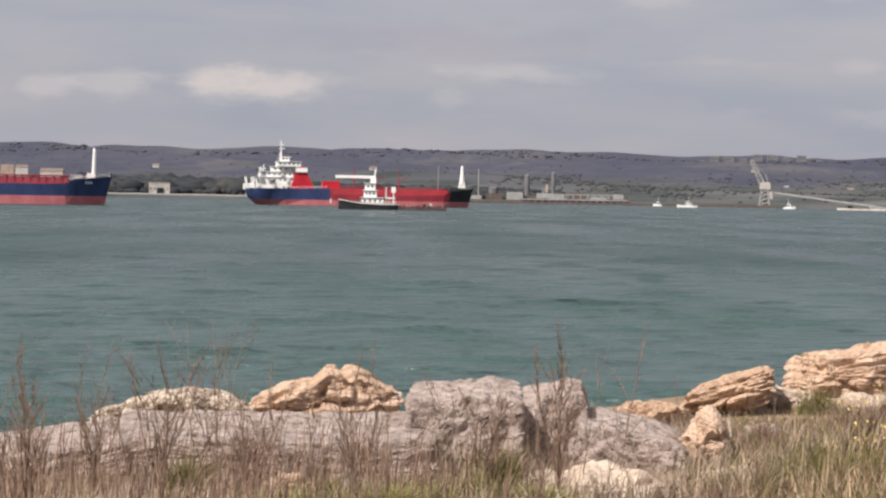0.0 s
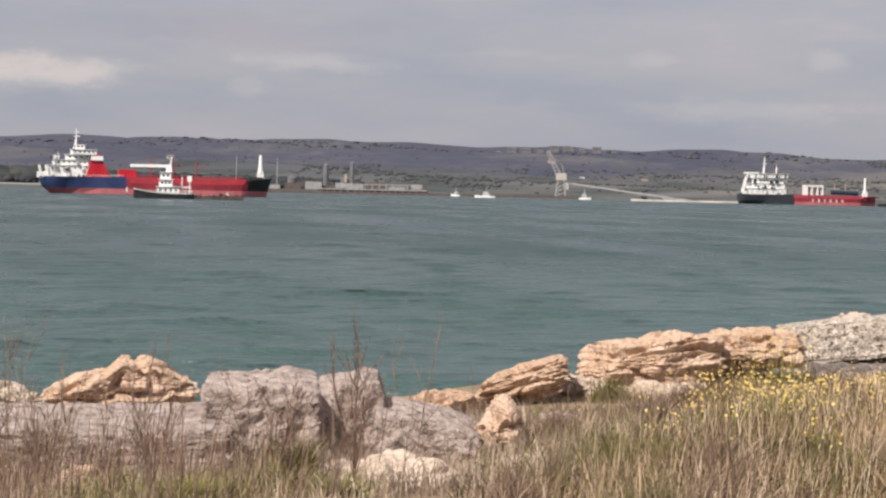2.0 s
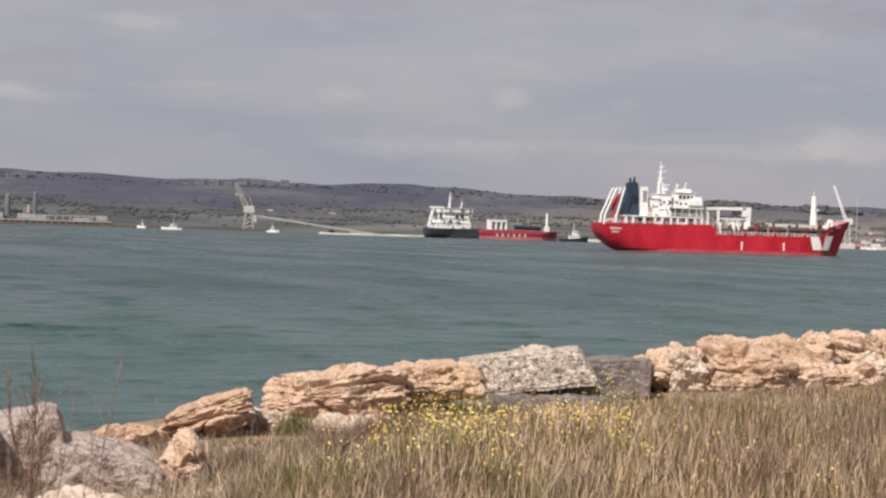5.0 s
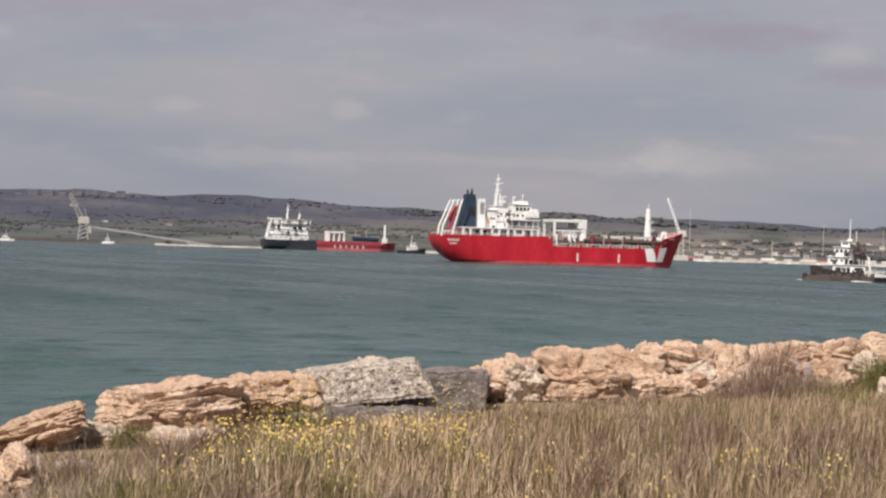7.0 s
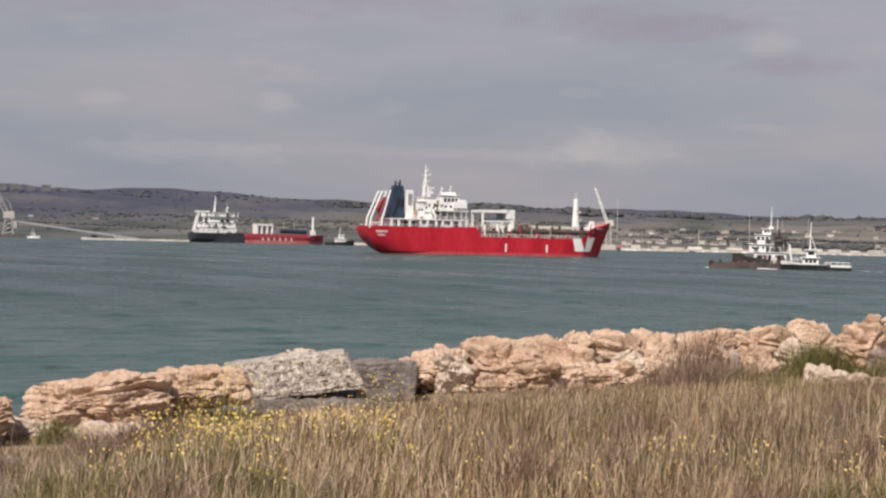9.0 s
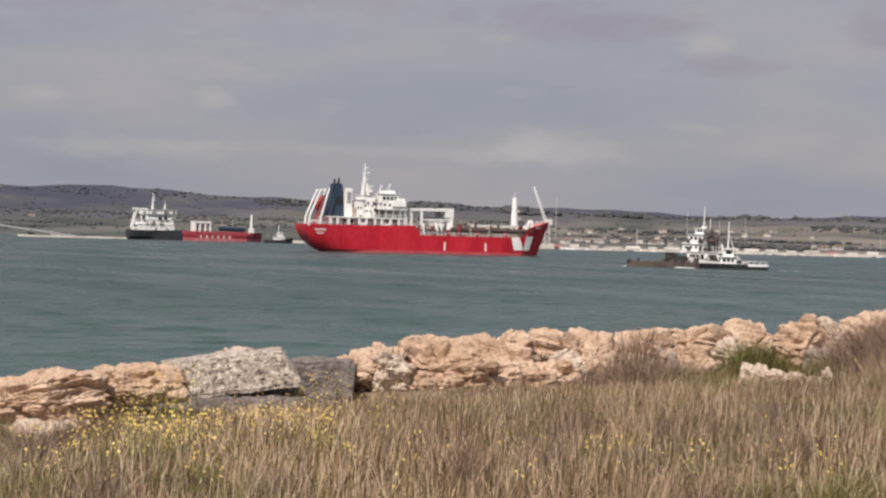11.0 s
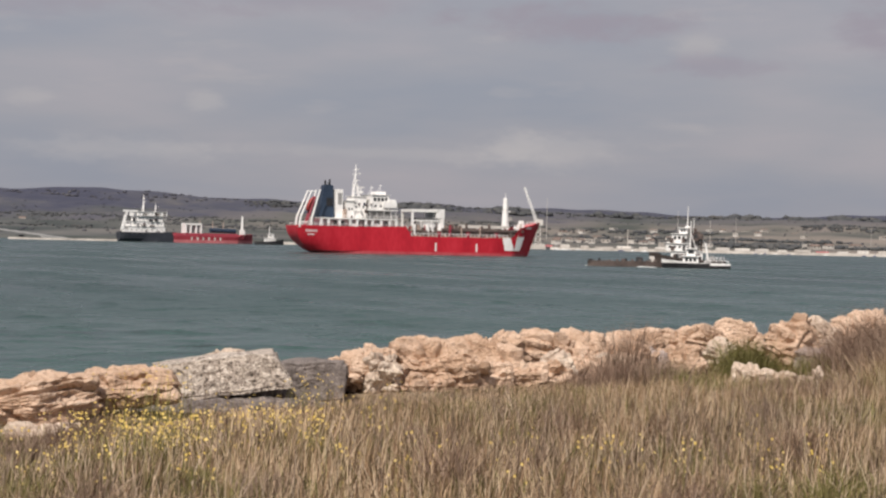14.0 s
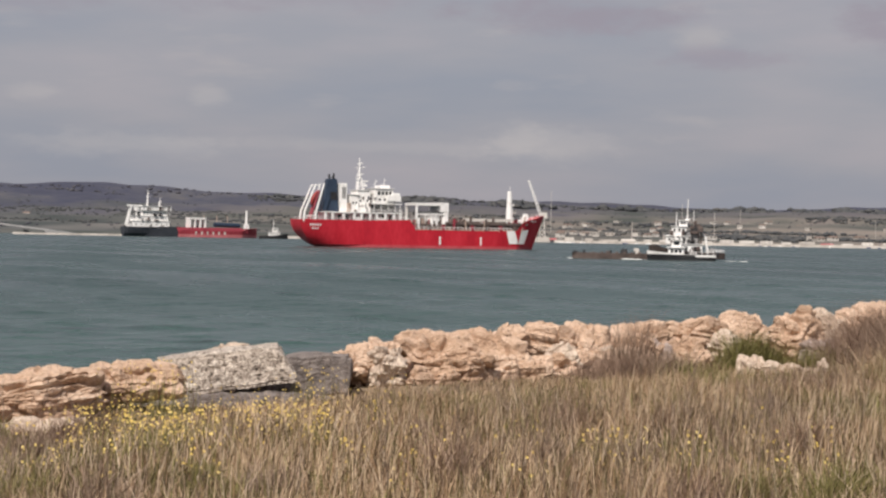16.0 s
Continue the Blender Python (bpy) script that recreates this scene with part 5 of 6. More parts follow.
    part("cargo_tank_cover", box(B(), 54, 99, -6.4, 6.4, 5.8, 9.4, 0.5, 0.4), M_REDDECK, ship, "dull red tank dome deck")
    rnd = random.Random(12)
    for i in range(26):
        x, y, w = rnd.uniform(52, 99), rnd.uniform(-8.4, -5.0), rnd.uniform(0.3, 1.1)
        part("valve_post", box(B(), x, x + w, y, y + w, 5.9, rnd.uniform(9.4, 13.2)), (M_WHITE, M_PIPE, M_WHITE, M_REDDECK)[i % 4], ship)
    bm = B()
    for i in range(24):
        x = 52 + i * 2.0
        tube(bm, (x, -8.9, 7.6), (x, -8.9, 9.2), 0.09, n=4)
    tube(bm, (52, -8.9, 9.2), (98, -8.9, 9.2), 0.09, n=4)
    part("deck_railing", bm, M_WHITE, ship)
    for i in range(30):
        x, y = 51 + i * 1.63, rnd.uniform(-6.4, -3.0)
        part("valve_box", box(B(), x, x + rnd.uniform(0.5, 1.7), y, y + 1.0, 8.8, rnd.uniform(10.2, 13.4)), (M_RUST, M_REDDECK, M_RUST, M_PIPE)[i % 4], ship)
    for i in range(14):      # dark boxes added to stand for gear and shaded recesses on the house
        x, z = rnd.uniform(23, 43), rnd.choice((14.6, 17.5, 20.4))
        part("deck_box", box(B(), x, x + rnd.uniform(0.5, 1.4), -8.2, -7.3, z, z + rnd.uniform(0.8, 1.8)), (M_STEEL, M_RUST, M_NAVY)[i % 3], ship)
    part("cargo_boom", box(B(), 76, 100.5, -5.2, -4.2, 12.2, 13.4, 0.1), M_WALL, ship, "buff stowed crane boom")
    part("pipe_bridge", box(B(), 67, 106.5, -7.6, 6.9, 10.6, 11.7, 0.1), M_RUST, ship, "dark walkway along the pipework")
    part("pipe_bank", box(B(), 51.6, 103, -7.2, 5.9, 6.0, 10.7, 0.3), M_RUST, ship, "dark bank of cargo pipes")
    part("boom_rest", box(B(), 72.4, 73.8, -4.2, -2.2, 5.9, 13.6), M_RUST, ship)
    for i, x in enumerate((70.2, 76, 79, 83, 86.5, 90)):
        part("deck_box", box(B(), x, x + 0.9, -5.6, -4.8, 9.2, 12.2 + 0.9 * (i % 3)), M_RUST, ship)
    part("foremast", tube(box(B(), 99.2, 102.2, -1.4, 1.4, 7.0, 14.5, 0.5), (100.7, 0, 13), (100.7, 0, 26.0), 1.7, 1.0, 10), M_WHITE, ship, "stout white foremast")
    bm = B()
    tube(bm, (100.7, -1.8, 21), (100.7, 1.8, 21), 0.25, n=6)
    box(bm, 100.2, 102.8, -0.6, 0.6, 19.5, 20.3)
    tube(bm, (100.7, 0, 26), (100.7, 0, 28.2), 0.12, n=5)
    part("foremast_lamp", bm, M_WHITE, ship)
    bm = box(B(), 106.5, 109.2, -2.8, -0.6, 12.0, 16.0, 0.3, 0.2)
    tube(bm, (105.4, -3.2, 12.5), (105.4, -1, 12.5), 1.0, n=10)
    part("windlass", bm, M_WHITE, ship)
    part("anchor_davit", tube(B(), (103.0, -7.8, 7.5), (105.4, -7.0, 14.5), 0.45, n=6), M_PIPE, ship)
    rail(ship, st, 105, 116.5, 9)
    # plain white shape on the bow, and marks along the side
    for s in (-1, 1):
        for quad in (((95.4, 8.0), (99.4, 8.2), (101.8, 2.4), (96.8, 2.4)), ((103.0, 8.4), (107.4, 8.8), (105.2, 2.4), (101.7, 2.4))):
            bm = B()
            n = 6
            for i in range(n):
                for j in range(n):
                    cs = []
                    for a, b in ((i, j), (i + 1, j), (i + 1, j + 1), (i, j + 1)):
                        u, v = a / n, b / n
                        tx, tz = quad[0][0] + (quad[1][0] - quad[0][0]) * u, quad[0][1] + (quad[1][1] - quad[0][1]) * u
                        bx, bz = quad[3][0] + (quad[2][0] - quad[3][0]) * u, quad[3][1] + (quad[2][1] - quad[3][1]) * u
                        x, z = tx + (bx - tx) * v, tz + (bz - tz) * v
                        cs.append(bm.verts.new((x, s * (hull_width(st, x, z) + 0.12), z)))
                    bm.faces.new(cs[::-1] if s < 0 else cs)
            part("hull_marking", bm, M_WHITE, ship, "plain white shape on the bow")
    for x in (63, 82.5):
        bars(ship, st, x, x + 1.1, 1.6, 3.6, 1, M_WHITE, 0.35, "tug_mark")
    bars(ship, st, 3.8, 9.0, 8.9, 0.9, 5, M_WHITE, 0.35)
    bars(ship, st, 4.8, 8.0, 7.5, 0.7, 3, M_WHITE, 0.35)
    bars(ship, st, 108.2, 111.6, 12.2, 0.9, 4, M_WHITE, 0.4)
    return ship


RED_TURN = 90 - 23.5 - 90 + 22.0
red_tanker()


def blue_tanker():
    """Blue and red tanker beyond the harbour tug; the stern quarter shows."""
    L, half = 127.0, 9.5
    st = tanker_stations(L, half, 9.0, 6.2, 10.4, 46.0, 113.0)
    x0, y0, _ = at(-5.88, 1062)
    ship = empty("tanker", (x0, y0, 0), 2.3 + 6, "blue-hulled tanker with red deck and white superstructure, at anchor", "ship")
    ends = (L, 6.0, 3.0)
    aft, mid, bow = [q for q in st if q[0] <= 46.1], [q for q in st if 45.9 <= q[0] <= 113.1], [q for q in st if q[0] >= 112.9]
    part("boot_topping", loft(st, lambda lv, zd: lv, [-2.5, 0.0, 3.0], ends), M_BOOT, ship, "faded pink-red lower hull")
    rows_ = [0, 0.25, 0.5, 0.75, 1.0]
    part("after_hull", loft(aft, lambda lv, zd: 3.0 + (zd - 3.0) * lv, rows_, ends), M_BLUE, ship, "dark blue after hull")
    part("middle_hull", loft(mid, lambda lv, zd: 3.0 + (zd - 3.0) * lv, rows_, ends), M_MAROON, ship, "maroon middle hull")
    part("bow_hull", loft(bow, lambda lv, zd: 3.0 + (zd - 3.0) * lv, rows_, ends), M_BLACK, ship, "near-black bow")
    part("deck", box(B(), 30, 112, -8.0, 8.0, 4.4, 5.4), M_REDDECK, ship)
    part("poop_deck", box(B(), 10, 46, -7.0, 7.0, 7.9, 8.6), M_REDDECK, ship)
    part("poop_house", box(B(), 3, 30, -7.5, 7.5, 8.4, 12.0, 0.1, 0.2), M_WHITE, ship)
    deckhouse(ship, 4.5, 27, 7.0, 12.0, 15.0, 7)
    deckhouse(ship, 8, 26, 6.6, 15.1, 18.0, 6)
    deckhouse(ship, 14, 27, 6.2, 18.1, 20.8, 4)
    deckhouse(ship, 17, 30, 9.0, 20.9, 23.6, 5, name="bridge")
    deckhouse(ship, 19, 24, 3.0, 23.8, 26.2, 2)
    part("bridge_wing", box(B(), 27, 33.5, -9.4, 9.4, 18.0, 20.4, 0.1), M_WHITE, ship)
    mast(ship, 19.5, 24, 35.5, 0.5)
    mast(ship, 10.0, 15, 22.0, 0.3, ((0.6, 1.2),), "aerial")
    bm = B()
    vs = [bm.verts.new(p) for p in ((24, -8.5, 8.4), (38, -8.5, 8.4), (38, -3, 8.4), (24, -3, 8.4), (28.4, -8.4, 21.4), (31.4, -8.4, 21.4), (31.4, -3, 21.4), (28.4, -3, 21.4))]
    for q in ((3, 2, 1, 0), (4, 5, 6, 7), (0, 1, 5, 4), (1, 2, 6, 5), (2, 3, 7, 6), (3, 0, 4, 7)):
        bm.faces.new([vs[i] for i in q])
    part("funnel", bm, M_RED, ship, "bright red funnel casing")
    rnd = random.Random(27)
    for i in range(20):
        x, z = rnd.uniform(5, 27), rnd.choice((8.6, 12.2, 15.3, 18.3))
        part("deck_box", box(B(), x, x + rnd.uniform(0.6, 1.8), -8.4, -7.0, z, z + rnd.uniform(0.8, 2.2)), (M_STEEL, M_WHITE, M_RUST)[i % 3], ship)
    bm = B()
    for x in (1.5, 5.0, 8.5):
        tube(bm, (x, -8.0, 8.5), (x - 1.5, -8.0, 15.0), 0.35, n=6)
        tube(bm, (x, 8.0, 8.5), (x - 1.5, 8.0, 15.0), 0.35, n=6)
    box(bm, -1.0, 3.0, -5, 5, 8.2, 11.5)
    part("davit", bm, M_WHITE, ship)
    rail(ship, st, 2, 44, 20)
    part("tank_trunk", box(B(), 44, 112, -8.4, 8.4, 5.0, 9.6, 0.6, 0.3), M_TRUNK, ship, "red cargo deck trunk")
    part("pump_house", box(B(), 42, 52, -6, 6, 7.0, 13.5, 0.4, 0.2), M_RED, ship)
    bm = B()
    for x in (60, 72, 85):
        tube(bm, (x, 0, 10), (x, 0, 20.5), 0.4, 0.25, 6)
        tube(bm, (x, 0, 14), (x + 6, 0, 17), 0.22, n=5)
    for y in (-5, -3, 3):
        tube(bm, (46, y, 10.4), (110, y, 10.4), 0.3, n=6)
    part("derrick_posts", bm, M_REDDECK, ship)
    part("forecastle_cap", box(B(), 113, 122, -4.5, 4.5, 8.4, 10.8, 0.3), M_BLACK, ship)
    part("foremast", tube(box(B(), 118.6, 122.4, -1.5, 1.5, 9.5, 14, 0.4), (120.6, 0, 13), (120.6, 0, 23.2), 1.5, 0.7, 10), M_WHITE, ship, "stout white foremast")
    bars(ship, st, 46, 47.2, 1.2, 2.6, 1, M_WHITE, 0.4)


blue_tanker()


def left_tanker():
    """Blue-bowed tanker whose stern stays out of view."""
    L, half = 104.0, 9.0
    st = tanker_stations(L, half, 9.6, 8.6, 12.2, 44.0, 88.0)
    xb, yb, _ = at(-9.78, 842)
    turn = 9.8 + 4
    x0, y0 = xb - L * math.cos(radians(turn)), yb - L * math.sin(radians(turn))
    ship = empty("tanker", (x0, y0, 0), turn, "blue and faded red tanker with a white foremast, at anchor", "ship")
    hull(ship, st, M_BLUE, M_BOOT, 3.6, M_REDDECK, "dark blue hull sides", ends=(L, 6.0, 3.0))
    for a in ((4, 28, 7.5, 8.6, 12), (6, 26, 7, 12, 15), (8, 25, 6.5, 15, 18), (10, 26, 8.6, 18, 21)):
        deckhouse(ship, *a, 6)
    mast(ship, 14, 21, 33, 0.5)
    part("tank_trunk", box(B(), 44, 86, -7.0, 7.0, 7.4, 11.6, 0.6, 0.3), M_REDDECK, ship, "dull red cargo deck trunk")
    bm = B()
    for y in (-6.2, -5, -3.4, 3):
        tube(bm, (44, y, 12.2), (86, y, 12.2), 0.32, n=6)
    for i in range(12):
        box(bm, 46 + i * 3.3, 46.5 + i * 3.3, -6.8, 6.8, 9, 12.1)
    part("pipework", bm, M_REDDECK, ship)
    bm = box(B(), 57, 63, -4, 4, 11, 16.5, 0.3, 0.2)
    part("manifold_house", bm, M_PIPE, ship)
    bm = box(B(), 93.0, 97.2, -1.6, 1.6, 9.6, 13.5, 0.5)
    tube(bm, (96.2, 0, 12), (96.6, 0, 24.2), 0.95, 0.7, 10)
    part("foremast", bm, M_WHITE, ship, "stout white foremast")
    part("windlass", box(B(), 86, 91.5, -3.4, 3.4, 10.2, 12.8, 0.3, 0.2), M_STEEL, ship)
    rail(ship, st, 88, 103, 10)
    bars(ship, st, 92.5, 95.8, 8.9, 0.9, 3, M_WHITE, 0.4)


left_tanker()


def far_tanker():
    """Dark-sterned tanker with a red forebody, moored beyond the red one."""
    L, half = 124.0, 10.0
    st = tanker_stations(L, half, 8.2, 5.4, 8.6, 44.0, 110.0)
    x0, y0, _ = at(14.75, 1655)
    ship = empty("tanker", (x0, y0, 0), -16.7 + 22, "dark-hulled tanker with red sides and white superstructure", "ship")
    aft = [s for s in st if s[0] <= 46.3]
    fore = [s for s in st if s[0] >= 46.2]
    part("after_hull", loft(aft, lambda lv, zd: -2.5 + (zd + 2.5) * lv, [0, 0.2, 0.5, 0.75, 1.0]), M_SLATE, ship, "dark slate after hull")
    part("boot_topping", loft(fore, lambda lv, zd: lv, [-2.5, 0, 2.6]), M_BOOT, ship, "faded red lower hull")
    part("fore_hull", loft(fore, lambda lv, zd: 2.6 + (zd - 2.6) * lv, [0, 0.5, 1.0]), M_MAROON, ship, "dull dark red fore hull")
    part("deck", box(B(), 30, 112, -8.5, 8.5, 4.6, 5.6), M_REDDECK, ship)
    for a in ((6, 39, 8.6, 7.4, 13), (9, 38, 8.2, 13, 17.5), (14, 37, 7.8, 17.5, 22), (13, 40, 9.6, 22, 25.6)):
        deckhouse(ship, *a, 7)
    for z in (11.6, 15.8, 20):
        aft_windows(ship, {11.6: 5.9, 15.8: 8.9, 20: 13.9}[z], 7.0, z, 5, 1.0, 1.2)
    rnd = random.Random(17)
    # random dark boxes added for the clutter and dark gaps of the house
    for i in range(26):
        x, z = rnd.uniform(9, 38), rnd.choice((7.6, 13.1, 17.6, 22.2))
        part("deck_box", box(B(), x, x + rnd.uniform(0.8, 2.4), -9.8, -8.2, z, z + rnd.uniform(1.0, 3.4)), (M_BLACK, M_STEEL, M_RUST)[i % 3], ship)
    mast(ship, 22, 26, 40.0, 0.6)
    mast(ship, 33, 26, 33, 0.4, ((0.5, 1.5),), "aerial")
    bm = B()
    for y in (-8.5, -4.5):
        tube(bm, (0.5, y, 9.5), (4.8, y, 26.5), 0.7, 0.6, 6)
    box(bm, 2, 14, -8.8, -4.2, 25.4, 26.8)
    part("davit", bm, M_WHITE, ship)
    bm = B()
    for x in (59.5, 64, 69, 73.5):
        box(bm, x - 0.5, x + 0.5, -5, 5, 5.5, 16.5)
    box(bm, 58.8, 74.2, -5, 5, 15.3, 17)
    part("manifold_frame", bm, M_WHITE, ship)
    part("tank_trunk", box(B(), 48, 108, -7.5, 7.5, 5.4, 8.4, 0.6, 0.3), M_REDDECK, ship)
    part("deck_tank", tube(B(), (82, -3.5, 11.2), (106, -3.5, 10.6), 2.0, n=14), M_NAVY, ship)
    for x in (74, 86, 96):
        part("vent_post", tube(B(), (x, 0, 8), (x, 0, 19), 0.4, n=6), M_PIPE, ship)
    part("foremast", tube(box(B(), 112, 116, -1.6, 1.6, 8, 12), (114, 0, 11), (114, 0, 24), 1.3, 0.8, 8), M_WHITE, ship, "stout white foremast")
    bars(ship, st, 62, 94, 2.4, 2.6, 6, M_WALL, 0.72)


far_tanker()


def tug_stations(L, half, z_aft, z_bow):
    return [(0, half * 0.75, half * 0.6, z_aft), (L * 0.06, half * 0.95, half * 0.85, z_aft), (L * 0.3, half, half, z_aft), (L * 0.6, half, half * 0.95, z_aft + (z_bow - z_aft) * 0.2),
            (L * 0.82, half * 0.85, half * 0.62, z_aft + (z_bow - z_aft) * 0.6), (L * 0.94, half * 0.5, half * 0.28, z_bow - 0.2), (L, half * 0.12, 0.05, z_bow)]


def fenders(parent, st, xs, z):
    me = mesh_of(tube(B(), (0, -0.18, 0), (0, 0.18, 0), 0.55, n=10), "tyre_fender")
    me.materials.append(M_BLACK)
    for x in xs:
        for s in (-1, 1):
            shared("tyre_fender", me, parent, (x, s * (hull_width(st, x, z) + 0.2), z))


def harbour_tug():
    """Bow to the west: black hull, white house, a boom carried forward."""
    st = tug_stations(25, 4.0, 2.6, 4.4)
    tug = empty("tug", (0, 0, 0), 0, "black-hulled workboat with white wheelhouse and boom", "boat")
    hull(tug, st, M_BLACK, M_BLACK, 0.0, M_RUST, "black hull sides")
    part("rubbing_strake", loft([(a, b + 0.12, c + 0.12, d) for a, b, c, d in st], lambda lv, zd: zd - 0.5 + 0.35 * lv, [0, 1]), M_WHITE, tug, "white band under the bulwark")
    deckhouse(tug, 6, 15.5, 2.8, 2.0, 5.0, 4)
    deckhouse(tug, 9.0, 14.5, 2.4, 5.0, 8.0, 3)
    deckhouse(tug, 9.6, 14.0, 2.2, 8.0, 11.0, 2, name="wheelhouse")
    bm = box(B(), 9.4, 11.8, -0.8, 0.8, 10.8, 13.4, 0.1)
    tube(bm, (10.6, 0, 11), (9.4, 0, 17.4), 0.5, 0.22, 8)
    part("mast", bm, M_WHITE, tug)
    part("boom", box(B(), 9.6, 26.5, -0.45, 0.45, 13.0, 14.2), M_WHITE, tug, "white boom carried forward")
    bm = B()
    for x in (2.0, 5.2):
        tube(bm, (x, -1.5, 2), (x, -1.5, 9.4), 0.3, 0.2, 6)
    box(bm, 1.2, 3.0, -2, -1, 7.2, 9.6)
    box(bm, 1.4, 5.6, -1.8, -1.2, 4.6, 5.2)
    part("after_gantry", bm, M_WHITE, tug)
    fenders(tug, st, (3, 7, 11, 15, 19), 1.6)
    rail(tug, st, 1, 8, 6)
    return tug


def work_barge(L, half, z, label):
    b = empty("barge", (0, 0, 0), 0, label, "barge")
    st = [(0, half * 0.9, half * 0.75, z), (L * 0.08, half, half * 0.95, z), (L * 0.92, half, half * 0.95, z), (L, half * 0.9, half * 0.7, z)]
    hull(b, st, M_RUST, M_RUST, 0.0, M_RUST, "", bulwark=0.35)
    bm = B()
    rnd = random.Random(L)
    for i in range(9):
        x = L * (0.12 + 0.08 * i)
        box(bm, x, x + rnd.uniform(0.6, 1.6), -half * 0.5, half * rnd.uniform(-0.2, 0.5), z - 0.3, z + rnd.uniform(0.1, 0.6), 0.05)
    part("deck_gear", bm, M_RUST, b)
    me = mesh_of(tube(tube(B(), (0, 0, 0), (0, 0, 0.9), 0.22, n=8), (0, 0, 0.9), (0, 0, 1.05), 0.34, n=8), "bollard")
    me.materials.append(M_BLACK)
    for x in (0.12, 0.35, 0.6, 0.88):
        for s in (-1, 1):
            shared("bollard", me, b, (L * x, s * half * 0.82, z - 0.35))
    part("pump_box", box(B(), L * 0.30, L * 0.36, -half * 0.7, -half * 0.2, z - 0.3, z + 1.5, 0.1, 0.05), M_WALL, b)
    part("deck_cargo", box(B(), L * 0.42, L * 0.5, -half * 0.6, half * 0.1, z - 0.3, z + 1.2, 0.15, 0.1), M_BLACK, b)
    bm = B()
    for x in (0.6, L - 0.8):
        tube(bm, (x, -half * 0.6, z - 0.2), (x, half * 0.6, z - 0.2), 0.75, n=12)
    part("roller_fender", bm, M_BLACK, b)
    return b


def dark_tug():
    """Ocean tug, bow to the west, with a dark hull and a tall white bridge."""
    st = tug_stations(30, 4.6, 2.4, 5.0)
    tug = empty("tug", (0, 0, 0), 0, "dark brown-hulled tug with a tall white bridge and black funnel", "boat")
    hull(tug, st, M_TARRED, M_TARRED, 0.0, M_RUST, "dark brown hull sides")
    deckhouse(tug, 9, 21.5, 3.2, 2.2, 5.4, 5)
    deckhouse(tug, 14.6, 23.5, 3.2, 5.4, 8.4, 4)
    deckhouse(tug, 15.4, 21.2, 3.0, 8.4, 12.0, 3, name="wheelhouse")
    deckhouse(tug, 15.2, 18.4, 2.2, 12.0, 14.2, 2)
    windows(tug, 15.8, 20.8, 3.02, 10.6, 3, 1.0, 1.2)
    windows(tug, 10, 21, 3.22, 3.6, 3, 1.3, 1.9)
    part("wheelhouse_front", box(B(), 19.5, 23.5, -2.2, 2.2, 5.4, 8.8, 0.4, 0.1), M_WHITE, tug)
    fn = part("funnel", box(B(), 10.6, 14.2, -2.2, 2.2, 5.5, 12.0, 0.5, 0.2), M_BLACK, tug, "black funnel")
    part("funnel_band", box(B(), 10.75, 14.05, -2.3, 2.3, 9.4, 10.4), M_RUST, fn)
    bm = B()
    for i, (x, z) in enumerate(((9.4, 11.6), (10.6, 13.0), (12.0, 14.2), (13.2, 12.6))):
        tube(bm, (x, -1.6 + i, 5.4), (x, -1.6 + i, z), 0.35, n=6)
        box(bm, x - 0.7, x + 0.7, -2.2 + i, -0.9 + i, z - 1.4, z)
    box(bm, 9.0, 13.8, -1.4, 1.4, 10.2, 12.2)
    part("after_mast", bm, M_RUST, tug, "dark brown after mast and gear")
    bm = B()
    tube(bm, (15.2, 0, 11), (14.9, 0, 22.5), 0.34, 0.14, 8)
    tube(bm, (14.5, -1.4, 16.5), (14.5, 1.4, 16.5), 0.12, n=5)
    tube(bm, (12.6, 0.8, 11), (12.6, 0.8, 18.0), 0.18, 0.12, 6)
    box(bm, 14.0, 16.0, -0.4, 0.4, 14.4, 15.0)
    part("mast", bm, M_WHITE, tug)
    bm = B()
    tube(bm, (6.8, -2.0, 2.2), (7.8, -2.0, 8.5), 0.4, 0.35, 6)
    tube(bm, (7.8, -2.0, 8.3), (9.6, -2.0, 10.0), 0.35, n=6)
    tube(bm, (6.8, 2.0, 2.2), (7.8, 2.0, 8.5), 0.4, 0.35, 6)
    part("tow_frame", bm, M_WHITE, tug)
    part("tow_winch", tube(box(B(), 4, 6.5, -1.6, 1.6, 2.0, 3.4), (5.2, -1.4, 3.4), (5.2, 1.4, 3.4), 0.8, n=10), M_STEEL, tug)
    fenders(tug, st, (3, 7, 11, 15, 19, 23), 1.7)
    bm = B()
    bmesh.ops.create_icosphere(bm, subdivisions=3, radius=1.0)
    for v in bm.verts:
        v.co = Vector((v.co.x * 2.4 + 27.4, v.co.y * 1.6, v.co.z * 1.4 + 3.7))
    part("bow_fender", bm, M_BLACK, tug, "", True)
    rail(tug, st, 0.5, 7.5, 6)
    rnd = random.Random(3)
    # dark boxes added to mottle the white house where its gaps are shaded
    for i in range(24):
        x, z = rnd.uniform(9, 21), rnd.choice((2.4, 5.5, 5.6, 8.3))
        part("deck_box", box(B(), x, x + rnd.uniform(0.5, 1.5), 2.7, 3.5, z, z + rnd.uniform(0.8, 2.2)), (M_BLACK, M_RUST, M_STEEL)[i % 3], tug)
    for z, a, b in ((8.3, 13.5, 21), (5.5, 8.6, 22)):
        part("deck_edge", box(B(), a, b, -3.6, 3.6, z - 0.15, z + 0.1), M_STEEL, tug)
    tug.scale = (0.78, 0.8, 0.82)
    return tug


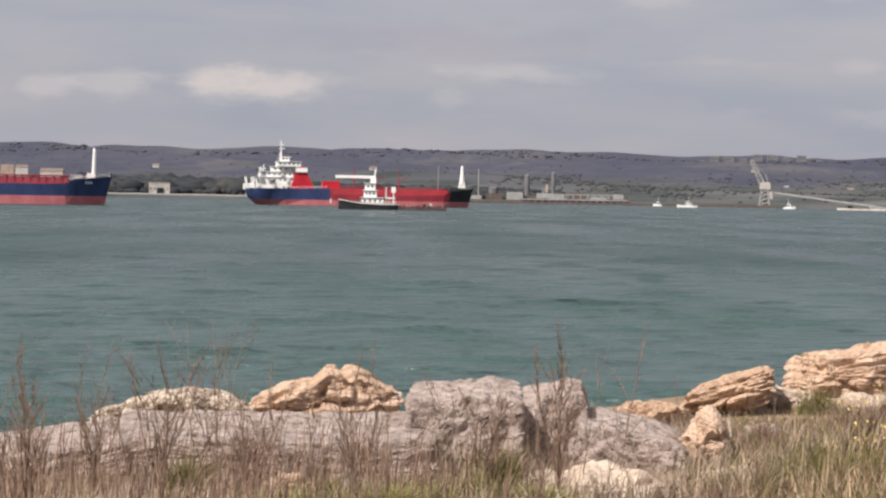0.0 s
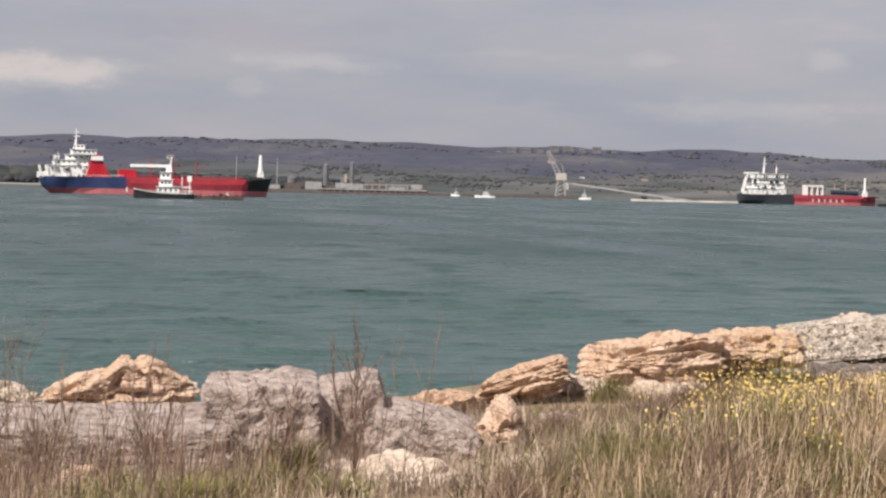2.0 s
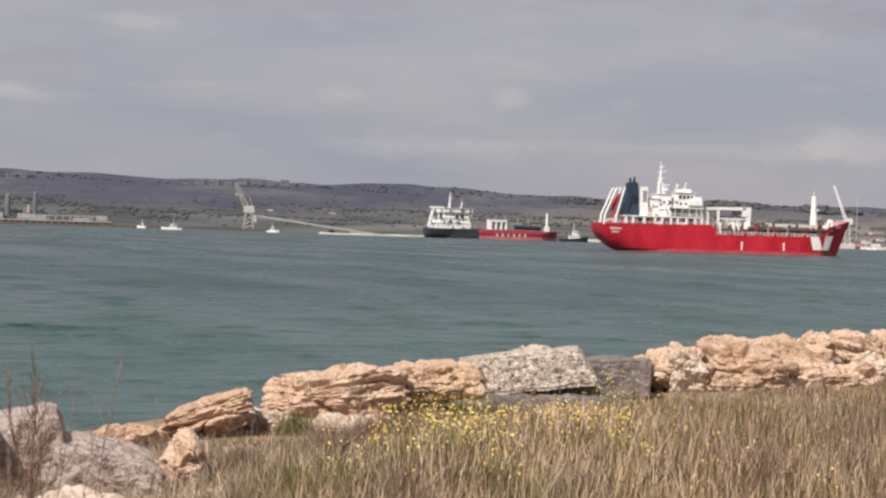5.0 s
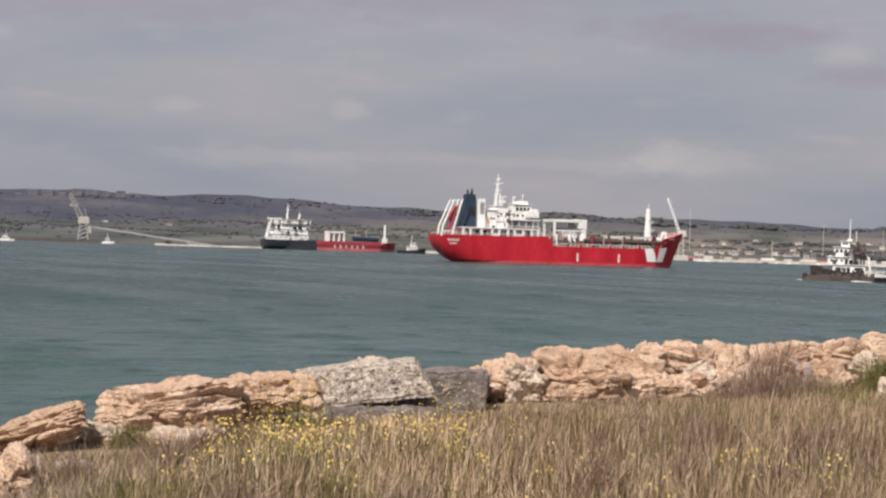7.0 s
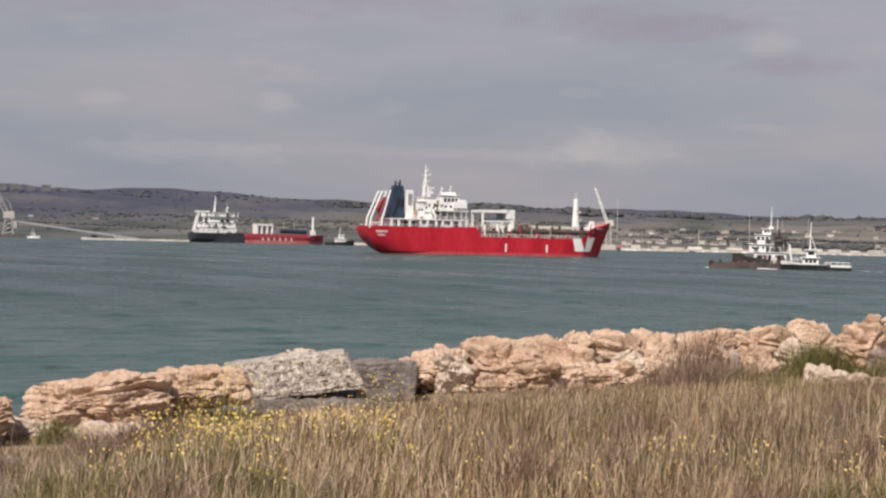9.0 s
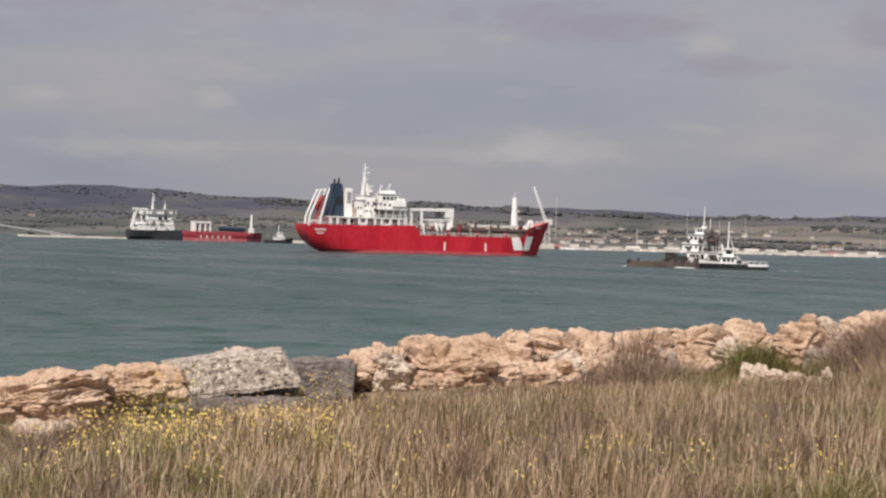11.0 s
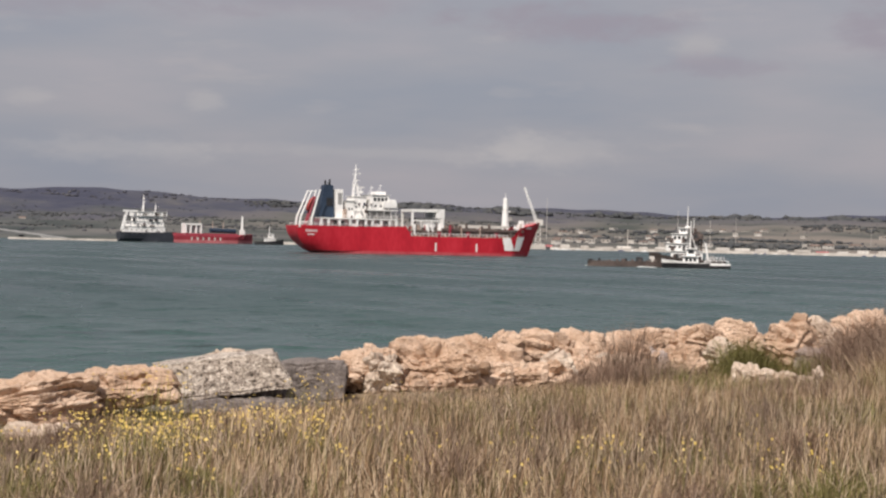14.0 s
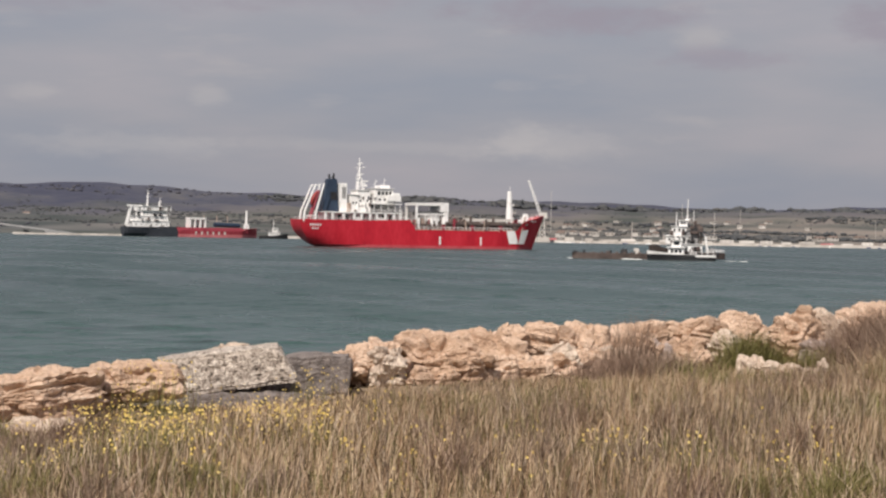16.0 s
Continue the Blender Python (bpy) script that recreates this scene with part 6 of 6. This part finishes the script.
def white_launch():
    st = tug_stations(19, 2.6, 1.5, 2.6)
    b = empty("launch", (0, 0, 0), 0, "small white pilot launch with a dark waterline", "boat")
    hull(b, st, M_WHITE, M_BLACK, 0.95, M_STEEL, "white hull sides", bulwark=0.5)
    part("rubbing_fender", loft([(x, p + 0.15, q + 0.15, z) for x, p, q, z in st if x > 5], lambda lv, zd: 0.7 + 0.8 * lv, [0, 1]), M_BLACK, b)
    deckhouse(b, 8.8, 13.2, 1.7, 1.2, 3.4, 3)
    deckhouse(b, 9.6, 12.2, 1.5, 3.4, 5.5, 2, name="wheelhouse")
    bm = tube(B(), (11.2, 0, 4.8), (11.0, 0, 13.2), 0.24, 0.10, 6)
    tube(bm, (11.1, -0.9, 9.6), (11.1, 0.9, 9.6), 0.07, n=5)
    tube(bm, (8.6, 0, 3), (11.0, 0, 9.8), 0.10, n=5)
    part("mast", bm, M_WHITE, b)
    part("engine_box", box(B(), 5.4, 7.4, -0.9, 0.9, 1.0, 2.2, 0.1, 0.05), M_STEEL, b)
    for s in (-1, 1):
        bm = tube(B(), (0.6, s * 2.1, 2.3), (7.0, s * 2.1, 2.3), 0.05, n=4)
        for x in (0.6, 2.2, 3.8, 5.4, 7.0):
            tube(bm, (x, s * 2.1, 1.1), (x, s * 2.1, 2.3), 0.05, n=4)
        part("railing", bm, M_WHITE, b)
    return b


def foam(length, width, label):
    """A low ruffled ridge of broken water in rigid lumps."""
    bm = B()
    rnd = random.Random(int(length * 10))
    for i in range(int(length * 1.3)):
        x = rnd.uniform(0, length)
        w = width * rnd.uniform(0.3, 1.0) * (1 - 0.5 * x / length)
        m = bmesh.ops.create_icosphere(bm, subdivisions=2, radius=1.0)
        y = rnd.uniform(-width, width) * 0.4
        sx, sz = rnd.uniform(0.5, 1.6), rnd.uniform(0.10, 0.34)
        for v in m["verts"]:
            v.co = Vector((v.co.x * sx + x, v.co.y * w * 0.5 + y, v.co.z * sz + 0.02))
    ob = part("foam", bm, M_FOAM, None, "", True)
    return tagged(ob, label, "foam", kind="stuff")


def small_boat(bearing, dist, length, turn, label):
    x, y, _ = at(bearing, dist)
    b = empty("motorboat", (x, y, 0), turn, label, "boat")
    st = tug_stations(length, length * 0.13, 1.6, 2.6)
    hull(b, st, M_WHITE, M_WHITE, 0.0, M_STEEL, "white hull sides", bulwark=0.3)
    deckhouse(b, length * 0.25, length * 0.62, length * 0.10, 1.4, 3.6, 3)
    deckhouse(b, length * 0.35, length * 0.55, length * 0.08, 3.7, 5.4, 2, name="wheelhouse")
    part("mast", tube(B(), (length * 0.45, 0, 5.2), (length * 0.42, 0, 9.0), 0.15, n=5), M_WHITE, b)
    return b


small_boat(7.55, 1700, 18, 172, "white motor yacht moored off the far shore")
small_boat(10.05, 1750, 11, -20, "small white motorboat off the far shore")
small_boat(6.5, 1900, 9, 160, "small white motorboat off the far shore")


def escort_tug():
    tug = empty("tug", at(18.75, 1600), -10, "small dark harbour tug with a white wheelhouse", "boat")
    st = tug_stations(24, 3.8, 2.6, 4.6)
    hull(tug, st, M_BLACK, M_BLACK, 0.0, M_STEEL, "black hull sides")
    deckhouse(tug, 8, 17, 2.8, 2.2, 5.6, 4)
    deckhouse(tug, 11, 15.5, 2.4, 5.6, 9.0, 3, name="wheelhouse")
    part("mast", tube(B(), (12, 0, 9), (12, 0, 16), 0.3, 0.15, 6), M_WHITE, tug)
    fenders(tug, st, (5, 10, 15), 1.6)


escort_tug()


# ---- far harbour works ----
def pale_house(bearing, dist, w, d, h, z, turn=0.0, roof=True, label="small pale house among the trees", material=None):
    hs = empty("house", at(bearing, dist, z), turn, label, "house", "far houses")
    part("wall", box(B(), -w / 2, w / 2, -d / 2, d / 2, -3, h), material or M_WALL, hs)
    if roof:
        bm = B()
        vs = [bm.verts.new(p) for p in ((-w / 2 - 0.4, -d / 2 - 0.4, h), (w / 2 + 0.4, -d / 2 - 0.4, h), (w / 2 + 0.4, d / 2 + 0.4, h), (-w / 2 - 0.4, d / 2 + 0.4, h), (-w / 2, 0, h + d * 0.22), (w / 2, 0, h + d * 0.22))]
        for q in ((0, 1, 5, 4), (2, 3, 4, 5), (1, 2, 5), (3, 0, 4), (3, 2, 1, 0)):
            bm.faces.new([vs[i] for i in q])
        part("roof", bm, M_ROOF, hs)
    else:
        part("roof", box(B(), -w / 2 - 0.3, w / 2 + 0.3, -d / 2 - 0.3, d / 2 + 0.3, h, h + 0.5), M_QUAY, hs)
    me = mesh_of(box(B(), -0.7, 0.7, -0.08, 0.08, -0.8, 0.8), "window")
    me.materials.append(M_GLASS)
    n = max(2, int(w / 4))
    for i in range(n):
        shared("window", me, hs, (-w / 2 + w * (i + 0.5) / n, -d / 2 - 0.03, h * 0.6))
    return hs


def hz(bearing, r):
    return float(hill_z(np.array(float(bearing)), np.array(float(r))))


pale_house(-8.4, 1985, 21, 10, 14, 1.0, 8, False, "white boathouse with a dark doorway on the quay", M_QUAY)
part("doorway", box(B(), -3.2, 3.4, -0.3, 0.3, 0, 9), M_GLASS).matrix_basis = pose(*at(-8.38, 1979.2, 1.0), 0, 0, 8)
pale_house(-5.75, 2010, 8, 6, 9, 1.0, 0, False, "small white hut on the quay", M_QUAY)
pale_house(-10.0, 2015, 8, 6, 7, 1.0, 0, False, "small white hut on the quay", M_QUAY)
pale_house(-11.5, 2120, 24, 16, 22, 4, 5, True, "large pale building behind the trees")
pale_house(-12.35, 2120, 13, 12, 26, 4, 5, True, "large pale building behind the trees")
pale_house(-8.5, 3400, 12, 9, 5, hz(-8.5, 3400), 0, True, "white farmhouse on the dark hillside")
_rnd = random.Random(4)
for _i in range(60):
    _b = _rnd.uniform(27.6, 39)
    _r = _rnd.choice((2150, 2300, 2500, 2700, 2900)) + _rnd.uniform(-60, 60)
    pale_house(_b, _r, _rnd.uniform(5, 12), _rnd.uniform(6, 9), _rnd.uniform(1.8, 3.6), hz(_b, _r) + 1, _rnd.uniform(-25, 25), _rnd.random() < 0.5, "pale low house in the far shore town")
for _i in range(6):
    _b = _rnd.uniform(-3, 27)
    _r = _rnd.uniform(2900, 3900)
    pale_house(_b, _r, _rnd.uniform(8, 15), _rnd.uniform(8, 12), _rnd.uniform(3, 5), hz(_b, _r) + 1, _rnd.uniform(-25, 25), _rnd.random() < 0.6, "pale farm building on the far slopes")
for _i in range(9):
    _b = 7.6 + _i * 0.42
    pale_house(_b, 4230, 14 + 4 * (_i % 3), 12, 4 + 4 * (_i * 5 % 3), hz(_b, 4230) + 2, 0, False, "block of flats on the skyline, its haze put into the colour", M_HAZE)


def quay(name, b0, r0, b1, r1, width, z0, z1, material, label, kind="structure"):
    """A long wall from one bearing and distance to another, rising from z0 to z1, in lengths."""
    a, b = Vector(at(b0, r0, 0)), Vector(at(b1, r1, 0))
    side = (b - a).cross(Vector((0, 0, 1))).normalized() * width / 2
    bm = B()
    n = 24
    rnd = random.Random(n + int(r0))
    rows = []
    for i in range(n + 1):
        p = a.lerp(b, i / n)
        z = z0 + (z1 - z0) * i / n + rnd.uniform(-0.25, 0.25)
        foot = min(-3, z - 3) if z0 == z1 or z < 4 else z - 1.3
        rows.append([bm.verts.new(p + side * s + Vector((0, 0, zz))) for s, zz in ((1.1, foot), (1, z), (-1, z), (-1.1, foot))])
    for r, q in zip(rows, rows[1:]):
        for i in range(3):
            bm.faces.new((r[i], q[i], q[i + 1], r[i + 1]))
    for r in (rows[0], rows[-1]):
        bm.faces.new(r)
    bmesh.ops.recalc_face_normals(bm, faces=bm.faces[:])
    return tagged(part(name, bm, material), label, "quay", kind=kind)


quay("quay_west", -16, 1966, -3, 1966, 12, 5.2, 4.0, M_STEEL, "low grey stone quay under dark trees")
quay("quay_middle", -3, 1966, 9.2, 1966, 10, 2.5, 2.5, M_RUST, "low brown stony shore")
quay("breakwater", 11.6, 1690, 14.9, 1685, 8, 1.6, 1.6, M_QUAY, "low pale stone breakwater")
quay("breakwater_east", 19.0, 1750, 21.2, 1750, 8, 2.2, 2.2, M_QUAY, "low pale stone breakwater")
quay("causeway", 9.8, 2180, 13.4, 1850, 4, 17.0, 1.0, M_STEEL, "pale sloping causeway running down to the water")
quay("quay_east", 27.2, 1960, 40, 1960, 16, 2.6, 2.6, M_QUAY, "long pale stone quay before the town")


def quay_blocks():
    rnd = random.Random(9)
    for i in range(18):
        b = 27.4 + i * 0.58
        w = rnd.uniform(8, 20)
        ob = part("quay_shed", box(B(), -w / 2, w / 2, -4, 4, 0, rnd.uniform(1.2, 3.4), 0.1, 0.2), M_WALL if i % 7 else M_BOOT)
        ob.matrix_basis = pose(*at(b, 1964, 2.6), 0, 0, -b)
        tagged(ob, "low pale shed on the quay", "shed", "quay sheds")
    for i in range(26):
        b = rnd.uniform(27.5, 38)
        ob = part("moored_dinghy", tube(box(B(), -3, 3, -1.1, 1.1, 0, 1.2, 0.2, 0.1), (0.5, 0, 1), (0.5, 0, 6), 0.12, n=5), M_WHITE if i % 3 else M_BLUE)
        ob.matrix_basis = pose(*at(b, 1942, -0.2), 0, 0, rnd.uniform(0, 360))
        tagged(ob, "small dinghy moored along the quay", "boat", "moored dinghies")


quay_blocks()


def lattice(bm, a, b, w, n, r):
    """A four-legged lattice member between two points."""
    a, b = Vector(a), Vector(b)
    q = (b - a).to_track_quat("Z", "Y")
    cs = [q @ Vector((sx * w, sy * w, 0)) for sx, sy in ((1, 1), (-1, 1), (-1, -1), (1, -1))]
    for c in cs:
        tube(bm, a + c, b + c * 0.45, r, n=4)
    for i in range(n):
        p0, p1 = a.lerp(b, i / n), a.lerp(b, (i + 1) / n)
        k0, k1 = 1 - 0.55 * i / n, 1 - 0.55 * (i + 1) / n
        for j in range(4):
            tube(bm, p0 + cs[j] * k0, p1 + cs[(j + 1) % 4] * k1, r * 0.6, n=4)


def shore_crane():
    c = empty("crane", at(9.52, 1900, 0), -9.5, "grey lattice quay crane with its jib raised", "crane")
    part("pontoon", box(B(), -20, 12, -8, 8, -2, 2.6, 0.3), M_RUST, c)
    bm = B()
    lattice(bm, (-1, 0, 2), (-1, 0, 22), 5, 5, 0.9)
    part("tower", bm, M_STEEL, c)
    part("cab", box(B(), -6, 5, -4, 4, 18, 25, 0.5, 0.2), M_WALL, c)
    part("counterweight", box(B(), 3, 7, -3, 3, 9, 16, 0.3), M_WALL, c)
    bm = B()
    lattice(bm, (-3, 0, 23), (-14.5, 0, 47), 2.4, 8, 0.7)
    part("jib", bm, M_STEEL, c)
    bm = B()
    tube(bm, (2, 0, 25), (0, 0, 33), 0.6, n=5)
    tube(bm, (0, 0, 33), (-14, 0, 46), 0.2, n=4)
    part("stay", bm, M_STEEL, c)


shore_crane()


def quay_crane():
    c = empty("crane", at(27.05, 1930, 0), -27, "pale mobile crane on the quay behind the tanker's bow", "crane")
    bm = B()
    lattice(bm, (2.4, 0, 27), (-10.5, 0, 62), 1.2, 10, 0.4)
    part("jib", bm, M_WHITE, c)
    bm = B()
    lattice(bm, (4, 0, 0), (4, 0, 30), 3.2, 6, 0.5)
    part("tower", bm, M_WALL, c)
    part("cab", box(B(), 0, 9, -3, 3, 24, 30, 0.4, 0.2), M_WALL, c)
    part("base", box(B(), -5, 12, -4, 4, 0, 5.5, 1.0, 0.3), M_WALL, c)


quay_crane()


def jetty_works():
    """Silos, sheds and a loading jetty on the low shore."""
    j = empty("loading_jetty", at(4.0, 1975, 0), -4, "grey loading jetty with pipe racks and sheds", "jetty")
    part("platform", box(B(), -60, 52, -6, 6, 4.2, 5.4), M_STEEL, j)
    me = mesh_of(box(B(), -0.9, 0.9, -5, 5, -3, 4.4), "pile")
    me.materials.append(M_STEEL)
    for i in range(16):
        shared("pile", me, j, (-57 + i * 7.0, 0, 0))
    part("pipe_rack", box(B(), -34, 40, -3, 3, 9.5, 10.6), M_STEEL, j)
    me = mesh_of(box(B(), -0.5, 0.5, -3, 3, 5.8, 10), "rack_leg")
    me.materials.append(M_STEEL)
    for i in range(11):
        shared("rack_leg", me, j, (-33 + i * 7.2, 0, 0))
    part("loading_house", box(B(), -42, -24, -5, 5, 6, 11, 0.4), M_STEEL, j)
    part("loading_tower", box(B(), -33, -30, -2, 2, 12, 20, 0.3), M_PIPE, j)
    part("end_house", box(B(), 36, 47, -4, 4, 6, 11, 0.3), M_STEEL, j)
    for b, r, rad, h in ((2.5, 2060, 2.8, 27), (3.28, 2080, 2.2, 30), (1.5, 2070, 5, 13), (3.05, 2100, 4, 13)):
        s = part("silo", tube(tube(B(), (0, 0, -4), (0, 0, h), rad, n=18), (0, 0, h), (0, 0, h + 1.6), rad, rad * 0.3, 18), M_HAZE)
        s.matrix_basis = pose(*at(b, r, 3.0))
        tagged(s, "storage silo behind the jetty, coloured grey for haze", "silo", "silos")
    for i in range(8):
        b = 0.9 + i * 0.62
        ob = part("shore_shed", box(B(), -9, 9, -5, 5, -2, 4 + 2 * (i * 7 % 3), 0.4, 0.3), M_RUST if i % 2 else M_STEEL)
        ob.matrix_basis = pose(*at(b, 2030, 4.0), 0, 0, -b)
        tagged(ob, "low drab works shed on the shore", "shed", "works sheds")
    for b, r, h in ((29.83, 2040, 19), (0.55, 2030, 30), (-0.15, 2040, 34), (1.05, 2030, 32), (27.42, 1950, 52), (33.0, 2300, 34), (31.3, 2300, 40), (36.9, 2250, 26), (32.25, 1962, 33)):
        ob = part("mast_pole", tube(B(), (0, 0, -2), (0, 0, h), 0.7 if h < 25 else 0.3, 0.5 if h < 25 else 0.2, 8), M_WALL)
        ob.matrix_basis = pose(*at(b, r, max(hz(b, r), 0)))
        tagged(ob, "tall pale mast on the far shore", "mast", "shore masts")


jetty_works()


# ---- what moves ----
tug_west, barge_west = harbour_tug(), work_barge(20, 3.5, 1.5, "dark low work barge made fast to the workboat")
tug_east, barge_east, launch = dark_tug(), work_barge(27, 4.5, 1.6, "rusty brown work barge under tow"), white_launch()
bow_wave = foam(14, 1.6, "white bow wave of the barge")
wake = foam(7, 0.4, "thin white wake astern of the launch")
side_wash = foam(9, 1.0, "white wash along the barge's side")


def drift(thing, b0, b1, dist, turn, t0=0.0, t1=16.0, z=0.0):
    """Straight course from one bearing to another at a distance, at an even speed."""
    rows = []
    for i in range(9):
        t = 16.0 * i / 8
        k = (t - t0) / (t1 - t0)
        bob = 0.06 * math.sin(t * 1.7 + dist)
        rows.append((t, pose(*at(b0 + (b1 - b0) * k, dist, z + bob), 0.5 * math.sin(t * 1.3 + dist), 0.35 * math.sin(t * 1.1), turn)))
    walk(thing, rows)


def motions():
    drift(tug_west, -1.33, -1.65, 805, 180)
    drift(barge_west, 0.11, -0.21, 798, 180)
    drift(tug_east, 33.66, 32.57, 600, 150)
    drift(barge_east, 35.6, 30.9, 548, 150, 0.0, 16.0)
    drift(launch, 36.75, 32.3, 540, 150, 0.0, 16.0)
    drift(bow_wave, 32.6, 27.9, 546, -30, 0, 16, -0.05)
    drift(side_wash, 34.2, 29.6, 541, -30, 0, 16, -0.05)
    drift(wake, 36.9, 32.5, 540, -30, 0, 16, -0.26)
    walk(sea, [(16.0 * i / 8, pose(-5.0 * i / 8, -9.0 * i / 8, 0)) for i in range(9)])


motions()
